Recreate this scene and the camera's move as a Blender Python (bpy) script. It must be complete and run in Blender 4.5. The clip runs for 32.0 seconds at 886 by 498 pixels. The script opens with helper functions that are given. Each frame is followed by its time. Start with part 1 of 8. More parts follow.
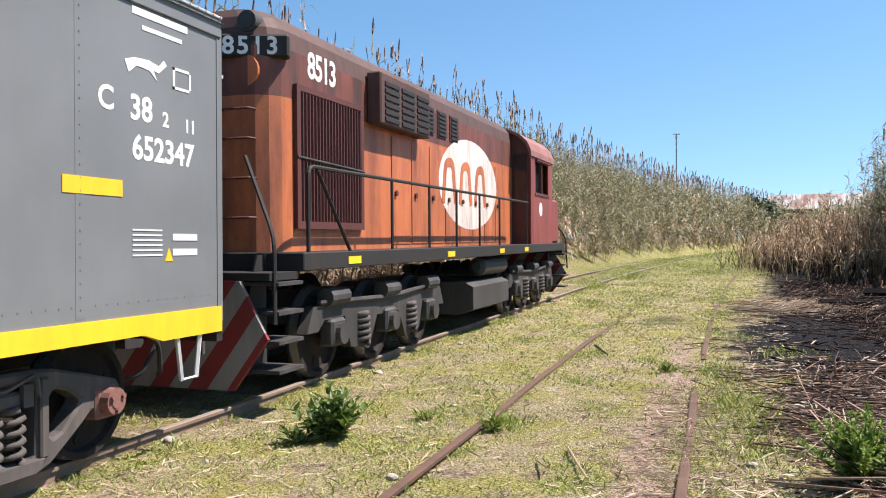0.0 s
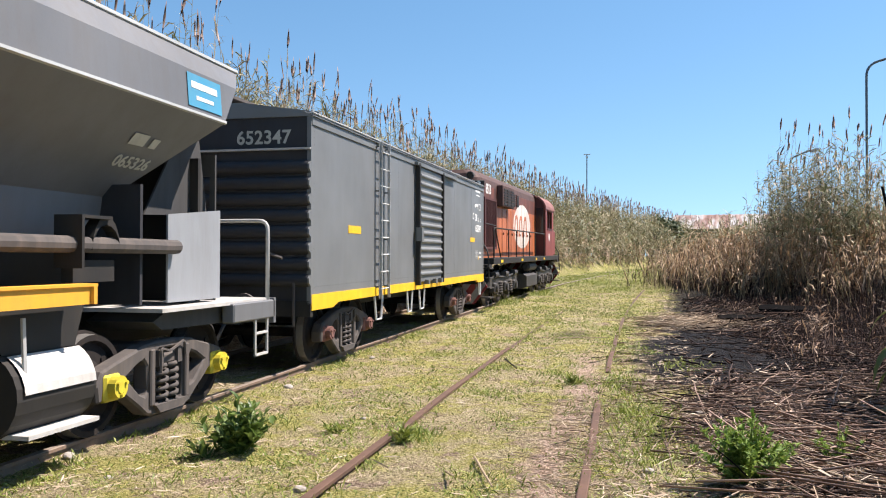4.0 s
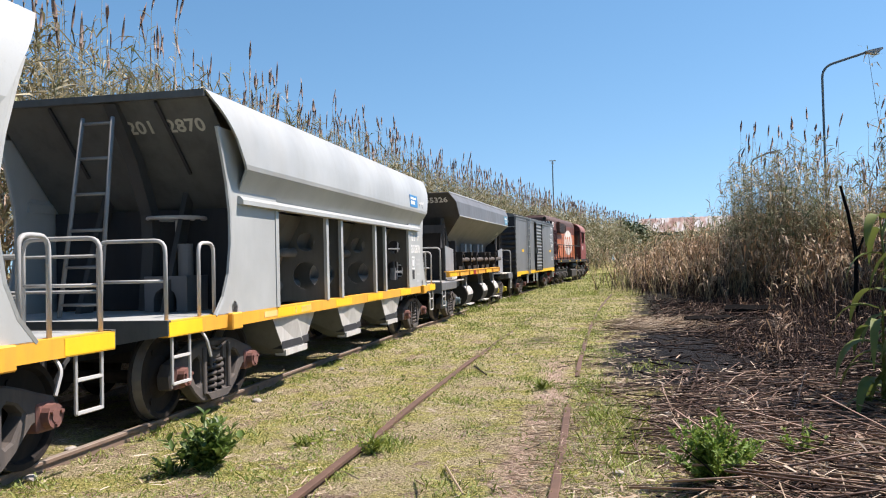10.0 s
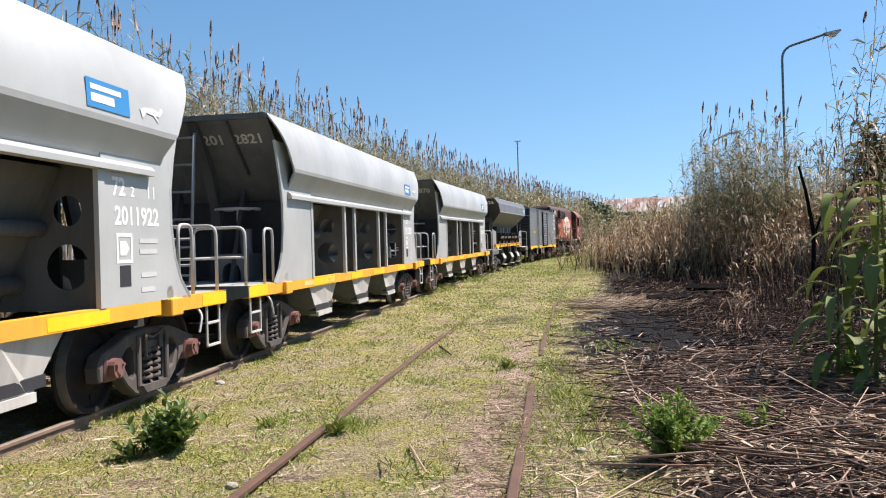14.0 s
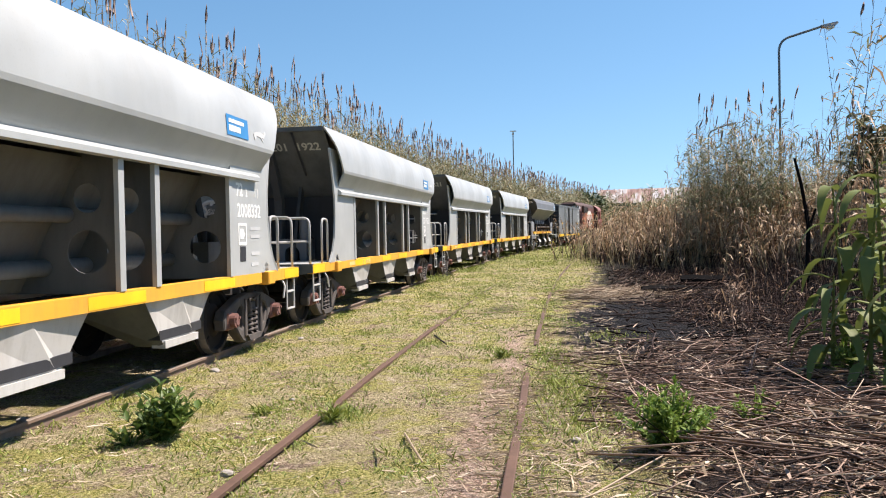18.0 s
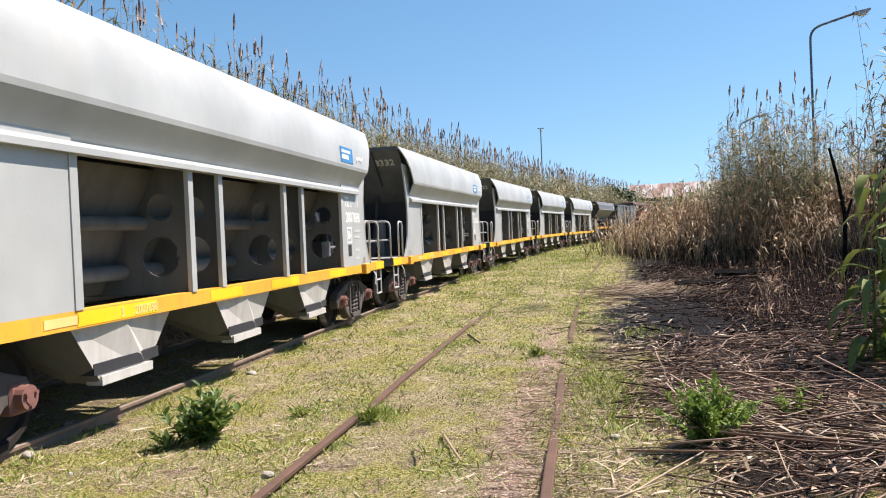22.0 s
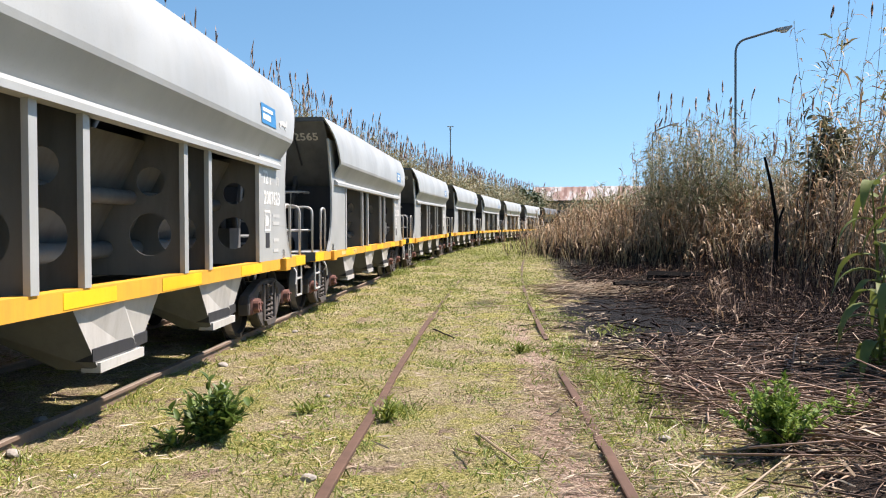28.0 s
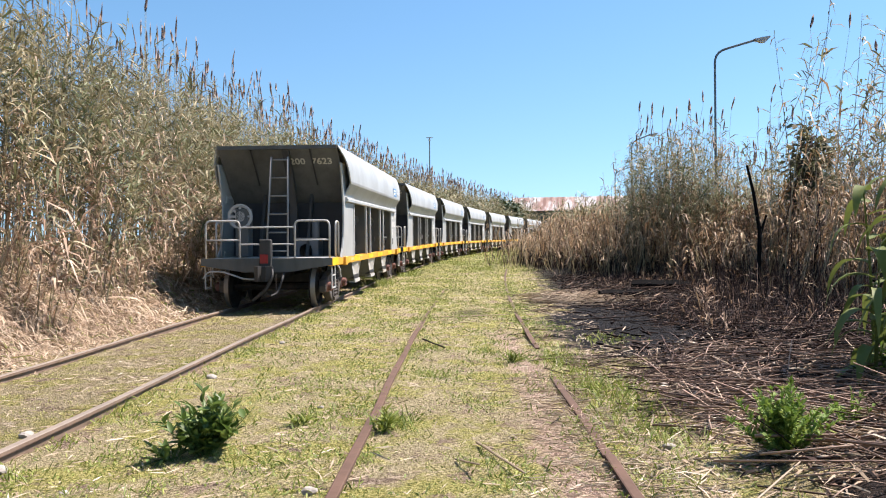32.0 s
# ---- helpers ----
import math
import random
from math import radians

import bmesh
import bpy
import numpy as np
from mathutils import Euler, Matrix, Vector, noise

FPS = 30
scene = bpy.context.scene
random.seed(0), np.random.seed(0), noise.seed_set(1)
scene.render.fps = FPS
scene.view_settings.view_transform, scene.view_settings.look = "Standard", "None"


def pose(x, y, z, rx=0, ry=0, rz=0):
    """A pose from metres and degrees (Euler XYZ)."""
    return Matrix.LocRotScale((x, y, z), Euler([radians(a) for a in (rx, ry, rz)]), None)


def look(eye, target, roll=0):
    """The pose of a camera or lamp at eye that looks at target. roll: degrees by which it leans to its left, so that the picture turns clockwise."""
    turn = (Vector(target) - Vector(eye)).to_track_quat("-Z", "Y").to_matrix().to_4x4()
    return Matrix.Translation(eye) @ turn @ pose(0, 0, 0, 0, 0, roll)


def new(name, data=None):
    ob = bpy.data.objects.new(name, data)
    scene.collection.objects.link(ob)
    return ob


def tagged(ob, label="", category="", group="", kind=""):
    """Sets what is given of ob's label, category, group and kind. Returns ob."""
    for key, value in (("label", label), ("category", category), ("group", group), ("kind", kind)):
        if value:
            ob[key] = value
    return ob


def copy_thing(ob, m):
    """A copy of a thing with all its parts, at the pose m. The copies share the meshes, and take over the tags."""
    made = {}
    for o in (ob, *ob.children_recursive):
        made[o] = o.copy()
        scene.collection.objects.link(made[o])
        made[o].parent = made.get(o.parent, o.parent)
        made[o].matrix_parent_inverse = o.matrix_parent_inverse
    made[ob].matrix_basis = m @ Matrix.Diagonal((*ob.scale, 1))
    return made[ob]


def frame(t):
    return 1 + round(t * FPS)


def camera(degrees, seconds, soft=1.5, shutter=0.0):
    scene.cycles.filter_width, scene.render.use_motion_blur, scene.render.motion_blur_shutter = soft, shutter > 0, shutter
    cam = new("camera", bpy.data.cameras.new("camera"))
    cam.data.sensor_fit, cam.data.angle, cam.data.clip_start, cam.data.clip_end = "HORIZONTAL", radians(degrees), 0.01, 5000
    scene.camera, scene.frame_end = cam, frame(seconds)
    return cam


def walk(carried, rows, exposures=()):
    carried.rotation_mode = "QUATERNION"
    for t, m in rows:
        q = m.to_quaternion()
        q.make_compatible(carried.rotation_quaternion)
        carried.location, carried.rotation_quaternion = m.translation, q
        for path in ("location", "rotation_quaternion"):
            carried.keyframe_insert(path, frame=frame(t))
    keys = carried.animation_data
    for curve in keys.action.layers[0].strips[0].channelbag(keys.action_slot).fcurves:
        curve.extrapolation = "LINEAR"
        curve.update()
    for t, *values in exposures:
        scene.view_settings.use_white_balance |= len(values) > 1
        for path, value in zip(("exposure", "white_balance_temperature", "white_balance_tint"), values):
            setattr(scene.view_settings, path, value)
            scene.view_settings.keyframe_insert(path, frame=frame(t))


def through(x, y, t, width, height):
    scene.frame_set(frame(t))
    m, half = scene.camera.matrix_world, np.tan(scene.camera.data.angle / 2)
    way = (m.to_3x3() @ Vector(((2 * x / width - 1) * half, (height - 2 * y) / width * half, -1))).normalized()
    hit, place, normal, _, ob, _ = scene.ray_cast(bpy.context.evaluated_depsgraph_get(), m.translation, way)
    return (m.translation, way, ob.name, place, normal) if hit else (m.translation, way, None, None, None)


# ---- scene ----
cam = camera(56.1, 32.0, soft=1.1)

PATH = [
    # seconds, eye, yaw to the left, pitch up, roll
    (0.0, (0.123, 1.314, 1.477), 18.17, 0.17, -0.13),
    (0.5, (0.119, 1.324, 1.477), 17.66, 0.12, 0.17),
    (1.0, (0.128, 1.323, 1.478), 16.91, -0.01, 0.10),
    (1.5, (0.153, 1.298, 1.476), 15.14, 1.41, 1.71),
    (2.0, (0.177, 1.257, 1.472), 12.45, 0.92, 1.44),
    (2.5, (0.184, 1.231, 1.468), 12.14, 0.55, 1.13),
    (3.0, (0.182, 1.223, 1.466), 12.05, 1.06, 0.62),
    (3.5, (0.180, 1.218, 1.463), 12.38, 1.21, 0.44),
    (5.5, (0.195, 1.253, 1.441), 11.36, 1.58, -0.62),
    (6.0, (0.194, 1.254, 1.442), 10.53, 1.23, -0.40),
    (6.5, (0.197, 1.254, 1.446), 10.90, 1.52, -0.81),
    (7.0, (0.203, 1.251, 1.449), 10.69, 1.79, -0.76),
    (7.5, (0.205, 1.248, 1.450), 10.33, 1.70, -0.77),
    (8.0, (0.205, 1.245, 1.451), 10.34, 1.54, -0.64),
    (8.5, (0.207, 1.241, 1.451), 9.99, 1.59, -1.08),
    (9.0, (0.208, 1.238, 1.450), 10.14, 1.53, -1.12),
    (9.5, (0.208, 1.237, 1.450), 10.08, 1.32, -1.25),
    (10.0, (0.207, 1.237, 1.450), 10.16, 1.87, -1.16),
    (10.5, (0.203, 1.240, 1.445), 10.43, 1.75, -1.36),
    (11.0, (0.200, 1.244, 1.442), 10.18, 1.38, -1.09),
    (11.5, (0.201, 1.242, 1.444), 9.43, 1.30, -0.73),
    (12.0, (0.207, 1.237, 1.447), 9.52, 0.98, -1.11),
    (12.5, (0.217, 1.234, 1.449), 9.73, 1.50, -2.08),
    (13.0, (0.223, 1.239, 1.449), 9.10, 1.75, -2.13),
    (13.5, (0.224, 1.245, 1.448), 8.29, 0.95, -1.05),
    (14.0, (0.223, 1.251, 1.447), 7.82, 0.48, -1.42),
    (14.5, (0.221, 1.255, 1.447), 8.42, 0.28, -1.15),
    (16.5, (0.203, 1.267, 1.445), 8.23, -0.05, -1.02),
    (17.0, (0.199, 1.268, 1.444), 8.17, -0.18, -1.06),
    (17.5, (0.197, 1.269, 1.442), 7.98, -0.57, -0.71),
    (18.0, (0.201, 1.268, 1.443), 7.45, -0.25, -0.97),
    (18.5, (0.203, 1.265, 1.442), 6.94, -0.04, -0.06),
    (19.0, (0.203, 1.266, 1.438), 7.97, -0.55, -0.52),
    (19.5, (0.199, 1.268, 1.435), 7.98, -0.16, -0.77),
    (20.0, (0.191, 1.269, 1.435), 8.26, -0.22, -0.89),
    (20.5, (0.184, 1.266, 1.436), 8.98, -0.24, -1.17),
    (21.0, (0.183, 1.261, 1.438), 9.26, -0.04, -0.96),
    (21.5, (0.181, 1.263, 1.439), 9.44, -0.02, -1.57),
    (22.0, (0.174, 1.257, 1.441), 9.50, -0.22, -2.24),
    (22.5, (0.146, 1.354, 1.443), 9.73, -0.28, -1.70),
    (23.0, (0.139, 1.422, 1.445), 10.49, -0.98, -2.80),
    (23.5, (0.037, 1.449, 1.436), 6.40, -0.66, -4.73),
    (24.0, (-0.009, 1.500, 1.425), 4.77, -0.78, -3.46),
    (24.5, (-0.081, 1.528, 1.435), 6.16, -0.29, -2.11),
    (25.0, (-0.169, 1.556, 1.441), 5.25, 0.62, -2.46),
    (25.5, (-0.414, 1.575, 1.413), 0.42, -0.59, -5.00),
    (27.5, (-0.835, 1.548, 1.386), -0.21, 0.19, -2.96),
    (28.0, (-0.922, 1.579, 1.388), 2.54, -0.62, -0.13),
    (28.5, (-0.966, 1.603, 1.386), 4.95, -0.92, 0.23),
    (29.0, (-1.023, 1.628, 1.387), 4.09, -0.00, -1.49),
    (29.5, (-1.077, 1.639, 1.378), 4.21, 1.40, -0.69),
    (30.0, (-1.088, 1.641, 1.373), 4.29, 1.49, -0.11),
    (30.5, (-1.084, 1.640, 1.369), 3.46, 1.39, -0.16),
    (31.0, (-1.085, 1.645, 1.368), 2.60, 1.03, 0.26),
    (31.5, (-1.083, 1.656, 1.361), 1.94, 0.39, 0.01),
    (32.0, (-1.070, 1.673, 1.356), 1.08, 0.14, -0.48),
]


def camera_pose(eye, yaw, pitch, roll):
    return pose(*eye) @ pose(0, 0, 0, 0, 0, yaw) @ pose(0, 0, 0, 90 + pitch) @ pose(0, 0, 0, 0, 0, roll)


walk(cam, [(t, camera_pose(e, a, b, c)) for t, e, a, b, c in PATH], [(t, 1.15 + d, k, 18) for t, d, k in ((0.0, 0.0, 6620), (3.0, 0.0, 6740), (6.0, -0.03, 6800), (8.0, -0.17, 6780), (9.0, -0.20, 6720), (10.0, -0.18, 6660), (12.0, -0.25, 6670), (13.0, -0.28, 6680), (14.0, -0.17, 6680), (19.0, -0.10, 6820), (22.0, -0.09, 6820), (25.0, -0.12, 6820), (28.0, -0.08, 6820), (29.0, -0.17, 6800), (30.0, -0.02, 6780), (32.0, 0.08, 6720))])

# ---- light ----
SUN_AZ, SUN_EL = 66.0, 59.0  # degrees from +y towards +x, and above the ground
world = bpy.data.worlds.new("world")
scene.world = world
world.use_nodes = True
wn = world.node_tree
sky = wn.nodes.new("ShaderNodeTexSky")
sky.sky_type = "NISHITA"
sky.sun_disc = False
sky.sun_elevation, sky.sun_rotation = radians(SUN_EL), radians(SUN_AZ)
sky.air_density, sky.dust_density, sky.ozone_density = 1.0, 0.15, 2.4
way = wn.nodes.new("ShaderNodeTexCoord")
raised = wn.nodes.new("ShaderNodeVectorMath")
raised.inputs[1].default_value = (0, 0, 0.10)
unit = wn.nodes.new("ShaderNodeVectorMath")
unit.operation = "NORMALIZE"
wn.links.new(way.outputs["Generated"], raised.inputs[0])
wn.links.new(raised.outputs[0], unit.inputs[0])
wn.links.new(unit.outputs[0], sky.inputs["Vector"])
clear = wn.nodes.new("ShaderNodeHueSaturation")
clear.inputs["Hue"].default_value = 0.487
clear.inputs["Saturation"].default_value = 1.16
wn.links.new(sky.outputs[0], clear.inputs["Color"])
wn.links.new(clear.outputs[0], wn.nodes["Background"].inputs[0])
wn.nodes["Background"].inputs[1].default_value = 0.087
sun = new("sun", bpy.data.lights.new("sun", "SUN"))
sun.data.energy, sun.data.angle, sun.data.color = 4.85, radians(0.55), (1.0, 0.95, 0.86)
_d = Vector((math.sin(radians(SUN_AZ)) * math.cos(radians(SUN_EL)), math.cos(radians(SUN_AZ)) * math.cos(radians(SUN_EL)), math.sin(radians(SUN_EL))))
sun.matrix_world = look(_d * 60, (0, 0, 0))
scene.view_settings.exposure = 1.1

# ---- the lie of the land ----
RAIL_Y = [-120, 0, 6, 14, 22, 30, 43, 54, 95, 200, 400]
RAIL_Z = [-0.1, -0.02, 0.04, 0.15, 0.29, 0.45, 0.74, 0.95, 1.6, 2.9, 4.0]
TRACK_X, BEND_Y, BEND_R, GAUGE = -4.98, 9.74, 374.4, 1.74
SIDING_X = -0.915


def rail_z(y):
    return float(np.interp(y, RAIL_Y, RAIL_Z))


def bend(y):
    """Sideways shift of the tracks, which curve to the right."""
    return max(y - BEND_Y, 0.0) ** 2 / (2 * BEND_R)


def track_point(s):
    return Vector((TRACK_X + bend(s), s, rail_z(s)))


# ---- materials ----
def shader(name):
    m = bpy.data.materials.new(name)
    m.use_nodes = True
    return m, m.node_tree, m.node_tree.nodes["Principled BSDF"]


def node(nt, kind, **inputs):
    n = nt.nodes.new(kind)
    for key, value in inputs.items():
        n.inputs[key.replace("_", " ")].default_value = value
    return n


def noise_node(nt, scale, detail=4.0, rough=0.6, coords="Object"):
    tc = nt.nodes.new("ShaderNodeTexCoord")
    n = node(nt, "ShaderNodeTexNoise", Scale=scale, Detail=detail, Roughness=rough)
    nt.links.new(tc.outputs[coords], n.inputs["Vector"])
    return n


def ramp(nt, source, stops):
    r = nt.nodes.new("ShaderNodeValToRGB")
    el = r.color_ramp.elements
    while len(el) < len(stops):
        el.new(0.5)
    for e, (at, col) in zip(el, stops):
        e.position, e.color = at, (*col, 1.0) if len(col) == 3 else col
    nt.links.new(source, r.inputs[0])
    return r


def mix(nt, factor, a, b):
    m = nt.nodes.new("ShaderNodeMix")
    m.data_type = "RGBA"
    for slot, v in ((0, factor), (6, a), (7, b)):
        if isinstance(v, (int, float)):
            m.inputs[slot].default_value = v
        elif isinstance(v, tuple):
            m.inputs[slot].default_value = (*v, 1.0)
        else:
            nt.links.new(v, m.inputs[slot])
    return m.outputs[2]


def bump(nt, b, height, strength, distance=0.01):
    n = node(nt, "ShaderNodeBump", Strength=strength, Distance=distance)
    nt.links.new(height, n.inputs["Height"])
    nt.links.new(n.outputs[0], b.inputs["Normal"])


def paint(name, col, dirt, amount=0.35, rough=0.5, streak=2.0, metallic=0.0, fine=0.12, reach=0.45, gloss=0.5):
    """Weathered paint or metal: broad stains, streaks that run down, fine specks."""
    m, nt, b = shader(name)
    tc = nt.nodes.new("ShaderNodeTexCoord")
    mp = nt.nodes.new("ShaderNodeMapping")
    mp.inputs["Scale"].default_value = (streak, streak, streak * 0.18)
    nt.links.new(tc.outputs["Object"], mp.inputs[0])
    s = node(nt, "ShaderNodeTexNoise", Scale=2.2, Detail=6.0, Roughness=0.65)
    nt.links.new(mp.outputs[0], s.inputs["Vector"])
    big = noise_node(nt, 0.9, 3.0)
    spots = noise_node(nt, 38.0, 3.0, 0.7)
    r1 = ramp(nt, s.outputs[0], [(reach, (0, 0, 0)), (reach + 0.30, (1, 1, 1))])
    r2 = ramp(nt, spots.outputs[0], [(0.58, (0, 0, 0)), (0.72, (1, 1, 1))])
    r3 = ramp(nt, big.outputs[0], [(0.3, tuple(c * 0.86 for c in col)), (0.7, tuple(min(c * 1.1, 0.95) for c in col))])
    f1 = node(nt, "ShaderNodeMath"); f1.operation = "MULTIPLY"; f1.inputs[1].default_value = amount
    nt.links.new(r1.outputs[0], f1.inputs[0])
    f2 = node(nt, "ShaderNodeMath"); f2.operation = "MULTIPLY"; f2.inputs[1].default_value = fine
    nt.links.new(r2.outputs[0], f2.inputs[0])
    c1 = mix(nt, f1.outputs[0], r3.outputs[0], dirt)
    c2 = mix(nt, f2.outputs[0], c1, tuple(c * 0.5 for c in dirt))
    nt.links.new(c2, b.inputs["Base Color"])
    rr = nt.nodes.new("ShaderNodeMapRange")
    rr.inputs[3].default_value, rr.inputs[4].default_value = max(rough - 0.12, 0.05), min(rough + 0.2, 1.0)
    nt.links.new(s.outputs[0], rr.inputs[0])
    nt.links.new(rr.outputs[0], b.inputs["Roughness"])
    b.inputs["Metallic"].default_value = metallic
    b.inputs["Specular IOR Level"].default_value = gloss
    bump(nt, b, spots.outputs[0], 0.12, 0.004)
    return m


def leafy(name, low, mid, high, rough=0.6, through=0.25, gloss=0.5):
    """Leaves and straw: every blade its own tint, and a tint that drifts over the bed."""
    m, nt, b = shader(name)
    g = nt.nodes.new("ShaderNodeNewGeometry")
    n = noise_node(nt, 0.35, 3.0)
    add = node(nt, "ShaderNodeMath"); add.operation = "ADD"
    sc = node(nt, "ShaderNodeMath"); sc.operation = "MULTIPLY"; sc.inputs[1].default_value = 0.55
    sn = node(nt, "ShaderNodeMath"); sn.operation = "MULTIPLY"; sn.inputs[1].default_value = 0.5
    nt.links.new(g.outputs["Random Per Island"], sc.inputs[0])
    nt.links.new(n.outputs[0], sn.inputs[0])
    nt.links.new(sc.outputs[0], add.inputs[0]); nt.links.new(sn.outputs[0], add.inputs[1])
    r = ramp(nt, add.outputs[0], [(0.12, low), (0.5, mid), (0.85, high)])
    nt.links.new(r.outputs[0], b.inputs["Base Color"])
    b.inputs["Roughness"].default_value = rough
    b.inputs["Specular IOR Level"].default_value = gloss
    if through:
        t = nt.nodes.new("ShaderNodeBsdfTranslucent")
        nt.links.new(r.outputs[0], t.inputs[0])
        ms = nt.nodes.new("ShaderNodeMixShader")
        ms.inputs[0].default_value = through
        nt.links.new(b.outputs[0], ms.inputs[1]); nt.links.new(t.outputs[0], ms.inputs[2])
        nt.links.new(ms.outputs[0], nt.nodes["Material Output"].inputs[0])
    return m


LADDER_GREY = paint("dull_ladder_paint", (0.21, 0.21, 0.205), (0.12, 0.11, 0.10), 0.4, 0.55)
LIGHT_GREY = paint("light_grey_paint", (0.374, 0.390, 0.383), (0.25, 0.23, 0.20), 0.14, 0.42, 1.2)
# Wagon grey with the shade of bays and ends put into it.
SHADE_GREY = paint("shaded_inner_grey_paint", (0.088, 0.094, 0.093), (0.04, 0.037, 0.034), 0.5, 0.65)
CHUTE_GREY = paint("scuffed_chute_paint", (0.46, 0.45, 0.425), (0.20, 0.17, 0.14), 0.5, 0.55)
BOX_GREY = paint("box_grey_paint", (0.147, 0.156, 0.159), (0.10, 0.098, 0.092), 0.2, 0.5, 0.8, 0.0, 0.06)
BOX_TRIM = paint("chipped_grey_paint", (0.36, 0.365, 0.36), (0.60, 0.60, 0.58), 0.6, 0.5, 6.0)
BALLAST_GREY = paint("ballast_grey_paint", (0.128, 0.133, 0.140), (0.11, 0.10, 0.09), 0.35, 0.5)
WEB_GREY = paint("blue_grey_web_paint", (0.25, 0.265, 0.28), (0.15, 0.14, 0.13), 0.35, 0.5)
# Shade on the wagon ends is put into this grey; also plain dark fittings.
SHADE_DARK = paint("shaded_end_and_fitting_paint", (0.056, 0.056, 0.056), (0.033, 0.030, 0.028), 0.45, 0.75, gloss=0.3)
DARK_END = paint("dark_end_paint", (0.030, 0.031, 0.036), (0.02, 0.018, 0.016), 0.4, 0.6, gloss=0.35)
YELLOW = paint("yellow_paint", (0.80, 0.47, 0.015), (0.35, 0.18, 0.03), 0.3, 0.5)
ORANGE_SILL = paint("orange_yellow_paint", (0.75, 0.365, 0.032), (0.32, 0.17, 0.06), 0.35, 0.55)
REFLECT = paint("yellow_reflector", (0.85, 0.55, 0.02), (0.5, 0.25, 0.03), 0.15, 0.35)
LOCO_RED = paint("faded_orange_red_paint", (0.47, 0.135, 0.047), (0.085, 0.028, 0.022), 0.85, 0.5, 1.3, 0.0, 0.5, 0.43)
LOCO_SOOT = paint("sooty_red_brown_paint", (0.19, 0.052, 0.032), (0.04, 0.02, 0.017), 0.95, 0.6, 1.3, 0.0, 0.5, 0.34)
CAB_RED = paint("dull_red_cab_paint", (0.23, 0.048, 0.036), (0.085, 0.026, 0.022), 0.7, 0.55, 1.3, 0.0, 0.4, 0.42)
CAB_PINK = paint("worn_pink_red_paint", (0.25, 0.105, 0.09), (0.11, 0.045, 0.04), 0.6, 0.7)
LOCO_DARK = paint("red_brown_grille_paint", (0.085, 0.022, 0.017), (0.03, 0.013, 0.012), 0.6, 0.65)
LOCO_ROOF = paint("sooty_roof_paint", (0.075, 0.034, 0.027), (0.03, 0.022, 0.02), 0.7, 0.7)
BLACK = paint("black_grimy_paint", (0.022, 0.021, 0.02), (0.045, 0.038, 0.03), 0.5, 0.65, gloss=0.3)
SOOTY_STEEL = paint("sooty_cast_steel", (0.032, 0.030, 0.029), (0.11, 0.10, 0.092), 0.5, 0.6)
GRIME = paint("dusty_cast_steel", (0.066, 0.058, 0.054), (0.16, 0.13, 0.11), 0.55, 0.88, 3.0, 0.0, 0.3)
CAP_RUST = paint("rusty_axle_cap", (0.19, 0.085, 0.07), (0.065, 0.042, 0.034), 0.5, 0.75)
CAP_YELLOW = paint("yellow_axle_cap", (0.55, 0.45, 0.03), (0.12, 0.09, 0.04), 0.4, 0.6)
CAP_BLUE = paint("blue_grey_axle_cap", (0.11, 0.15, 0.17), (0.06, 0.06, 0.06), 0.5, 0.7)
RAIL_GREY = paint("galvanised_handrail", (0.42, 0.42, 0.41), (0.22, 0.19, 0.16), 0.35, 0.45)
WHITE = paint("white_lettering", (0.74, 0.74, 0.72), (0.4, 0.39, 0.37), 0.3, 0.6)
EMBLEM = paint("grimy_white_emblem", (0.66, 0.62, 0.57), (0.30, 0.16, 0.11), 0.75, 0.6, 2.2, 0.0, 0.5, 0.42)
FADED = paint("faded_lettering", (0.46, 0.46, 0.41), (0.24, 0.23, 0.2), 0.45, 0.7)
GHOST = paint("ghost_lettering", (0.47, 0.48, 0.475), (0.41, 0.41, 0.40), 0.5, 0.6)
FAINT = paint("worn_pale_lettering", (0.55, 0.56, 0.55), (0.45, 0.45, 0.43), 0.4, 0.6)
SILL_PRINT = paint("worn_sill_print", (0.82, 0.52, 0.20), (0.70, 0.40, 0.08), 0.5, 0.6)
BLUE = paint("blue_sticker", (0.03, 0.21, 0.46), (0.1, 0.24, 0.38), 0.2, 0.4)
TEAL = paint("pale_blue_sticker", (0.05, 0.27, 0.42), (0.2, 0.3, 0.36), 0.3, 0.4)
STRIPE_RED = paint("red_stripe_paint", (0.21, 0.018, 0.018), (0.08, 0.03, 0.03), 0.5, 0.6)
STRIPE_GREY = paint("pale_stripe_paint", (0.24, 0.225, 0.215), (0.12, 0.1, 0.09), 0.6, 0.6)
RED = paint("red_paint", (0.30, 0.015, 0.015), (0.1, 0.03, 0.03), 0.4, 0.5)
WHEEL = paint("wheel_steel", (0.018, 0.015, 0.014), (0.05, 0.036, 0.03), 0.6, 0.88, gloss=0.25)
TREAD = paint("polished_steel", (0.26, 0.25, 0.24), (0.12, 0.10, 0.09), 0.5, 0.42, 2.0, 0.6)
HOSE = paint("black_rubber", (0.025, 0.025, 0.025), (0.06, 0.05, 0.045), 0.4, 0.7)
RAIL_STEEL = paint("dark_rail_steel", (0.19, 0.13, 0.095), (0.075, 0.05, 0.036), 0.6, 0.7)
RAIL_TOP = paint("worn_rail_head", (0.30, 0.245, 0.20), (0.16, 0.115, 0.085), 0.5, 0.45, 2.0, 0.25)
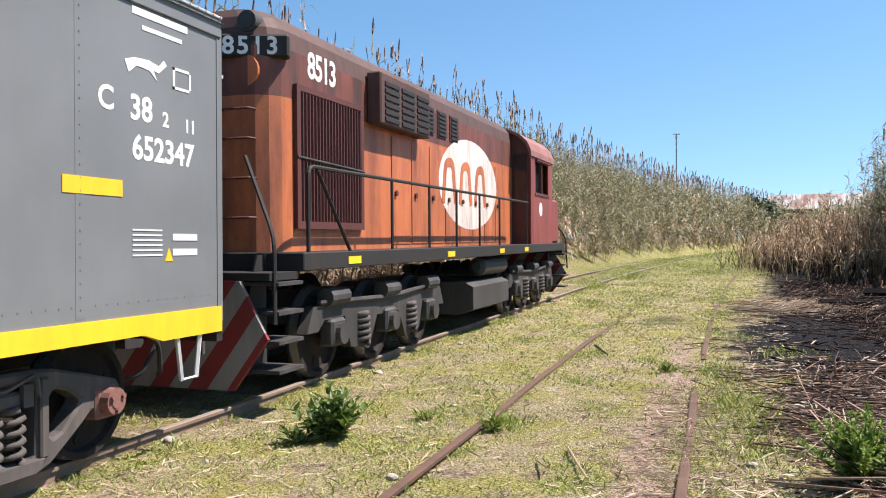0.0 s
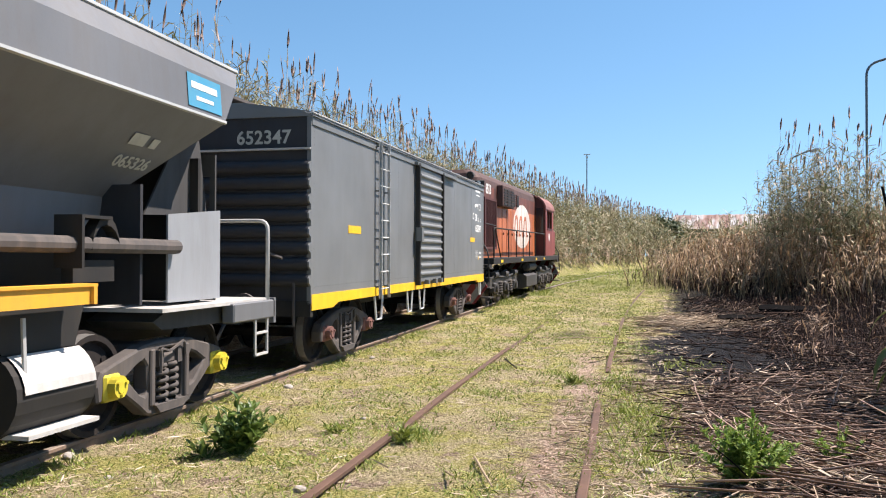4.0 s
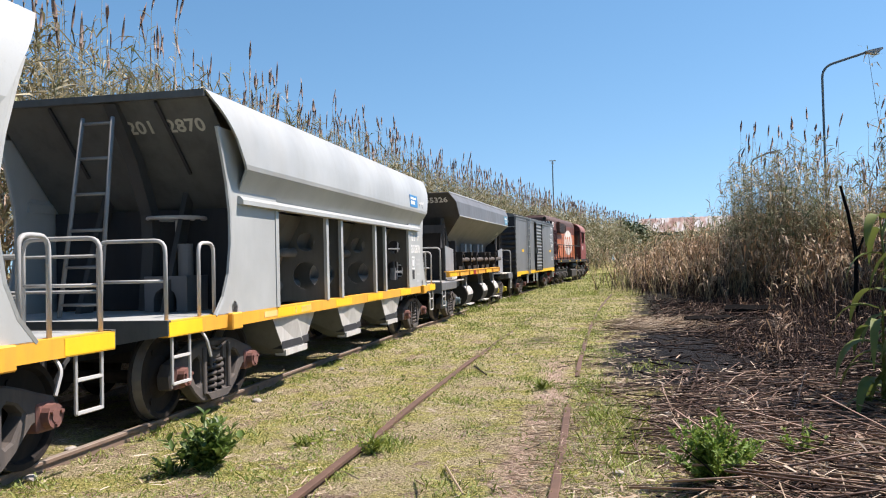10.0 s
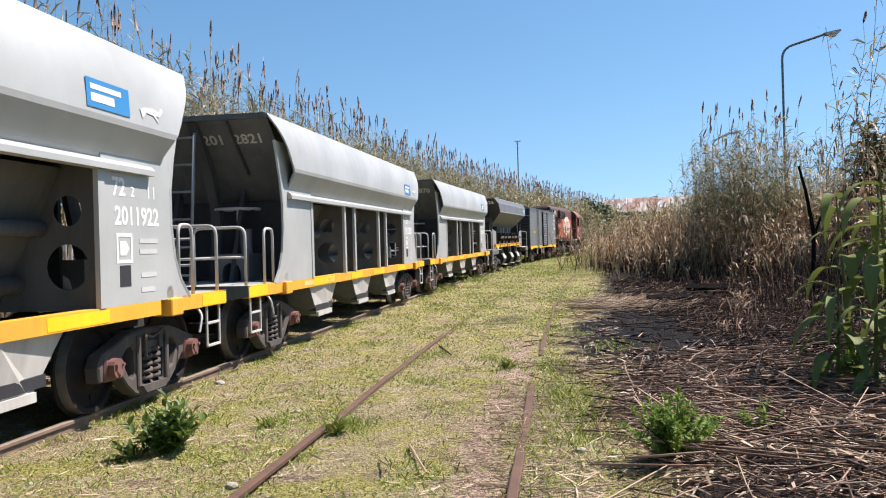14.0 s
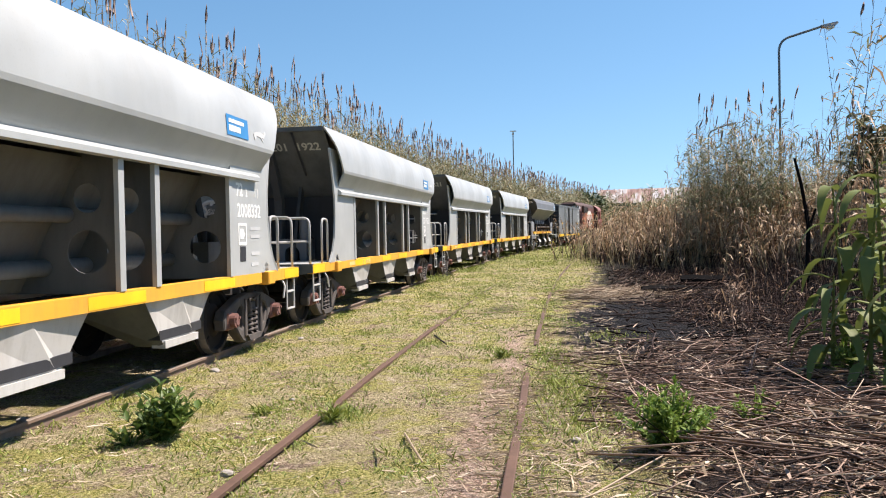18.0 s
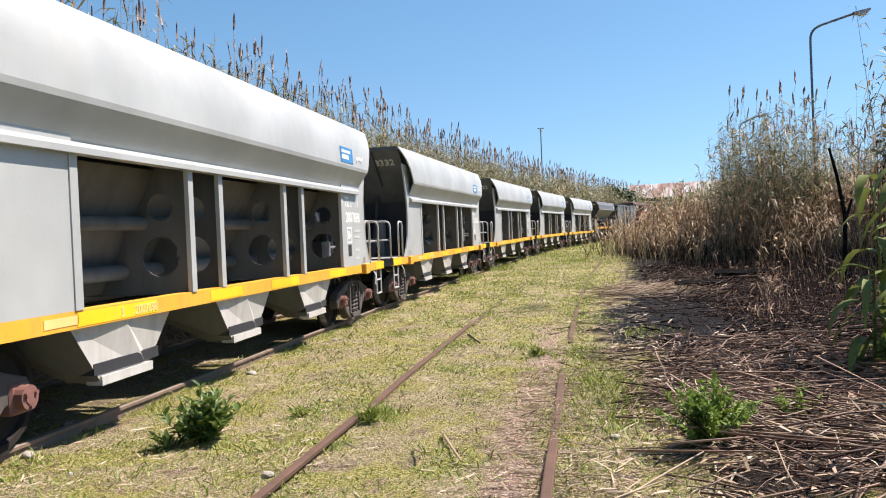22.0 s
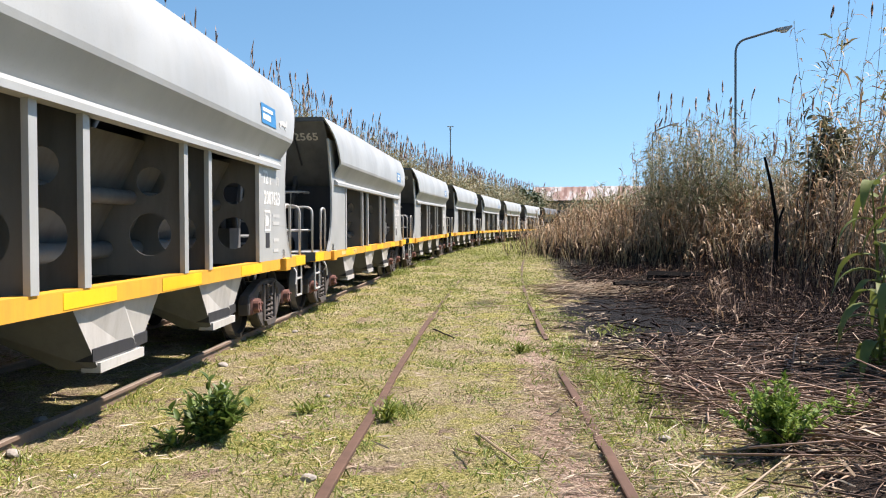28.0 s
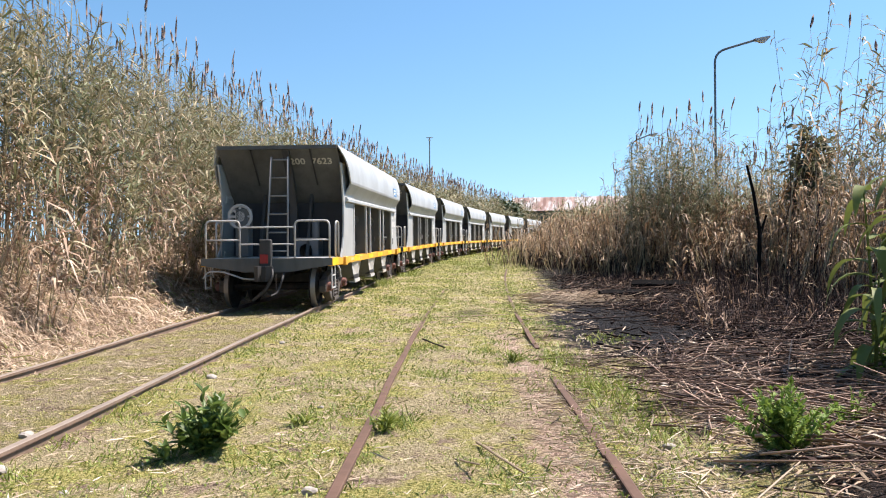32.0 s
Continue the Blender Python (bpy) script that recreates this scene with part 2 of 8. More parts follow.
RAIL_RUST = paint("rusted_rail", (0.105, 0.055, 0.035), (0.045, 0.026, 0.018), 0.6, 0.85)
TIMBER = paint("weathered_sleeper", (0.09, 0.07, 0.055), (0.035, 0.028, 0.023), 0.6, 0.9)
LAMP_GREY = paint("lamp_post_paint", (0.10, 0.13, 0.15), (0.06, 0.07, 0.07), 0.3, 0.5)
LAMP_HEAD = paint("lamp_housing", (0.33, 0.34, 0.36), (0.2, 0.2, 0.2), 0.3, 0.5)
SHED_WALL = paint("green_shed_sheet", (0.045, 0.075, 0.062), (0.06, 0.055, 0.045), 0.4, 0.7, 0.3)
CHAR = paint("charred_wood", (0.006, 0.0055, 0.0055), (0.014, 0.013, 0.0125), 0.5, 0.95, gloss=0.1)
STONE = paint("pale_stone", (0.33, 0.30, 0.27), (0.22, 0.19, 0.16), 0.5, 0.9)
_m, _nt, _b = shader("cab_glass")
_b.inputs["Base Color"].default_value = (0.015, 0.018, 0.02, 1)
_b.inputs["Roughness"].default_value = 0.08
GLASS = _m

REED_LEAF = leafy("reed_leaf", (0.060, 0.053, 0.022), (0.195, 0.17, 0.090), (0.46, 0.40, 0.26))
REED_GREEN = leafy("reed_leaf_green", (0.060, 0.078, 0.030), (0.145, 0.165, 0.078), (0.31, 0.31, 0.18))
REED_DRY = leafy("dry_reed_leaf", (0.14, 0.082, 0.051), (0.36, 0.245, 0.172), (0.64, 0.51, 0.39))
REED_STALK = leafy("reed_stalk", (0.13, 0.11, 0.055), (0.24, 0.20, 0.11), (0.40, 0.34, 0.21), 0.5, 0.0)
PLUME = leafy("reed_plume", (0.15, 0.10, 0.085), (0.30, 0.21, 0.175), (0.46, 0.36, 0.31), 0.8, 0.4)
GOLDEN_LEAF = leafy("golden_dry_leaf", (0.13, 0.074, 0.038), (0.38, 0.245, 0.135), (0.62, 0.47, 0.30))
SCORCHED = leafy("scorched_leaf", (0.045, 0.027, 0.018), (0.22, 0.132, 0.078), (0.52, 0.36, 0.22))
STRAW = leafy("straw", (0.24, 0.165, 0.10), (0.42, 0.315, 0.215), (0.62, 0.52, 0.40), 0.65, 0.15)
CANE_LITTER = leafy("fallen_cane", (0.040, 0.023, 0.017), (0.185, 0.112, 0.080), (0.50, 0.355, 0.265), 0.6, 0.0, 0.3)
BURNT_CANE = leafy("burnt_cane", (0.008, 0.006, 0.006), (0.024, 0.016, 0.014), (0.085, 0.052, 0.042), 0.8, 0.0, 0.15)
GRASS = leafy("short_grass", (0.115, 0.145, 0.026), (0.31, 0.315, 0.068), (0.62, 0.56, 0.26), 0.6, 0.3)
TUFT = leafy("long_grass", (0.065, 0.11, 0.014), (0.165, 0.21, 0.03), (0.36, 0.38, 0.095), 0.6, 0.3)
WEED_LEAF = leafy("weed_leaf", (0.040, 0.078, 0.015), (0.095, 0.155, 0.032), (0.21, 0.285, 0.075), 0.5, 0.3)
WEED_BRIGHT = leafy("bright_weed_leaf", (0.055, 0.115, 0.016), (0.145, 0.235, 0.036), (0.31, 0.39, 0.09), 0.7, 0.35)
MAIZE_LEAF = leafy("maize_leaf", (0.065, 0.10, 0.026), (0.15, 0.18, 0.045), (0.36, 0.36, 0.14), 0.6, 0.3, 0.3)
SHRUB_LEAF = leafy("shrub_leaf", (0.04, 0.046, 0.02), (0.095, 0.098, 0.046), (0.19, 0.17, 0.09), 0.6, 0.25)
TREE_LEAF = leafy("tree_leaf", (0.018, 0.033, 0.012), (0.04, 0.065, 0.024), (0.08, 0.11, 0.045), 0.6, 0.1)


def ground_material():
    m, nt, b = shader("trackside_ground")
    def attr(name):
        a = nt.nodes.new("ShaderNodeAttribute")
        a.attribute_name = name
        return a.outputs["Fac"]
    n1, n2, n3 = noise_node(nt, 1.1, 7.0, 0.72), noise_node(nt, 6.0, 6.0, 0.75), noise_node(nt, 48.0, 4.0, 0.75)
    fine = noise_node(nt, 150.0, 2.0, 0.7)
    n4 = noise_node(nt, 2.6, 7.0, 0.72)
    turf = ramp(nt, n3.outputs[0], [(0.36, (0.065, 0.078, 0.016)), (0.45, (0.275, 0.265, 0.062)), (0.56, (0.55, 0.485, 0.17)), (0.72, (0.80, 0.70, 0.38))])
    thin = ramp(nt, n3.outputs[0], [(0.36, (0.12, 0.095, 0.052)), (0.5, (0.47, 0.385, 0.21)), (0.68, (0.80, 0.68, 0.48))])
    soil = ramp(nt, n3.outputs[0], [(0.36, (0.075, 0.050, 0.038)), (0.5, (0.31, 0.215, 0.155)), (0.68, (0.66, 0.51, 0.40))])
    patch = ramp(nt, n1.outputs[0], [(0.45, (0, 0, 0)), (0.53, (1, 1, 1))])
    bare = ramp(nt, n4.outputs[0], [(0.54, (0, 0, 0)), (0.62, (1, 1, 1))])
    c = mix(nt, patch.outputs[0], turf.outputs[0], thin.outputs[0])
    c = mix(nt, bare.outputs[0], c, soil.outputs[0])
    stones = node(nt, "ShaderNodeTexVoronoi", Scale=60.0)
    tc = nt.nodes.new("ShaderNodeTexCoord")
    nt.links.new(tc.outputs["Object"], stones.inputs["Vector"])
    gravel = ramp(nt, stones.outputs["Color"], [(0.15, (0.25, 0.15, 0.115)), (0.5, (0.56, 0.38, 0.30)), (0.9, (0.82, 0.64, 0.53))])
    c = mix(nt, attr("gravel"), c, gravel.outputs[0])
    straw = ramp(nt, n3.outputs[0], [(0.3, (0.14, 0.09, 0.055)), (0.55, (0.34, 0.25, 0.165)), (0.8, (0.52, 0.42, 0.30))])
    c = mix(nt, attr("dry"), c, straw.outputs[0])
    litter = ramp(nt, n3.outputs[0], [(0.3, (0.009, 0.006, 0.005)), (0.52, (0.034, 0.022, 0.018)), (0.75, (0.15, 0.10, 0.078))])
    c = mix(nt, attr("litter"), c, litter.outputs[0])
    ash = ramp(nt, n2.outputs[0], [(0.3, (0.007, 0.006, 0.007)), (0.55, (0.015, 0.0135, 0.0145)), (0.75, (0.05, 0.046, 0.046))])
    c = mix(nt, attr("ash"), c, ash.outputs[0])
    lush = ramp(nt, n3.outputs[0], [(0.34, (0.045, 0.055, 0.014)), (0.5, (0.15, 0.165, 0.04)), (0.7, (0.34, 0.32, 0.12))])
    c = mix(nt, attr("lush"), c, lush.outputs[0])
    dark = ramp(nt, n3.outputs[0], [(0.3, (0.065, 0.05, 0.038)), (0.7, (0.20, 0.16, 0.12))])
    c = mix(nt, attr("ballast"), c, dark.outputs[0])
    nt.links.new(c, b.inputs["Base Color"])
    b.inputs["Roughness"].default_value = 0.95
    b.inputs["Specular IOR Level"].default_value = 0.2
    both = node(nt, "ShaderNodeMath"); both.operation = "ADD"
    nt.links.new(n3.outputs[0], both.inputs[0]); nt.links.new(fine.outputs[0], both.inputs[1])
    bump(nt, b, both.outputs[0], 1.0, 0.05)
    return m


def roof_material():
    """Corrugated sheets: rust runs down the slope, whole sheets differ."""
    m, nt, b = shader("rusty_roof_sheet")
    tc = nt.nodes.new("ShaderNodeTexCoord")
    mp = nt.nodes.new("ShaderNodeMapping")
    mp.inputs["Scale"].default_value = (0.32, 0.06, 0.06)
    nt.links.new(tc.outputs["Object"], mp.inputs[0])
    s = node(nt, "ShaderNodeTexNoise", Scale=2.4, Detail=5.0, Roughness=0.6)
    nt.links.new(mp.outputs[0], s.inputs["Vector"])
    r = ramp(nt, s.outputs[0], [(0.40, (0.17, 0.085, 0.062)), (0.49, (0.25, 0.17, 0.145)), (0.54, (0.36, 0.34, 0.33)), (0.66, (0.31, 0.295, 0.29))])
    nt.links.new(r.outputs[0], b.inputs["Base Color"])
    b.inputs["Roughness"].default_value = 0.6
    return m


SHED_ROOF = roof_material()
GROUND = ground_material()


# ---- tools for building ----
def finish(me, material, smooth=False):
    for m in material if isinstance(material, (list, tuple)) else (material,):
        me.materials.append(m)
    if smooth:
        me.polygons.foreach_set("use_smooth", [True] * len(me.polygons))
    me.update()


def part(name, bm, material, parent=None, label="", smooth=False):
    """One bmesh as one object under a thing or a part."""
    bmesh.ops.recalc_face_normals(bm, faces=bm.faces)
    me = bpy.data.meshes.new(name)
    bm.to_mesh(me)
    bm.free()
    finish(me, material, smooth)
    ob = new(name, me)
    ob.parent = parent
    if label:
        tagged(ob, label)
    return ob


def box(bm, x0, x1, y0, y1, z0, z1, bevel=0.0, mat=0):
    v = [bm.verts.new((x, y, z)) for x in (x0, x1) for y in (y0, y1) for z in (z0, z1)]
    f = [bm.faces.new([v[i] for i in q]) for q in ((0, 1, 3, 2), (4, 6, 7, 5), (0, 4, 5, 1), (2, 3, 7, 6), (0, 2, 6, 4), (1, 5, 7, 3))]
    for q in f:
        q.material_index = mat
    if bevel:
        bmesh.ops.bevel(bm, geom=list({e for q in f for e in q.edges}), offset=bevel, segments=1, affect="EDGES")
    return bm


def extrude(bm, pts, y0, y1, axis="y", mat=0):
    """A closed outline of (a, b) drawn out along an axis: y takes (x, z), x takes (y, z), z takes (x, y)."""
    put = {"y": lambda p, c: (p[0], c, p[1]), "x": lambda p, c: (c, p[0], p[1]), "z": lambda p, c: (p[0], p[1], c)}[axis]
    a = [bm.verts.new(put(p, y0)) for p in pts]
    b = [bm.verts.new(put(p, y1)) for p in pts]
    n = len(pts)
    fs = [bm.faces.new((a[i], a[(i + 1) % n], b[(i + 1) % n], b[i])) for i in range(n)]
    fs += [bm.faces.new(a[::-1]), bm.faces.new(b)]
    for f in fs:
        f.material_index = mat
    return bm


def tube(bm, pts, r, n=6, closed=False, mat=0):
    pts = [Vector(p) for p in pts]
    rings, count = [], len(pts)
    for i, p in enumerate(pts):
        a = pts[i - 1] if (i or closed) else p
        b = pts[(i + 1) % count] if (i < count - 1 or closed) else p
        d = (b - a).normalized()
        side = d.orthogonal().normalized() if not rings else None
        if rings:
            side = (last - d * last.dot(d)).normalized()
        last = side
        up = d.cross(side)
        rad = r[i] if isinstance(r, (list, tuple)) else r
        rings.append([bm.verts.new(p + (side * math.cos(k * math.tau / n) + up * math.sin(k * math.tau / n)) * rad) for k in range(n)])
    fs = []
    for i in range(count if closed else count - 1):
        a, b = rings[i], rings[(i + 1) % count]
        fs += [bm.faces.new((a[k], a[(k + 1) % n], b[(k + 1) % n], b[k])) for k in range(n)]
    if not closed:
        fs += [bm.faces.new(rings[0][::-1]), bm.faces.new(rings[-1])]
    for f in fs:
        f.material_index = mat
    return bm


def rounded(pts, r=0.12, n=4):
    """A polyline with its inner corners rounded."""
    pts = [Vector(p) for p in pts]
    out = [pts[0]]
    for a, p, b in zip(pts, pts[1:], pts[2:]):
        u, v = (a - p), (b - p)
        k = min(r, u.length * 0.49, v.length * 0.49)
        s, e = p + u.normalized() * k, p + v.normalized() * k
        out += [s.lerp(p, t).lerp(p.lerp(e, t), t) for t in (i / n for i in range(n + 1))]
    return out + [pts[-1]]


def disc(bm, centre, r, h, axis="x", n=20, mat=0):
    """A round drum, h long, that starts at centre and runs along the axis."""
    c = Vector(centre)
    d = {"x": Vector((1, 0, 0)), "y": Vector((0, 1, 0)), "z": Vector((0, 0, 1))}[axis]
    return tube(bm, [c, c + d * h], r, n, mat=mat)


def lathe(bm, profile, centre, n=24, mats=None):
    """Rings (offset along x, radius) round an x axis through centre."""
    c = Vector(centre)
    rings = [[bm.verts.new(c + Vector((x, r * math.cos(k * math.tau / n), r * math.sin(k * math.tau / n)))) for k in range(n)] for x, r in profile]
    for i, (a, b) in enumerate(zip(rings, rings[1:])):
        for k in range(n):
            f = bm.faces.new((a[k], a[(k + 1) % n], b[(k + 1) % n], b[k]))
            f.material_index = mats[i] if mats else 0
    return bm


def lettering(text, size, material, m, parent, name="lettering", spacing=1.0, squeeze=1.0):
    """Painted letters lying on the plane of the pose m, written along its x, a hair proud of it."""
    cu = bpy.data.curves.new(name, "FONT")
    cu.body, cu.size, cu.extrude, cu.space_character, cu.resolution_u = text, size, 0.0015, spacing, 3
    cu.offset = size * 0.022
    tmp = new(name, cu)
    bpy.context.view_layer.update()
    me = bpy.data.meshes.new_from_object(tmp.evaluated_get(bpy.context.evaluated_depsgraph_get()))
    bpy.data.objects.remove(tmp)
    me.transform(Matrix.Diagonal((squeeze, 1, 1, 1)))
    me.transform(m)
    me.materials.clear()
    finish(me, material)
    ob = new(name, me)
    ob.parent = parent
    return ob


def bars(rows, m, material, parent, name="lettering"):
    """Plain bars (x, y, width, height) on the plane of the pose m."""
    bm = bmesh.new()
    for x, y, w, h in rows:
        box(bm, x, x + w, y, y + h, 0.0, 0.003)
    bmesh.ops.transform(bm, matrix=m, verts=bm.verts)
    return part(name, bm, material, parent)


def side_pose(y, z, x):
    """The plane of a car's right-hand side: letters run forward along y."""
    return Matrix(((0, 0, 1, x), (1, 0, 0, y), (0, 1, 0, z), (0, 0, 0, 1)))


def arrays(name, verts, faces_by_material, materials, kind="stuff", label="", category=""):
    """One mesh of many small pieces from numpy arrays of quads and triangles."""
    me = bpy.data.meshes.new(name)
    flat, sizes, mats = [], [], []
    for k, groups in enumerate(faces_by_material):
        for f in groups:
            f = np.asarray(f, dtype=np.int32)
            flat.append(f.ravel()); sizes.append(np.full(len(f), f.shape[1], np.int32)); mats.append(np.full(len(f), k, np.int32))
    flat, sizes, mats = np.concatenate(flat), np.concatenate(sizes), np.concatenate(mats)
    me.vertices.add(len(verts)); me.vertices.foreach_set("co", np.asarray(verts, np.float32).ravel())
    me.loops.add(len(flat)); me.loops.foreach_set("vertex_index", flat)
    me.polygons.add(len(sizes))
    me.polygons.foreach_set("loop_start", np.concatenate([[0], np.cumsum(sizes)[:-1]]).astype(np.int32))
    me.polygons.foreach_set("material_index", mats)
    for m in materials:
        me.materials.append(m)
    me.update(calc_edges=True)
    me.validate()
    ob = new(name, me)
    return tagged(ob, label, category, kind=kind)


class Blades:
    """Gathers leaves, stalks and plumes, then makes one mesh of them."""

    def __init__(self, materials):
        self.mats, self.v, self.f, self.n = materials, [], [[] for _ in materials], 0

    def _add(self, verts, faces, mat):
        """verts (k, p, 3), faces: lists of corner numbers within a piece."""
        k, p = verts.shape[:2]
        base = self.n + np.arange(k, dtype=np.int64)[:, None] * p
        for f in faces:
            self.f[mat].append(base + np.array(f)[None, :])
        self.v.append(verts.reshape(-1, 3))
        self.n += k * p

    def leaves(self, at, way, length, width, droop, mat):
        """Bent leaves: at and way (k, 3), the rest (k,)."""
        k = len(at)
        way = way / np.linalg.norm(way, axis=1, keepdims=True)
        side = np.cross(way, np.random.normal(0, 0.35, (k, 3)) + (0, 0, 1.0))
        side /= np.linalg.norm(side, axis=1, keepdims=True) + 1e-6
        L, W = length[:, None], width[:, None]
        down = np.zeros((k, 3)); down[:, 2] = -droop * length
        mid = at + way * L * 0.5 + down * 0.28
        tip = at + way * L * 0.93 + down
        v = np.stack([at - side * W * 0.3, at + side * W * 0.3, mid + side * W * 0.5, mid - side * W * 0.5, tip], 1)
        self._add(v, [(0, 1, 2, 3), (3, 2, 4)], mat)

    def stalks(self, at, top, r0, r1, mat, bow=None):
        k = len(at)
        mid = (at + top) / 2 + (0 if bow is None else bow)
        rings = []
        for p, r in ((at, r0), (mid, (r0 + r1) / 2), (top, r1)):
            for a in (0.3, 2.4, 4.5):
                o = np.zeros((k, 3)); o[:, 0], o[:, 1] = np.cos(a) * r, np.sin(a) * r
                rings.append(p + o)
        v = np.stack(rings, 1)
        self._add(v, [(j * 3 + i, j * 3 + (i + 1) % 3, j * 3 + 3 + (i + 1) % 3, j * 3 + 3 + i) for j in (0, 1) for i in range(3)], mat)

    def sticks(self, at, top, r, mat):
        """Sticks that lie: a three-sided rod between two points."""
        k = len(at)
        d = top - at
        d = d / (np.linalg.norm(d, axis=1, keepdims=True) + 1e-6)
        s = np.cross(d, (0.0, 0.0, 1.0)); s /= np.linalg.norm(s, axis=1, keepdims=True) + 1e-6
        u = np.cross(s, d)
        mid = (at + top) / 2 + np.random.normal(0, 0.02, (k, 3)) * np.linalg.norm(top - at, axis=1, keepdims=True)
        rings = []
        for p, q in ((at, 1.0), (mid, 0.9), (top, 0.65)):
            for a in (0.5, 2.6, 4.7):
                rings.append(p + (s * math.cos(a) + u * math.sin(a)) * r[:, None] * q)
        v = np.stack(rings, 1)
        self._add(v, [(j * 3 + i, j * 3 + (i + 1) % 3, j * 3 + 3 + (i + 1) % 3, j * 3 + 3 + i) for j in (0, 1) for i in range(3)] + [(2, 1, 0), (6, 7, 8)], mat)

    def plumes(self, at, way, length, width, mat):
        k = len(at)
        way = way / np.linalg.norm(way, axis=1, keepdims=True)
        s = np.cross(way, (0.31, 0.95, 0.1)); s /= np.linalg.norm(s, axis=1, keepdims=True)
        u = np.cross(s, way)
        L, W = length[:, None], width[:, None]
        rows = [at]
        for f, g in ((0.22, 0.75), (0.5, 1.0), (0.78, 0.6)):
            for a in range(4):
                w = W * g * np.random.uniform(0.6, 1.3, (k, 1)) * 0.5
                rows.append(at + way * L * f + (s * math.cos(a * 1.571) + u * math.sin(a * 1.571)) * w)
        rows.append(at + way * L)
        v = np.stack(rows, 1)
        f = [(0, 1 + i, 1 + (i + 1) % 4) for i in range(4)]
        q = [(1 + j * 4 + i, 1 + j * 4 + (i + 1) % 4, 5 + j * 4 + (i + 1) % 4, 5 + j * 4 + i) for j in (0, 1) for i in range(4)]
        f2 = [(9 + i, 13, 9 + (i + 1) % 4) for i in range(4)]
        self._add(v, f + q + f2, mat)

    def make(self, name, label, category="reeds", kind="stuff", parent=None):
        used = [k for k, f in enumerate(self.f) if f]
        ob = arrays(name, np.concatenate(self.v), [self.f[k] for k in used], [self.mats[k] for k in used], kind, label, category)
        ob.parent = parent
        return ob


# ---- the ground ----
RNG = np.random.default_rng(7)
EDGE_Y = [14, 18, 21, 23.5, 28.5, 34, 41, 50, 60, 80, 110, 160]
EDGE_X = [9.5, 10.3, 10.0, 9.2, 6.7, 4.5, 3.0, 3.3, 4.5, 7.9, 14.7, 31.0]


def v_bend(y):
    return np.maximum(np.minimum(y, 260) - BEND_Y, 0.0) ** 2 / (2 * BEND_R)


def lumps(x, y, scale, seed):
    """Cheap rolling noise from a few waves."""
    r = np.random.default_rng(seed)
    out = np.zeros_like(x)
    for k in range(7):
        a, p, f = r.uniform(0, math.tau), r.uniform(0, math.tau), r.uniform(0.6, 1.9) / scale
        out += np.sin((x * math.cos(a) + y * math.sin(a)) * f * math.tau + p)
    return out / 7.0


def smooth_step(t):
    t = np.clip(t, 0, 1)
    return t * t * (3 - 2 * t)


def ground_z(x, y):
    x, y = np.asarray(x, float), np.asarray(y, float)
    u = x - v_bend(y)
    z = np.interp(y, RAIL_Y, RAIL_Z) - 0.10
    z = z + 0.030 * lumps(x, y, 2.2, 3) + 0.022 * lumps(x, y, 0.5, 4) + 0.008 * lumps(x, y, 0.22, 6)
    z = z + 1.35 * smooth_step((-6.35 - u) / 2.9)  # the bank under the reeds
    z = z + 0.015 * np.exp(-((u + 4.98) / 1.3) ** 2)  # the bed of the used track
    z = z + 0.05 * smooth_step((y - 36) / 10) * np.exp(-((u + 4.98) / 1.8) ** 4)  # the far track lies deep in grass
    heap = np.exp(-((x - 4.2) / 3.2) ** 4 - ((y - 9.0) / 5.5) ** 4)
    z = z + heap * (0.10 + 0.07 * lumps(x, y, 1.3, 5))
    z = z + 0.17 * np.exp(-((x - 2.0) / 1.25) ** 4 - ((y - 6.1) / 1.5) ** 4)  # the pile of canes beside the rail
    back = smooth_step((x - np.interp(y, EDGE_Y, EDGE_X) + 3.5) / 5.0) * (y > 8)
    return z + back * 0.16


def ground_masks(x, y):
    u = x - v_bend(y)
    wob = 0.45 * lumps(x, y, 1.1, 8) + 0.35 * lumps(x, y, 0.33, 9)
    dry = smooth_step((-5.95 - u + wob) / 0.8) * (1 - smooth_step((y - 30) / 12))
    litter = smooth_step((x - (0.48 + 0.05 * np.maximum(9 - y, 0)) + 1.7 * wob) / 0.6) * smooth_step((np.interp(y, EDGE_Y, EDGE_X) + 9 - x) / 2) * smooth_step((y - 2.9 + wob) / 0.9) * smooth_step((24 - y) / 4)
    burn = smooth_step((x - 0.38 - 0.055 * (y - 14) + 1.5 * wob) / 0.6) * smooth_step((y - 10.4 + 2 * wob) / 2.0) * smooth_step((46 - y + wob) / 5)
    patch = smooth_step((1.0 - np.hypot((x - 1.25) / 1.15, (y - 15.2) / 4.0) + 0.7 * wob) / 0.25)
    ash = np.clip(np.maximum(burn * 0.95, patch), 0, 1)
    gravel = 0.9 * smooth_step((0.27 - np.abs(u + 0.34 + 0.05 * np.sin(y)) + 0.35 * wob) / 0.2) * smooth_step((17 - y) / 4)
    ash = np.maximum(ash, 0.72 * smooth_step((0.55 - np.hypot((x + 0.85) / 0.9, (y - 18.0) / 2.2) + 0.5 * wob) / 0.3))
    ballast = 0.30 * smooth_step((1.05 - np.abs(u + 4.98) + 0.25 * wob) / 0.4)
    lush = 0.85 * smooth_step((y - 24) / 18) * smooth_step((1.4 - u + 0.5 * wob) / 0.6) * (0.75 + 0.5 * lumps(x, y, 3.0, 12))
    return dict(lush=np.clip(lush, 0, 1), dry=dry, litter=litter, ash=ash, gravel=gravel, ballast=ballast)


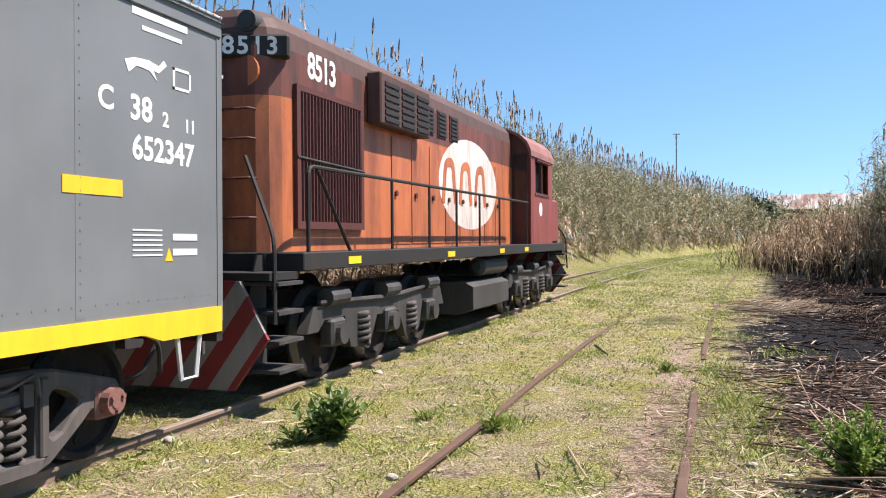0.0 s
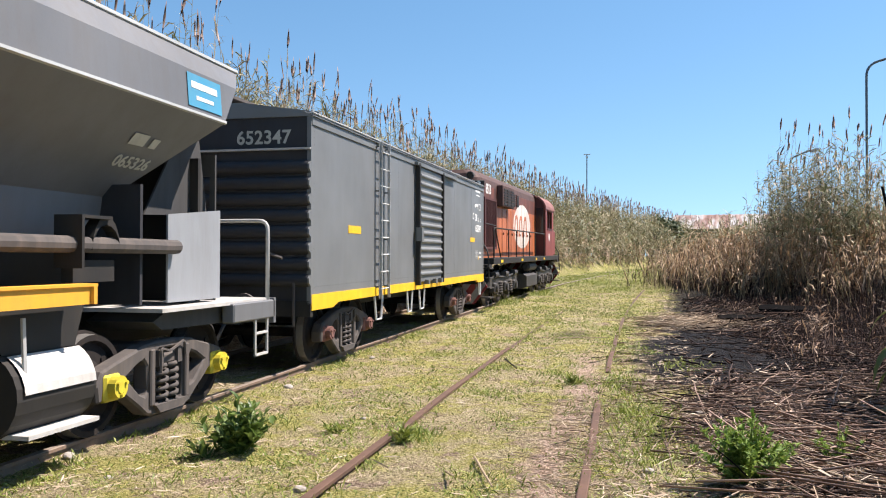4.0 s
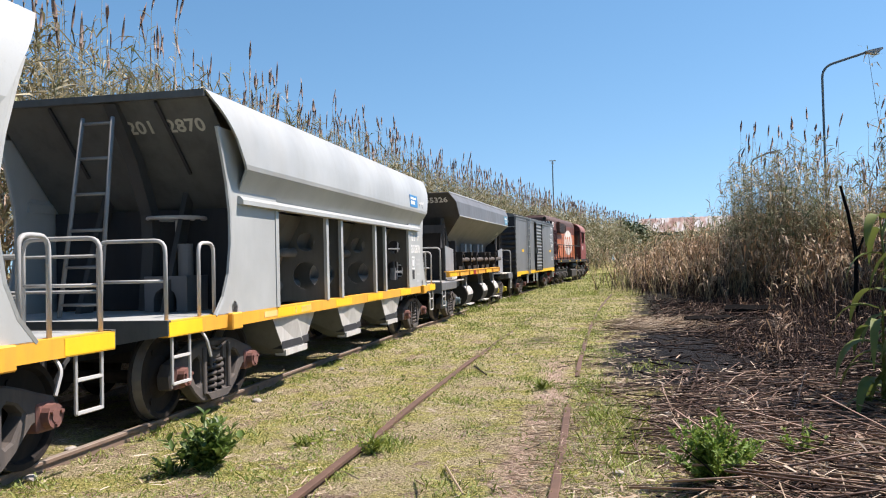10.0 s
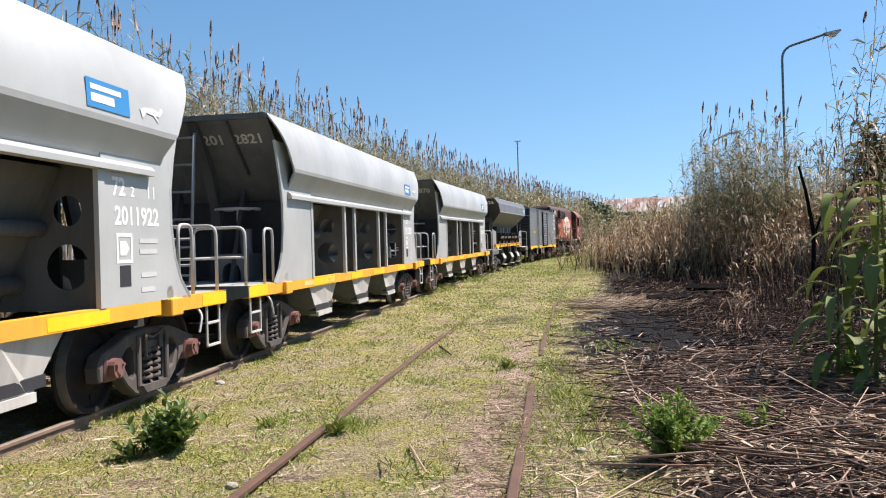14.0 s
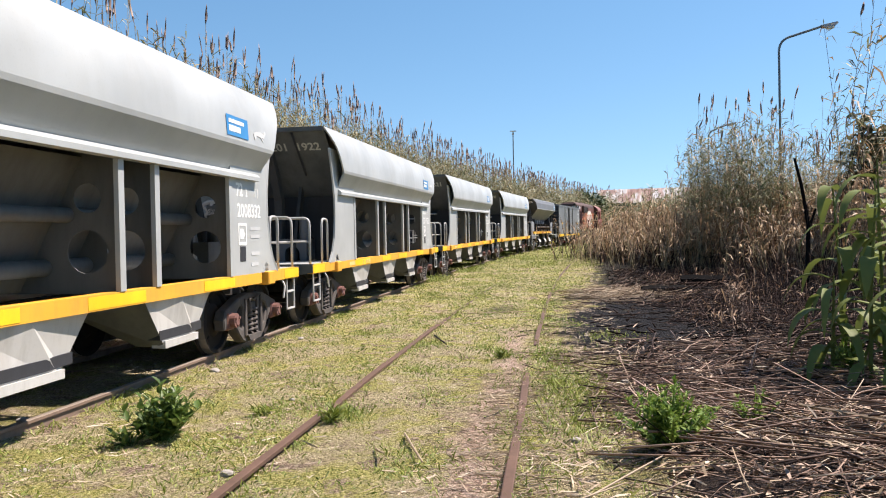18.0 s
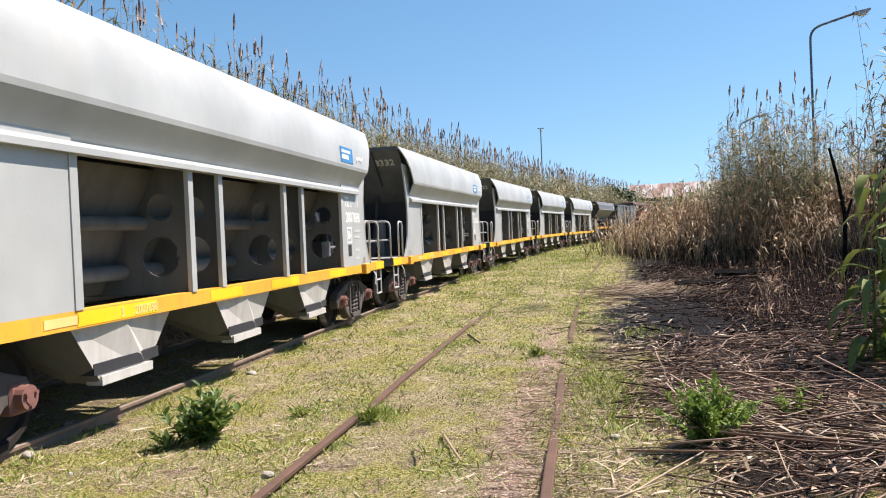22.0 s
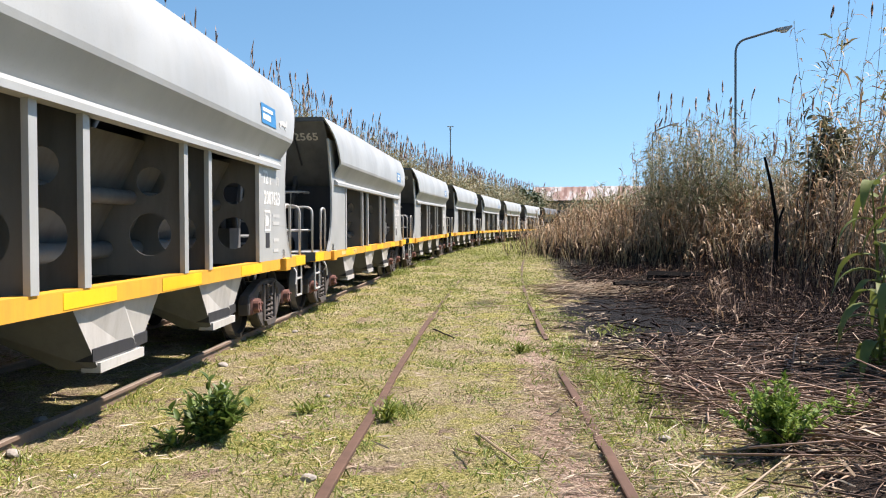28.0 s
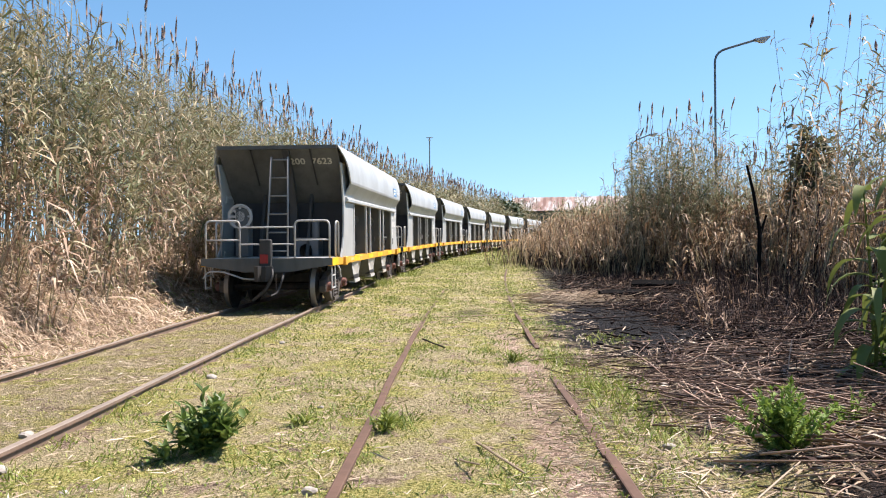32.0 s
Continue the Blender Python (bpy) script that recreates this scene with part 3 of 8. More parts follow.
def build_ground():
    xs = np.concatenate([[-1500, -500, -160, -70, -35, -20], np.arange(-14, -8, 0.5), np.arange(-8, 7, 0.14), np.arange(7, 16, 0.5), [18, 24, 35, 70, 160, 500, 1500]])
    ys = np.concatenate([[-400, -120, -50, -25, -12, -6, -2], np.arange(0, 4, 0.4), np.arange(4, 22, 0.14), np.arange(22, 40, 0.35), np.arange(40, 70, 1.0), np.arange(70, 130, 3.0), [140, 170, 220, 300, 420, 700, 1200, 2500]])
    U, Y = np.meshgrid(xs, ys)
    X = U + v_bend(Y) * np.clip(1 - (np.abs(U) - 20) / 60, 0, 1)
    Z = ground_z(X, Y)
    nx, ny = len(xs), len(ys)
    idx = np.arange(nx * ny).reshape(ny, nx)
    q = np.stack([idx[:-1, :-1], idx[:-1, 1:], idx[1:, 1:], idx[1:, :-1]], -1).reshape(-1, 4)
    ob = arrays("ground", np.stack([X, Y, Z], -1).reshape(-1, 3), [[q]], [GROUND], "structure", "patchy trackside turf with bare soil, gravel and burnt ground", "ground")
    for name, a in ground_masks(X, Y).items():
        at = ob.data.attributes.new(name, "FLOAT", "POINT")
        at.data.foreach_set("value", a.ravel().astype(np.float32))
    ob.data.polygons.foreach_set("use_smooth", [True] * len(ob.data.polygons))
    return ob


build_ground()

# ---- tracks ----
HEAD = [(-0.065, -0.14), (0.065, -0.14), (0.065, -0.125), (0.012, -0.105), (0.010, -0.04), (0.034, -0.03), (0.034, -0.004), (0.026, 0.0), (-0.026, 0.0), (-0.034, -0.004), (-0.034, -0.03), (-0.010, -0.04), (-0.012, -0.105), (-0.065, -0.125)]


def rail(u, y0, y1, name, label, body, top, drop=0.0, lean=0.0, step=1.0):
    """A rail that follows the bend, u to the side of the world's middle."""
    bm = bmesh.new()
    prev = None
    n = max(2, int((y1 - y0) / step) + 1)
    for i in range(n):
        y = y0 + (y1 - y0) * i / (n - 1)
        x = u + bend(y) + 0.006 * math.sin(y * 1.7)
        z = rail_z(y) - drop + 0.005 * math.sin(y * 0.9 + u)
        ring = [bm.verts.new((x + a + b * lean, y, z + b)) for a, b in HEAD]
        if prev:
            for k in range(len(ring)):
                f = bm.faces.new((prev[k], prev[(k + 1) % 14], ring[(k + 1) % 14], ring[k]))
                f.material_index = 1 if k in (6, 7, 8) else 0
        else:
            bm.faces.new(ring[::-1])
        prev = ring
    bm.faces.new(prev)
    ob = part(name, bm, [body, top])
    return tagged(ob, label, "rail", kind="structure")


rail(TRACK_X - GAUGE / 2, -60, 150, "rail_1", "dark steel rail with a worn head in dry grass", RAIL_STEEL, RAIL_TOP)
rail(TRACK_X + GAUGE / 2, -60, 150, "rail_2", "dark steel rail with a worn head along the grass", RAIL_STEEL, RAIL_TOP)
rail(SIDING_X - 0.865, -6, 8.32, "rail_3", "rusted disused rail lying in the grass", RAIL_RUST, RAIL_RUST, 0.035, 0.05, 0.5)
rail(SIDING_X - 0.865, 8.36, 15.2, "rail_4", "rusted disused rail sinking into the grass", RAIL_RUST, RAIL_RUST, 0.056, 0.0, 0.5)
rail(SIDING_X - 0.865, 15.2, 26, "rail_5", "buried rusted rail in the grass", RAIL_RUST, RAIL_RUST, 0.088)
rail(SIDING_X + 0.835, -6, 7.2, "rail_6", "rusted disused rail beside the gravel", RAIL_RUST, RAIL_RUST, 0.055, 0.05, 0.5)
rail(SIDING_X + 0.83, 7.24, 10.4, "rail_7", "rusted disused rail beside long grass", RAIL_RUST, RAIL_RUST, 0.070, -0.05, 0.5)
rail(SIDING_X + 0.87, 12.7, 15.1, "rail_8", "short rusted length of disused rail", RAIL_RUST, RAIL_RUST, 0.062, 0.1, 0.5)
rail(SIDING_X + 0.87, 15.2, 60, "rail_9", "rusted disused rail running to the bend", RAIL_RUST, RAIL_RUST, 0.078)


# ---- reeds and grass ----
def dirs(n, lift, spread):
    a = RNG.uniform(0, math.tau, n)
    return np.stack([np.cos(a), np.sin(a), RNG.normal(lift, spread, n)], 1)


def pts(x, y, z):
    return np.stack([x, y, z], 1)


def reed_wall():
    b = Blades([REED_LEAF, REED_GREEN, REED_DRY, REED_STALK, PLUME])
    for y0, y1, per, nl, wide in ((-3, 7, 9, 36, 0.95), (7, 32, 18, 42, 0.95), (32, 62, 11, 40, 1.2), (62, 105, 6, 32, 2.0), (105, 175, 3, 22, 3.2)):
        n = int((y1 - y0) * 5.4 * per)
        u, y = -RNG.uniform(6.9, 12.4, n), RNG.uniform(y0, y1, n)
        x = u + v_bend(y)
        keep = (u < -7.3 + 0.9 * lumps(x, y, 2.4, 23)) & ((lumps(x, y, 1.3, 24) > -0.02) | (RNG.uniform(0, 1, n) < 0.12))
        u, y, x = u[keep], y[keep], x[keep]
        n = len(x)
        g = ground_z(x, y)
        depth = np.clip((-6.9 - u) / 3.0, 0, 1)
        h = (1.2 + 3.6 * depth ** 0.75) * RNG.uniform(0.80, 1.14, n) * (1 + 0.10 * lumps(x, y, 5.0, 21)) + 0.5 * lumps(x, y, 1.7, 22) + 0.7 * np.clip((12 - y) / 6, 0, 1) * depth
        h = np.maximum(h, 0.5)
        lean = RNG.normal(0, 0.10, (n, 2)) * h[:, None]
        lean[:, 0] += 0.17 * h * (1 - depth)
        base, top = pts(x, y, g), pts(x + lean[:, 0], y + lean[:, 1], g + h)
        b.stalks(base, top, np.full(n, 0.012 * wide ** 0.5), np.full(n, 0.005 * wide ** 0.5), 3)
        k = np.repeat(np.arange(n), nl)
        f = RNG.uniform(0.12, 1.02, len(k)) ** 0.75
        at = base[k] + (top[k] - base[k]) * f[:, None]
        way = dirs(len(k), 1.0, 0.5)
        length = RNG.uniform(0.22, 0.75, len(k)) * wide ** 0.5
        dryness = np.clip(1.08 - 1.25 * f * (0.45 + 0.75 * depth[k]) + 0.8 * lumps(x, y, 2.2, 31)[k] - 0.30 * smooth_step((y[k] - 26) / 24) + RNG.normal(0, 0.26, len(k)), 0, 1)
        green = RNG.uniform(0, 1, len(k)) + 0.5 * lumps(x, y, 3.3, 33)[k] > 0.66
        kind = np.where(dryness > 0.62, 2, np.where(green, 1, 0))
        for m in (0, 1, 2):
            s = kind == m
            droop = RNG.uniform(0.15, 0.9, s.sum()) if m < 2 else RNG.uniform(0.5, 1.5, s.sum())
            b.leaves(at[s], way[s], length[s], RNG.uniform(0.018, 0.05, s.sum()) * wide, droop, m)
        # flowering stalks that stand above the bed
        p = int((y1 - y0) * 13.0 * (1.0 if y0 < 100 else 0.5))
        u, y = -RNG.uniform(8.8, 12.2, p), RNG.uniform(y0, y1, p)
        x = u + v_bend(y)
        keep = lumps(x, y, 4.0, 41) + RNG.normal(0, 0.3, p) > -0.18
        x, y, u = x[keep], y[keep], u[keep]
        g, p = ground_z(x, y), len(x)
        h = RNG.uniform(4.7, 6.25, p) + 0.35 * lumps(x, y, 6.0, 42) + 0.6 * np.clip((12 - y) / 6, 0, 1) - 0.5 * np.clip((u + 9.8), 0, 1)
        lean = RNG.normal(0, 0.17, (p, 2))
        base, top = pts(x, y, g), pts(x + lean[:, 0], y + lean[:, 1], g + h)
        b.stalks(base, top, np.full(p, 0.011 * wide ** 0.4), np.full(p, 0.006 * wide ** 0.4), 3)
        b.plumes(top - (0, 0, 0.05), pts(lean[:, 0] * 0.5 + RNG.normal(0, 0.07, p), lean[:, 1] * 0.5 + RNG.normal(0, 0.07, p), np.ones(p)), RNG.uniform(0.40, 0.90, p), RNG.uniform(0.045, 0.09, p) * max(wide, 1.0) ** 0.35, 4)
        k = np.repeat(np.arange(p), 7)
        f = RNG.uniform(0.72, 0.97, len(k))
        b.leaves(base[k] + (top[k] - base[k]) * f[:, None], dirs(len(k), 1.0, 0.4), RNG.uniform(0.25, 0.55, len(k)) * wide ** 0.5, RNG.uniform(0.015, 0.03, len(k)) * wide, RNG.uniform(0.2, 0.9, len(k)), 0)
    b.make("reed_bed", "tall bed of giant reeds with brown plumes on the bank", "reeds")


def reed_thicket():
    """The scorched, thin reeds beyond the burnt ground."""
    b = Blades([REED_LEAF, REED_GREEN, GOLDEN_LEAF, REED_STALK, PLUME, BURNT_CANE, SCORCHED])

    def canes(x, y, h, lean, nl, wide, scorch, green_from, green_share, low=0.22):
        n = len(x)
        base, top = pts(x, y, ground_z(x, y)), pts(x + lean[:, 0], y + lean[:, 1], ground_z(x, y) + h)
        bow = pts(RNG.normal(0, 0.05, n) * h, RNG.normal(0, 0.05, n) * h, np.zeros(n))
        burnt = RNG.uniform(0, 1, n) < scorch
        for s, m in ((burnt, 5), (~burnt, 3)):
            b.stalks(base[s], top[s], np.full(s.sum(), 0.013 * wide ** 0.4), np.full(s.sum(), 0.005 * wide ** 0.4), m, bow[s])
        k = np.repeat(np.arange(n), nl)
        f = RNG.uniform(low, 1.0, len(k))
        at = base[k] + (top[k] - base[k]) * f[:, None] + bow[k] * (4 * f * (1 - f))[:, None]
        length = RNG.uniform(0.18, 0.62, len(k)) * wide ** 0.5
        green = RNG.uniform(0, 1, len(k)) + 0.5 * lumps(x, y, 3.0, 56)[k] < green_share
        kind = np.where(f * h[k] < green_from + RNG.normal(0, 0.4, len(k)), 2, np.where(green, 1, np.where(RNG.uniform(0, 1, len(k)) < 0.35, 2, 0)))
        kind = np.where((kind == 2) & (RNG.uniform(0, 1, len(k)) < 0.30 + 0.5 * lumps(x, y, 1.6, 59)[k]), 6, kind)
        # Lowest leaves blackened: charring, with the thicket's base shadow put in too.
        kind = np.where(f * h[k] < 0.62 * smooth_step((58 - y[k]) / 14) * RNG.uniform(0.4, 1.5, len(k)), 5, kind)
        for m in (0, 1, 2, 5, 6):
            s = kind == m
            droop = RNG.uniform(0.2, 0.9, s.sum()) if m < 2 else RNG.uniform(0.5, 1.6, s.sum())
            b.leaves(at[s], dirs(s.sum(), 0.9 if m < 2 else 0.5, 0.5), length[s], RNG.uniform(0.018, 0.052, s.sum()) * wide, droop, m)
        return top

    def flowers(top, share, wide=1.0):
        j = RNG.uniform(0, 1, len(top)) < share
        t = top[j]
        q = len(t)
        t2 = t + pts(RNG.normal(0.05, 0.08, q), RNG.normal(0, 0.08, q), RNG.uniform(0.3, 1.0, q))
        b.stalks(t, t2, np.full(q, 0.006), np.full(q, 0.004), 3)
        b.plumes(t2, pts(RNG.normal(0.08, 0.12, q), RNG.normal(0, 0.12, q), np.ones(q)), RNG.uniform(0.3, 0.6, q), RNG.uniform(0.045, 0.07, q) * wide, 4)

    # dry growth, thick along the edge
    for y0, y1, per, nl, wide, dep in ((16, 26, 14, 15, 1.0, 6.5), (26, 44, 24, 20, 1.1, 6.0), (44, 70, 11, 22, 1.7, 7.0), (70, 120, 5, 18, 2.8, 9.0)):
        n = int((y1 - y0) * dep * per)
        y, d = RNG.uniform(y0, y1, n), RNG.uniform(-0.6, dep, n)
        x = np.interp(y, EDGE_Y, EDGE_X) + d + 0.5 * lumps(y, y * 0.3, 3.0, 50) - 1.2 * smooth_step((26 - y) / 6)
        keep = (x < 15.5 + 0.4 * np.maximum(y - 30, 0)) & ((d < 1.5) | (lumps(x, y, 3.0, 55) > -0.45))
        x, y, d = x[keep], y[keep], d[keep]
        n = len(x)
        h = (1.2 + 1.6 * smooth_step((d + 0.6) / 2.2)) * RNG.uniform(0.4, 1.2, n) + 0.4 * lumps(x, y, 2.2, 57) - 0.25 * smooth_step((y - 36) / 10)
        lean = RNG.normal(0, 0.14, (n, 2)) * h[:, None]
        canes(x, y, np.maximum(h, 0.5), lean, nl, wide, 0.5 if y0 < 40 else 0.2, 2.2 if y0 < 50 else 1.6, 0.6)
    # bare stalks left standing along the edge
    n = 900
    y = RNG.uniform(17, 46, n)
    x = np.interp(y, EDGE_Y, EDGE_X) + RNG.normal(-0.7, 0.8, n)
    h = RNG.uniform(0.6, 2.3, n)
    canes(x, y, h, RNG.normal(0, 0.22, (n, 2)) * h[:, None], 3, 1.0, 0.5, 3.0, 0.0, 0.5)
    # the tall part: feathery half-green canes, barer and more slanting towards the near end
    n = 330
    y, d = RNG.uniform(25, 36, n), RNG.uniform(0.7, 6.0, n)
    x = np.interp(y, EDGE_Y, EDGE_X) + d
    h = RNG.uniform(2.7, 5.0, n) + 0.8 * lumps(x, y, 2.2, 58)
    lean = RNG.normal(0.04, 0.10, (n, 2)) * h[:, None]
    flowers(canes(x, y, h, lean, 44, 0.9, 0.12, 2.3, 0.45), 0.12)
    n = 165
    a, r = RNG.uniform(0, math.tau, n), np.sqrt(RNG.uniform(0, 1, n))
    x, y = 6.35 + 1.55 * r * np.cos(a), 30.5 + 2.2 * r * np.sin(a)
    h = RNG.uniform(3.7, 5.8, n) - 0.8 * r
    flowers(canes(x, y, h, RNG.normal(0.02, 0.06, (n, 2)) * h[:, None], 44, 0.9, 0.05, 1.8, 0.6), 0.2)
    n = 230
    x, y = RNG.uniform(6.2, 12.5, n), RNG.uniform(17.5, 26, n)
    keep = x > np.interp(y, [17, 21, 24, 26], [6.6, 6.2, 7.2, 8.0])
    x, y = x[keep], y[keep]
    n = len(x)
    h = RNG.uniform(2.3, 4.9, n) + 1.7 * (RNG.uniform(0, 1, n) < 0.28)
    lean = pts(RNG.normal(0.18, 0.12, n) * h, RNG.normal(0.02, 0.1, n) * h, h)[:, :2]
    flowers(canes(x, y, h, lean, 34, 0.95, 0.2, 2.8, 0.2, 0.35), 0.12)
    n = 34
    x, y, h = RNG.uniform(6.4, 10.5, n), RNG.uniform(18.5, 24, n), RNG.uniform(4.6, 6.9, n)
    x = x + 0.3 * smooth_step((22 - y) / 3)
    top = canes(x, y, h, pts(RNG.normal(0.24, 0.08, n) * h, RNG.normal(0.0, 0.06, n) * h, h)[:, :2], 26, 1.25, 0.1, 2.0, 0.25, 0.55)
    flowers(top, 0.5, 1.2)
    b.make("scorched_reeds", "scorched reeds, half dry, half green, beyond burnt ground", "reeds")


def litter():
    b = Blades([CANE_LITTER, STRAW, BURNT_CANE])
    n = 17000
    x, y = 0.6 + 8.6 * RNG.uniform(0, 1, n) ** 1.1, 3.2 + 13.3 * RNG.uniform(0, 1, n) ** 0.9
    keep = x > 0.62 + 0.05 * np.maximum(9 - y, 0) + 0.45 * lumps(x, y, 0.9, 61)
    keep &= RNG.uniform(0, 1, n) < (0.60 + 1.0 * lumps(x, y, 1.2, 62)) * (1 - 0.6 * smooth_step((y - 9.5) / 2.5))
    keep &= np.hypot((x - 1.25) / 1.1, (y - 15.2) / 3.9) + 0.6 * lumps(x, y, 0.8, 66) > 0.95
    x, y = x[keep], y[keep]
    n = len(x)
    a = RNG.normal(0.0, 0.7, n) + 2.0 * lumps(x, y, 1.2, 63) + np.where(RNG.uniform(0, 1, n) < 0.45, RNG.uniform(-1.6, 1.6, n), 0)
    L = RNG.uniform(0.06, 0.42, n) + 1.6 * (RNG.uniform(0, 1, n) < 0.13) * RNG.uniform(0.2, 1, n)
    L = np.minimum(L, 2.2 * np.maximum(x - 0.42, 0.06))
    g = ground_z(x, y) + np.abs(RNG.normal(0.015, 0.085, n)) * np.clip((x - 0.6) / 1.5, 0.15, 1)
    dx, dy, tilt = np.cos(a) * L / 2, np.sin(a) * L / 2, RNG.normal(0, 0.11, n) * L
    p, q = pts(x - dx, y - dy, g - tilt / 2), pts(x + dx, y + dy, g + tilt / 2)
    p[:, 2] = np.maximum(p[:, 2], ground_z(p[:, 0], p[:, 1]) + 0.004)
    q[:, 2] = np.maximum(q[:, 2], ground_z(q[:, 0], q[:, 1]) + 0.004)
    burnt = RNG.uniform(0, 1, n) < smooth_step((y - 8.6) / 4.0) * 0.62 + 0.14 + 0.5 * lumps(x, y, 0.9, 78)
    r = RNG.uniform(0.002, 0.006, n) * (1 + 0.9 * (L > 0.8))
    for s, m in ((burnt, 2), (~burnt, 0)):
        b.sticks(p[s], q[s], r[s], m)
    # long pale canes that lie across the heap
    n = 1700
    x, y = 0.7 + 6.5 * RNG.uniform(0, 1, n) ** 1.1, 4.2 + 8.3 * RNG.uniform(0, 1, n) ** 1.25
    keep = RNG.uniform(0, 1, n) < 0.5 + 1.6 * lumps(x, y, 1.5, 67)
    x, y = x[keep], y[keep]
    n = len(x)
    a, L = RNG.normal(0.05, 0.6, n) + 1.8 * lumps(x, y, 1.6, 68), RNG.uniform(0.3, 1.2, n) + 1.2 * (RNG.uniform(0, 1, n) < 0.25)
    g = ground_z(x, y) + np.abs(RNG.normal(0.05, 0.05, n))
    q = pts(x + np.cos(a) * L, y + np.sin(a) * L, g + RNG.normal(0.01, 0.05, n))
    q[:, 2] = np.maximum(q[:, 2], ground_z(q[:, 0], q[:, 1]) + 0.01)
    tan = RNG.uniform(0, 1, n) < 0.62 - 0.06 * y
    r = RNG.uniform(0.0035, 0.0095, n)
    for s, m in ((tan, 1), (~tan, 0)):
        b.sticks(pts(x, y, g)[s], q[s], r[s], m)
    # sheaves of canes that fell together
    for k in range(46):
        cx, cy, ca, n = RNG.uniform(0.9, 6.0), RNG.uniform(6.0, 12.5), RNG.normal(0.0, 0.75), int(RNG.integers(7, 22))
        if cx < 3.0 and cy > 10.0:
            continue
        x, y, a, L = RNG.normal(cx, 0.3, n), RNG.normal(cy, 0.2, n), RNG.normal(ca, 0.13, n), RNG.uniform(0.5, 2.2, n)
        g = ground_z(x, y) + RNG.uniform(0.03, 0.16, n)
        q = pts(x + np.cos(a) * L, y + np.sin(a) * L, g + RNG.normal(-0.01, 0.05, n))
        q[:, 2] = np.maximum(q[:, 2], ground_z(q[:, 0], q[:, 1]) + 0.01)
        b.sticks(pts(x, y, g), q, RNG.uniform(0.004, 0.009, n), 2 if cy > 10.5 and k % 3 else (1 if k % 5 == 1 else 0))
    # broken canes that prop one another up
    n = 420
    x, y = 0.9 + 6.0 * RNG.uniform(0, 1, n), 4.6 + 12 * RNG.uniform(0, 1, n)
    keep = np.hypot((x - 1.25) / 1.1, (y - 15.2) / 3.9) > 1.0
    x, y = x[keep], y[keep]
    n = len(x)
    a, L, g = RNG.uniform(0, math.tau, n), RNG.uniform(0.15, 0.7, n), ground_z(x, y)
    q = pts(x + np.cos(a) * L * 0.8, y + np.sin(a) * L * 0.8, g + L * RNG.uniform(0.15, 0.7, n))
    pick = RNG.uniform(0, 1, n) + 0.06 * (y - 8)
    for m, s in ((1, pick < 0.35), (0, (pick >= 0.35) & (pick < 0.75)), (2, pick >= 0.75)):
        b.sticks(pts(x, y, g)[s], q[s], RNG.uniform(0.003, 0.008, s.sum()), m)
    # crumbs of leaf and stem
    n = 16000
    x, y = 0.5 + 7.0 * RNG.uniform(0, 1, n) ** 1.1, 3.4 + 9.5 * RNG.uniform(0, 1, n)
    keep = (x > 0.75 + 0.5 * lumps(x, y, 0.9, 61)) & (RNG.uniform(0, 1, n) < 0.55 + 1.2 * lumps(x, y, 0.7, 65))
    x, y = x[keep], y[keep]
    n = len(x)
    g, pick = ground_z(x, y) + np.abs(RNG.normal(0.0, 0.05, n)) * np.clip(x - 0.5, 0, 1) + 0.01, RNG.uniform(0, 1, n) + 0.05 * (y - 7)
    for m, s in ((1, pick < 0.18), (0, (pick >= 0.18) & (pick < 0.60)), (2, pick >= 0.60)):
        b.leaves(pts(x, y, g)[s], dirs(s.sum(), 0.1, 0.35), RNG.uniform(0.03, 0.16, s.sum()), RNG.uniform(0.008, 0.03, s.sum()), RNG.uniform(0, 0.6, s.sum()), m)
    # loose straw on top and at the fringe
    n = 15000
    x, y = 0.3 + 7.5 * RNG.uniform(0, 1, n) ** 1.25, RNG.uniform(3.2, 15.0, n)
    g = ground_z(x, y) + 0.01 + np.abs(RNG.normal(0, 0.06, n)) * np.clip(x - 0.5, 0, 1)
    keep = RNG.uniform(0, 1, n) < (1.0 - 0.066 * y) * (0.26 + 1.8 * lumps(x, y, 0.8, 64) + 0.45 * smooth_step((1.3 - x) / 0.8))
    b.leaves(pts(x, y, g)[keep], dirs(n, 0.12, 0.25)[keep], RNG.uniform(0.06, 0.32, n)[keep], RNG.uniform(0.006, 0.020, n)[keep], RNG.uniform(0, 0.5, n)[keep], 1)
    # broken bits among the gravel and over the rail
    n = 2200
    x, y = RNG.normal(-0.15, 0.3, n), 3.6 + 7 * RNG.uniform(0, 1, n) ** 1.4
    g = ground_z(x, y) + RNG.uniform(0.003, 0.03, n)
    a, L = RNG.normal(0.2, 0.8, n), RNG.uniform(0.04, 0.26, n)
    b.sticks(pts(x, y, g), pts(x + np.cos(a) * L, y + np.sin(a) * L, g + RNG.normal(0, 0.01, n)), RNG.uniform(0.002, 0.004, n), 1)
    # broken canes strewn over the ragged edge of the burnt ground
    n = 2600
    y = RNG.uniform(8.0, 23.0, n)
    x = 0.55 + 0.08 * np.maximum(y - 14, 0) + 0.8 * lumps(y, y * 0.4, 2.0, 69) + RNG.normal(0.1, 0.38, n)
    keep = (RNG.uniform(0, 1, n) < 0.5 + 1.4 * lumps(x, y, 1.0, 70)) & (np.hypot((x - 1.25) / 1.15, (y - 15.2) / 4.0) > 0.95)
    x, y = x[keep], y[keep]
    n = len(x)
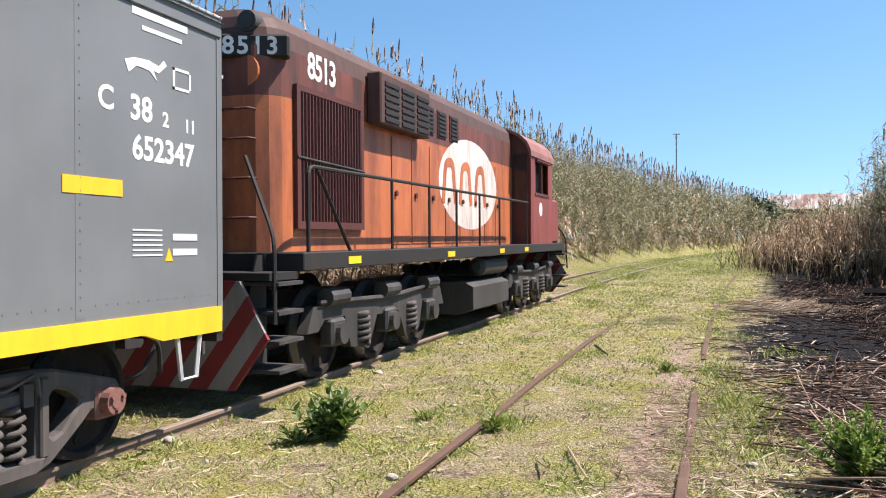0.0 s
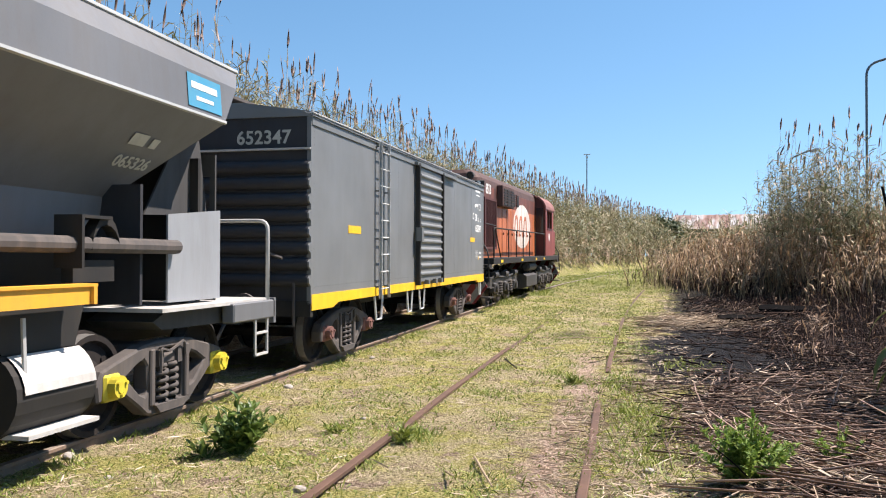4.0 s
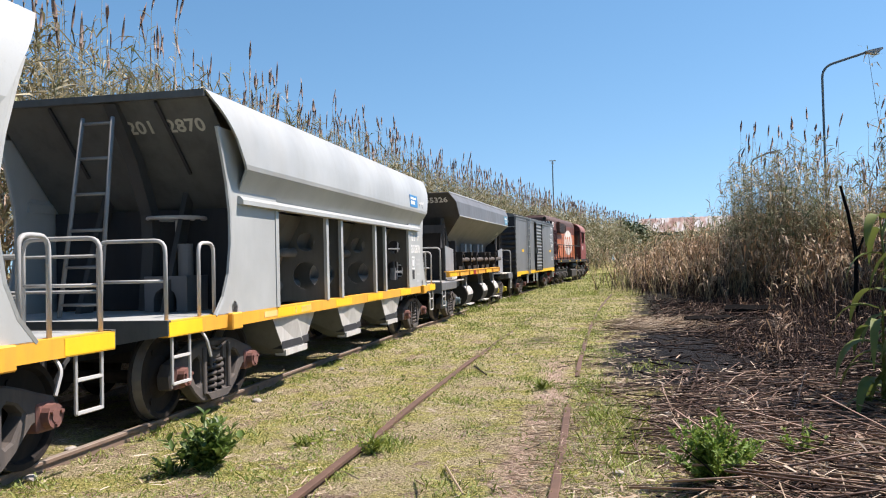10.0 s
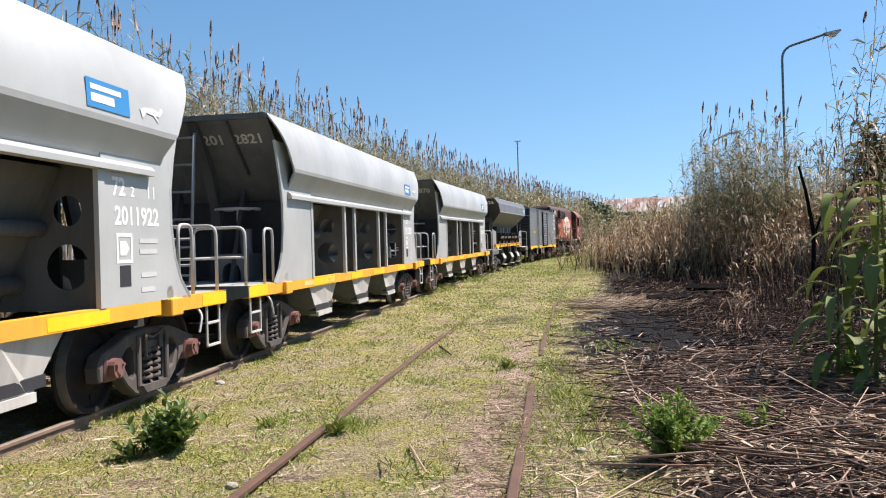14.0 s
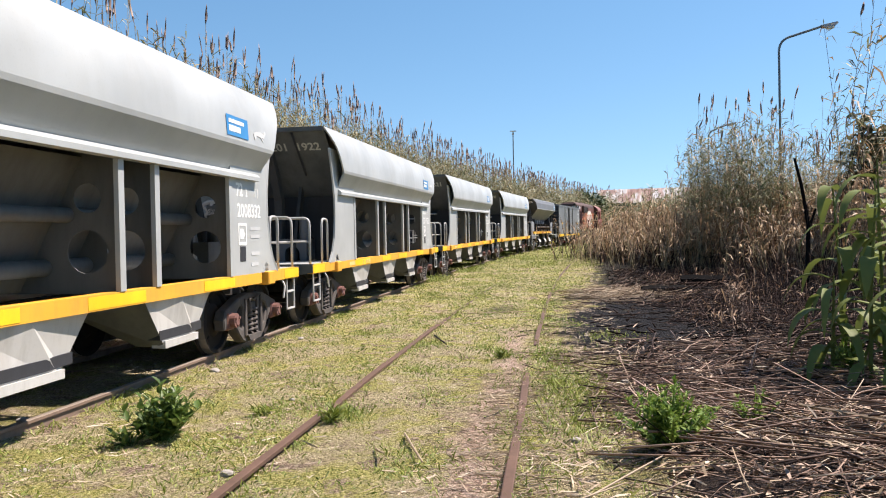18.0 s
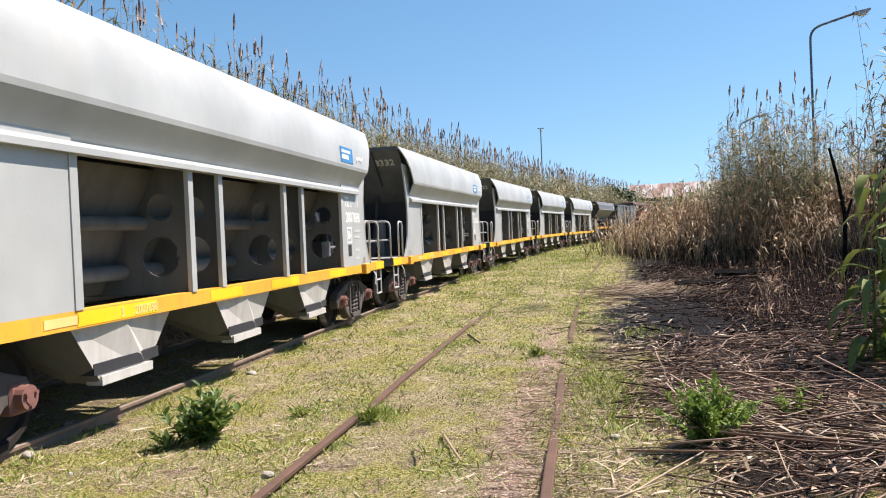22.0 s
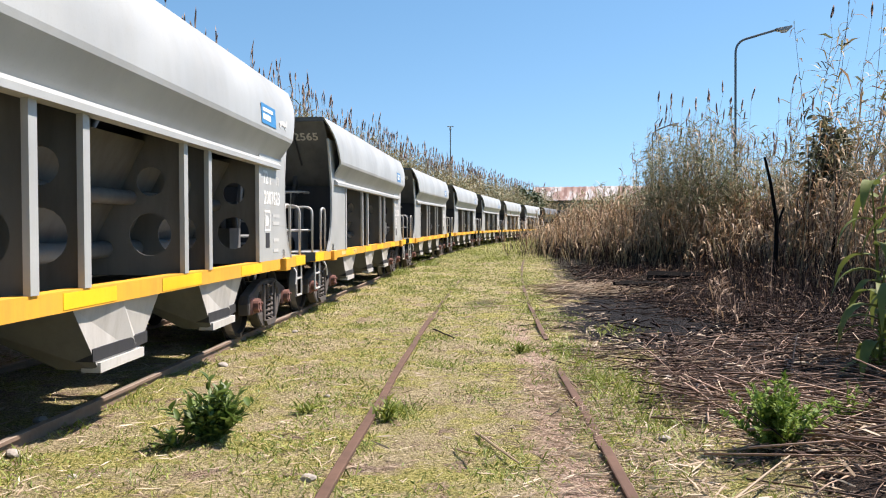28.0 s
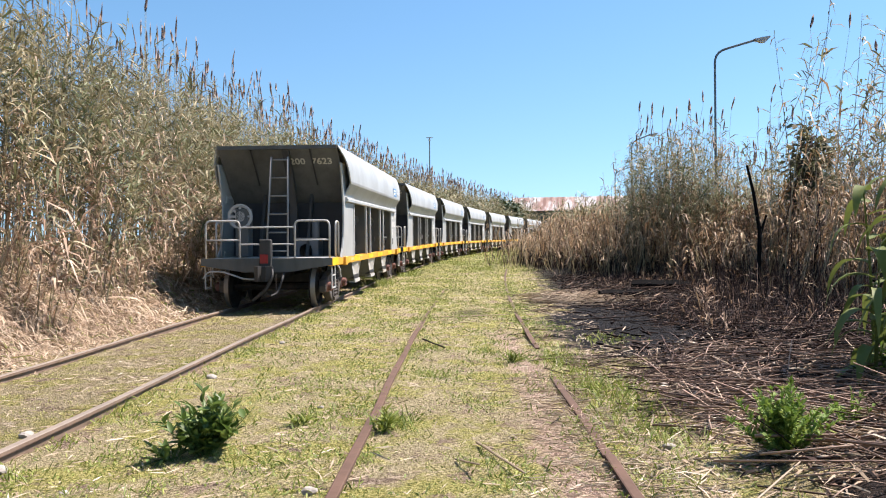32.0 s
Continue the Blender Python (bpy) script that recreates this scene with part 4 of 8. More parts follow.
    a, L = RNG.normal(0.1, 0.9, n), RNG.uniform(0.06, 0.5, n)
    p, q = pts(x, y, ground_z(x, y) + RNG.uniform(0.01, 0.05, n)), pts(x + np.cos(a) * L, y + np.sin(a) * L, np.zeros(n))
    q[:, 2] = ground_z(q[:, 0], q[:, 1]) + RNG.uniform(0.005, 0.06, n)
    r, pick = RNG.uniform(0.003, 0.007, n), RNG.integers(0, 3, n)
    for m in (0, 1, 2):
        b.sticks(p[pick == m], q[pick == m], r[pick == m], m)
    # pale straw between the burnt patch and the reeds
    n = 900
    x, y = RNG.normal(1.5, 0.55, n), RNG.normal(21.9, 0.9, n)
    g = ground_z(x, y) + 0.02
    a = RNG.normal(0.1, 0.5, n); L = RNG.uniform(0.2, 0.9, n)
    b.sticks(pts(x, y, g), pts(x + np.cos(a) * L, y + np.sin(a) * L, g + RNG.uniform(0, 0.07, n)), RNG.uniform(0.004, 0.009, n), 1)
    b.make("cane_litter", "heap of fallen dry canes and straw", "litter")


def stubble():
    b = Blades([BURNT_CANE, CANE_LITTER, SCORCHED])
    off = lambda x, y: np.hypot((x - 1.25) / 1.1, (y - 15.2) / 3.9) + 0.6 * lumps(x, y, 0.8, 66) > 0.95
    n = 5200
    x, y = 1.6 + 10 * RNG.uniform(0, 1, n), RNG.uniform(13.5, 32, n)
    keep = (x > 2.3 + 0.05 * (y - 14)) & off(x, y) & (np.hypot((x - 3.2) / 1.6, (y - 22.6) / 3.0) > 0.9)
    x, y = x[keep], y[keep]; n = len(x)
    g = ground_z(x, y)
    deep = np.clip((x - 2.2 - 0.10 * (y - 14)) / 3.5, 0, 1)
    h = RNG.uniform(0.06, 0.42, n) * (0.7 + 1.5 * deep) * (1 + 1.6 * deep * (RNG.uniform(0, 1, n) < 0.16))
    base, top = pts(x, y, g - 0.02), pts(x + RNG.normal(0, 0.32, n) * h, y + RNG.normal(0, 0.32, n) * h, g + h)
    pale = RNG.uniform(0, 1, n) < 0.10
    for s, m in ((~pale, 0), (pale, 1)):
        b.stalks(base[s], top[s], RNG.uniform(0.005, 0.011, s.sum()), np.full(s.sum(), 0.004), m)
    k = np.repeat(np.arange(n), 3)[RNG.uniform(0, 1, 3 * n) < 0.16]
    b.leaves(base[k] + (top[k] - base[k]) * RNG.uniform(0.3, 1, (len(k), 1)), dirs(len(k), 0.2, 0.6), RNG.uniform(0.1, 0.35, len(k)), RNG.uniform(0.012, 0.03, len(k)), RNG.uniform(0.4, 1.4, len(k)), 2)
    n = 11000
    x, y = RNG.uniform(1.0, 11, n), 12.0 + 20 * RNG.uniform(0, 1, n) ** 1.1
    keep = (x > 1.0 + 0.06 * (y - 14)) & (off(x, y) | (RNG.uniform(0, 1, n) < 0.03))
    x, y = x[keep], y[keep]; n = len(x)
    a, L = RNG.normal(0.1, 0.9, n), RNG.uniform(0.08, 0.5, n) + 0.9 * (RNG.uniform(0, 1, n) < 0.08)
    g = ground_z(x, y) + np.abs(RNG.normal(0.01, 0.08, n)) * np.clip((x - 1.3) / 2, 0.1, 1)
    p = pts(x, y, g); q = pts(x + np.cos(a) * L, y + np.sin(a) * L, g + RNG.normal(0, 0.09, n))
    q[:, 2] = np.maximum(q[:, 2], ground_z(q[:, 0], q[:, 1]) + 0.005)
    pale = RNG.uniform(0, 1, n) < 0.30
    for s, m in ((~pale, 0), (pale, 1)):
        b.sticks(p[s], q[s], RNG.uniform(0.003, 0.009, s.sum()), m)
    # lumps of charcoal
    n = 2600
    x, y = RNG.uniform(0.8, 9, n), 11.5 + 22 * RNG.uniform(0, 1, n) ** 1.2
    keep = (x > 0.9 + 0.06 * (y - 14)) & (lumps(x, y, 1.4, 77) + RNG.normal(0, 0.25, n) > 0.0)
    x, y = x[keep], y[keep]; n = len(x)
    a, L, g = RNG.uniform(0, math.tau, n), RNG.uniform(0.04, 0.26, n), ground_z(x, y) + RNG.uniform(0.0, 0.07, n)
    b.sticks(pts(x, y, g), pts(x + np.cos(a) * L, y + np.sin(a) * L, g + RNG.normal(0.01, 0.03, n)), RNG.uniform(0.006, 0.022, n), 0)
    b.make("burnt_stubble", "charred cane stubs and fallen canes on burnt ground", "stubble")


def turf():
    b = Blades([GRASS, TUFT, STRAW])
    for y0, y1, n, size in ((3.4, 9, 52000, 1.0), (9, 18, 42000, 1.35), (18, 32, 26000, 2.2), (32, 110, 26000, 4.0)):
        u, y = RNG.uniform(-6.3, 1.5, n), y0 + (y1 - y0) * RNG.uniform(0, 1, n) ** 1.25
        x = u + v_bend(y)
        m = ground_masks(x, y)
        cover = 0.46 + 1.5 * lumps(x, y, 1.1, 71) + 0.7 * lumps(x, y, 0.35, 72) - 1.6 * m["gravel"] - 1.2 * m["ash"] - 1.3 * m["litter"] - 0.5 * m["ballast"] - m["dry"]
        s = RNG.uniform(0, 1, n) < cover
        x, y = x[s], y[s]; k = len(x)
        b.leaves(pts(x, y, ground_z(x, y) - 0.004), dirs(k, 0.9, 0.5), RNG.uniform(0.014, 0.042, k) * np.clip(0.6 + 0.9 * cover[s], 0.5, 1.7) * size ** 0.6, RNG.uniform(0.003, 0.008, k) * size, RNG.uniform(0.1, 0.7, k), 0 if y0 < 30 else 1)
    # straw and dead stems lying in the turf
    n = 30000
    u, y = RNG.uniform(-6.2, 1.2, n), 3.4 + 32 * RNG.uniform(0, 1, n) ** 1.7
    x = u + v_bend(y)
    s = RNG.uniform(0, 1, n) < 0.5 - 0.6 * lumps(x, y, 1.1, 71) + 0.6 * lumps(x, y, 2.3, 73)
    x, y = x[s], y[s]; k = len(x)
    b.leaves(pts(x, y, ground_z(x, y) + 0.006), dirs(k, 0.06, 0.1), RNG.uniform(0.04, 0.2, k), RNG.uniform(0.003, 0.009, k) * (1 + y / 14), np.zeros(k), 2)
    # longer tufts: along the rails, beside the burnt ground, on the far verge
    spots = [(0.34, 9.4, 0.34, 1.3, 800, 0.24), (0.34, 7.9, 0.32, 0.9, 380, 0.2), (0.12, 11.6, 0.3, 1.0, 380, 0.2), (-1.55, 8.35, 0.16, 0.25, 160, 0.22), (-0.15, 5.4, 0.4, 0.5, 500, 0.12), (0.55, 4.9, 0.5, 0.6, 500, 0.14), (-0.75, 12.6, 0.25, 0.5, 240, 0.13), (-3.9, 27.5, 0.4, 1.2, 420, 0.45), (-3.7, 33.0, 0.5, 1.4, 420, 0.45), (-1.2, 38.0, 0.8, 2.0, 300, 0.4), (-5.0, 7.4, 0.5, 0.4, 260, 0.12), (1.0, 13.6, 0.5, 0.7, 240, 0.16), (-2.4, 44, 1.2, 3, 300, 0.5), (-3.0, 22, 0.3, 0.5, 160, 0.25)]
    for cx, cy, sx, sy, n, h in spots:
        x, y = RNG.normal(cx, sx * 0.5, n), RNG.normal(cy, sy * 0.5, n)
        x = x + v_bend(y)
        b.leaves(pts(x, y, ground_z(x, y)), dirs(n, 1.6, 0.6), RNG.uniform(0.4, 1.0, n) * h, RNG.uniform(0.004, 0.009, n) * (1 + cy / 25), RNG.uniform(0.1, 0.7, n), 1)
    for k in range(170):
        cy = 3.6 + 30 * RNG.uniform() ** 1.4
        cx, n = RNG.uniform(-4.1, 0.5) + bend(cy), int(RNG.integers(90, 260))
        wide = RNG.uniform(0.12, 0.34) * (1 + cy / 20)
        x, y = RNG.normal(cx, wide * 0.6, n), RNG.normal(cy, wide, n)
        b.leaves(pts(x, y, ground_z(x, y)), dirs(n, 1.0, 0.6), RNG.uniform(0.02, 0.075, n), RNG.uniform(0.004, 0.009, n) * (1 + cy / 12), RNG.uniform(0.1, 0.8, n), 1)
    for k in range(300):
        cy = 30 + 75 * RNG.uniform() ** 1.3
        cx, n = (TRACK_X + RNG.choice((-0.9, 0.0, 0.9)) if k % 2 else RNG.uniform(-6.6, 0.9)) + bend(cy), int(RNG.integers(40, 100))
        x, y = RNG.normal(cx, 0.3 + 0.004 * cy, n), RNG.normal(cy, 0.5 + 0.01 * cy, n)
        b.leaves(pts(x, y, ground_z(x, y)), dirs(n, 1.1, 0.6), RNG.uniform(0.07, 0.2, n), RNG.uniform(0.012, 0.03, n) * (cy / 40), RNG.uniform(0.1, 0.8, n), 1)
    for k in range(430):
        cy = 3.8 + 26 * RNG.uniform() ** 1.5
        cx, n = RNG.uniform(-4.0, 0.7) + bend(cy), int(RNG.integers(25, 80))
        if k >= 260:
            cx = (SIDING_X - 0.865, SIDING_X + 0.865, TRACK_X + 0.98)[k % 3] + bend(cy) + RNG.normal(0, 0.09)
        x, y = RNG.normal(cx, 0.05 + 0.006 * cy, n), RNG.normal(cy, 0.08 + 0.01 * cy, n)
        b.leaves(pts(x, y, ground_z(x, y)), dirs(n, 1.2, 0.6), RNG.uniform(0.04, 0.14, n), RNG.uniform(0.004, 0.008, n) * (1 + cy / 18), RNG.uniform(0.1, 0.8, n), 1)
    b.make("turf", "short patchy grass mixed with straw", "grass")
    # dead grass that hangs over the bank
    b = Blades([STRAW, REED_DRY, TUFT])
    for y0, y1, n, size in ((2, 16, 30000, 1.0), (16, 36, 14000, 1.6)):
        u, y = -RNG.uniform(6.05, 9.2, n), y0 + (y1 - y0) * RNG.uniform(0, 1, n) ** 1.2
        x = u + v_bend(y)
        t = RNG.uniform(0, 1, n)
        way = dirs(n, 0.35, 0.35) + np.array([0.5, -0.1, 0])
        lift = np.abs(RNG.normal(0, 0.12, n)) * np.clip((-6.2 - u), 0, 1)
        for m, s in ((0, t < 0.62), (1, (t >= 0.62) & (t < 0.95)), (2, t >= 0.95)):
            b.leaves(pts(x, y, ground_z(x, y) + lift)[s], way[s], RNG.uniform(0.12, 0.5, s.sum()) * size ** 0.4, RNG.uniform(0.006, 0.018, s.sum()) * size, RNG.uniform(0.3, 1.0, s.sum()), m)
    b.make("dead_grass", "matted dead grass on the bank", "grass")


reed_wall()
reed_thicket()
litter()
stubble()
turf()


# ---- single plants, stones and pieces ----
def weed(x, y, h, spread, leaf, material, stems, leaves, label, slim=0.28):
    """A broad-leaved weed: stems from one root, pointed folded leaves all the way up."""
    root = tagged(new("weed"), label, "weed")
    root.location = (x, y, float(ground_z(x, y)) - 0.01)
    b = Blades([material])
    a = RNG.uniform(0, math.tau, stems)
    out = RNG.uniform(0.1, 1.0, stems) * spread
    tops = pts(np.cos(a) * out, np.sin(a) * out, h * RNG.uniform(0.45, 1.0, stems) * (1.08 - 0.45 * out / spread))
    base = tops * np.array([0.12, 0.12, 0])
    b.stalks(base, tops, np.full(stems, 0.006), np.full(stems, 0.003), 0)
    b.make("stem", "", "", "stuff").parent = root
    b = Blades([material])
    k = np.repeat(np.arange(stems), leaves)
    f = RNG.uniform(0.04, 1.0, len(k)) ** 0.85
    n = len(k)
    at = base[k] + (tops[k] - base[k]) * f[:, None]
    way = dirs(n, 0.55, 0.45) + (tops[k] - base[k]) / h * 0.8
    way /= np.linalg.norm(way, axis=1, keepdims=True)
    side = np.cross(way, RNG.normal(0, 0.3, (n, 3)) + (0, 0, 1.0))
    side /= np.linalg.norm(side, axis=1, keepdims=True)
    up = np.cross(side, way)
    L = (leaf * RNG.uniform(0.55, 1.35, n) * (1.15 - 0.45 * f))[:, None]
    w = L * slim * RNG.uniform(0.7, 1.2, (n, 1))
    sag = up * L * RNG.uniform(0.02, 0.30, (n, 1))
    p = [at, at + way * L * 0.32 + side * w * 0.45 + up * w * 0.22, at + way * L * 0.32, at + way * L * 0.32 - side * w * 0.45 + up * w * 0.22,
         at + way * L * 0.68 + side * w * 0.36 + up * w * 0.16 - sag * 0.4, at + way * L * 0.68 - sag * 0.4, at + way * L * 0.68 - side * w * 0.36 + up * w * 0.16 - sag * 0.4, at + way * L - sag]
    b._add(np.stack(p, 1), [(0, 2, 1), (0, 3, 2), (1, 2, 5, 4), (2, 3, 6, 5), (4, 5, 7), (5, 6, 7)], 0)
    b.make("foliage", "", "", "").parent = root
    return root


weed(-2.84, 7.42, 0.47, 0.34, 0.125, WEED_LEAF, 42, 14, "dark green bushy weed in the short grass", 0.44)
weed(-3.02, 7.30, 0.16, 0.20, 0.13, WEED_LEAF, 8, 6, "low green leaves at the foot of the bushy weed", 0.34)
weed(0.95, 6.88, 0.48, 0.36, 0.065, WEED_BRIGHT, 60, 40, "bright green feathery weed among fallen canes", 0.36)
weed(1.62, 7.45, 0.30, 0.20, 0.055, WEED_BRIGHT, 14, 16, "small bright green weed among fallen canes", 0.36)
weed(-1.66, 8.05, 0.17, 0.15, 0.11, TUFT, 14, 7, "small leafy weed at the rail joint", 0.2)
weed(-2.35, 8.3, 0.14, 0.14, 0.10, TUFT, 10, 6, "low green weed in the turf", 0.2)
weed(-0.45, 11.5, 0.16, 0.22, 0.12, TUFT, 14, 7, "low green weed beside the gravel", 0.2)
weed(3.72, 17.9, 0.75, 0.2, 0.22, REED_DRY, 9, 7, "dry tan clump of leaves standing on burnt ground", 0.2)
weed(3.0, 9.6, 0.6, 0.22, 0.12, WEED_BRIGHT, 16, 10, "young green shoots among fallen canes")


def maize(x, y, h, turn, label="tall broad-leaved green cane plant with arching leaves"):
    root = tagged(new("cane_plant"), label, "plant", "green cane plants")
    root.matrix_basis = pose(x, y, float(ground_z(x, y)) - 0.02, 0, 0, turn)
    bm = bmesh.new()
    tube(bm, [(0, 0, 0), (0.03, 0.02, h * 0.5), (0.09, 0.03, h * 0.95)], [0.02, 0.016, 0.008], 6)
    part("stalk", bm, MAIZE_LEAF, root)
    for i in range(14):
        bm = bmesh.new()
        a, z = i * 2.4 + turn, h * (0.12 + 0.062 * i)
        L, w = 0.52 + 0.28 * math.sin(i * 1.9) ** 2, 0.056 + 0.014 * math.sin(i)
        prev = None
        for j in range(8):
            t = j / 7
            r, up = L * (t - 0.25 * t ** 3), 0.42 * t - 0.95 * t ** 2.2
            wd = w * math.sin(math.pi * min(t * 0.8 + 0.2, 1.0)) ** 0.7
            c = Vector((math.cos(a) * r + 0.06 * z / h, math.sin(a) * r, z + up * L))
            s = Vector((-math.sin(a), math.cos(a), 0)) * wd
            row = [bm.verts.new(c - s + Vector((0, 0, 0.3 * wd))), bm.verts.new(c), bm.verts.new(c + s + Vector((0, 0, 0.3 * wd)))]
            if prev:
                bm.faces.new((prev[0], prev[1], row[1], row[0])); bm.faces.new((prev[1], prev[2], row[2], row[1]))
            prev = row
        part("leaf", bm, MAIZE_LEAF, root, smooth=True)
    return root


for _x, _y, _h, _t in ((3.2, 9.1, 1.7, 10), (3.55, 9.7, 2.0, 80), (3.8, 9.0, 2.05, 200), (3.35, 10.2, 1.8, 140), (4.1, 9.9, 2.05, 300), (3.0, 9.5, 0.95, 250), (4.3, 9.3, 1.95, 30), (3.85, 10.5, 1.9, 170), (3.5, 8.7, 1.5, 110)):
    maize(_x - 0.20, _y, _h * 1.12, _t)


def stone(x, y, r, label):
    bm = bmesh.new()
    bmesh.ops.create_icosphere(bm, subdivisions=2, radius=r)
    for v in bm.verts:
        v.co *= 1 + 0.35 * noise.noise(v.co / r * 0.9 + Vector((x, y, 0)))
        v.co.z *= 0.55
    ob = part("stone", bm, STONE)
    ob.location = (x, y, float(ground_z(x, y)) + r * 0.25)
    return tagged(ob, label, "stone", "loose pale stones")


for _x, _y, _r in ((0.354, 7.375, 0.04), (-1.96, 6.54, 0.05), (-3.41, 6.54, 0.035), (-4.0, 6.9, 0.05), (-3.75, 10.6, 0.06), (-3.6, 13.5, 0.05), (1.8, 8.4, 0.05), (-4.35, 7.9, 0.06), (-2.3, 9.0, 0.03), (0.9, 9.7, 0.04)):
    stone(_x, _y, _r, "pale stone lying on the ground")


def rod(name, p, q, r, material, label, category):
    bm = bmesh.new()
    p, q = Vector(p), Vector(q)
    mids = [p.lerp(q, t) + Vector((0, 0, 0.03 * math.sin(t * 9))) * min(r * 8, 0.3) for t in (0, 0.25, 0.5, 0.75, 1)]
    tube(bm, mids, [r, r, r * 0.9, r * 0.85, r * 0.6], 6)
    return tagged(part(name, bm, material), label, category)


def on_ground(x, y, up=0.02):
    return (x, y, float(ground_z(x, y)) + up)


rod("cane", on_ground(1.95, 7.5, 0.12), on_ground(2.45, 5.6, 0.25), 0.014, STRAW, "thick bare cane lying across the heap", "cane")
rod("cane", on_ground(1.75, 7.3, 0.08), on_ground(2.0, 5.4, 0.16), 0.005, STRAW, "thin curved dry cane on the heap", "cane")
rod("cane", on_ground(2.5, 7.0, 0.1), on_ground(2.9, 5.3, 0.4), 0.006, STRAW, "thin dry cane propped on the heap", "cane")
rod("cane", on_ground(0.05, 5.6), on_ground(0.85, 6.4, 0.08), 0.008, STRAW, "dry cane lying over the rail", "cane")
rod("cane", on_ground(-0.35, 5.3), on_ground(0.6, 6.1, 0.07), 0.006, STRAW, "dry cane lying over the rail", "cane")
rod("cane", on_ground(0.9, 16.2, 0.05), on_ground(3.2, 16.7, 0.1), 0.012, BURNT_CANE, "long charred cane on burnt ground", "cane")
rod("cane", on_ground(-1.7, 17.2, 0.01), on_ground(-0.1, 17.6, 0.02), 0.010, STRAW, "pale dry cane lying in the grass", "cane")
rod("stick", on_ground(-1.62, 14.0, 0.02), on_ground(-1.26, 12.6, 0.03), 0.012, BURNT_CANE, "thin dark stick on the grass", "stick")
rod("stick", on_ground(-0.95, 7.6), on_ground(-0.68, 6.75, 0.05), 0.010, STRAW, "broken dry stick on the grass", "stick")
rod("stick", on_ground(-1.1, 7.2), on_ground(-0.95, 6.8, 0.09), 0.008, STRAW, "broken dry stick on the grass", "stick")
rod("log", on_ground(3.75, 24.9, 0.10), on_ground(5.2, 24.3, 0.15), 0.17, CHAR, "charred log on burnt ground", "log")
rod("log", on_ground(2.4, 22.3, 0.06), on_ground(3.5, 22.5, 0.08), 0.11, CHAR, "charred log on burnt ground", "log")


def burnt_stem(x, y, h, lean):
    z = float(ground_z(x, y)) - 0.05
    bm = bmesh.new()
    tube(bm, [(x, y, z), (x + 0.05, y, z + h * 0.5), (x + lean * 0.4, y, z + h * 0.8), (x + lean, y, z + h)], [0.06, 0.05, 0.04, 0.03], 7)
    tube(bm, [(x + 0.03, y, z + h * 0.45), (x + 0.25, y + 0.1, z + h * 0.62)], [0.04, 0.025], 5)
    return tagged(part("tree_stump", bm, CHAR), "charred leaning trunk among the reeds", "stump")


burnt_stem(6.3, 22.3, 3.25, -0.25)
burnt_stem(7.9, 22.8, 2.6, 0.2)


# ---- far things ----
def street_lamp(x, y, h, arm, label):
    root = tagged(new("street_lamp"), label, "street lamp", "street lamps")
    root.matrix_basis = pose(x, y, float(ground_z(x, y)) - 0.1)
    bm = bmesh.new()
    tube(bm, rounded([(0, 0, 0), (0, 0, h - 0.42), (arm, 0, h)], 0.4, 6), 0.042, 8)
    part("pole", bm, LAMP_GREY, root)
    bm = bmesh.new()
    extrude(bm, [(arm - 0.05, h + 0.03), (arm + 0.50, h + 0.13), (arm + 0.53, h + 0.08), (arm + 0.42, h - 0.02), (arm + 0.05, h - 0.05)], -0.12, 0.12)
    head = part("lamp_head", bm, LAMP_HEAD, root)
    bm = bmesh.new()
    extrude(bm, [(arm + 0.12, h - 0.04), (arm + 0.42, h - 0.02), (arm + 0.36, h - 0.09), (arm + 0.18, h - 0.10)], -0.09, 0.09)
    part("diffuser", bm, FAINT, head)
    return root


street_lamp(8.28, 32.0, 8.45, 1.45, "tall grey street lamp with a curved arm above the reeds")
street_lamp(9.83, 54.0, 7.6, 1.1, "distant grey street lamp with a curved arm")
street_lamp(12.93, 76.0, 7.4, 1.2, "distant grey street lamp with a curved arm")


def far_pole():
    root = tagged(new("mast"), "thin grey mast with a small crossarm beyond the reeds", "mast")
    root.location = (-5.43, 129.8, 2.0)
    bm = bmesh.new()
    tube(bm, [(0, 0, 0), (0, 0, 16.9)], [0.12, 0.08], 8)
    part("pole", bm, LAMP_GREY, root)
    bm = bmesh.new()
    box(bm, -0.5, 0.5, -0.08, 0.08, 16.8, 16.92)
    box(bm, -0.15, 0.15, -0.15, 0.15, 16.35, 16.6)
    part("crossarm", bm, LAMP_HEAD, root)


far_pole()


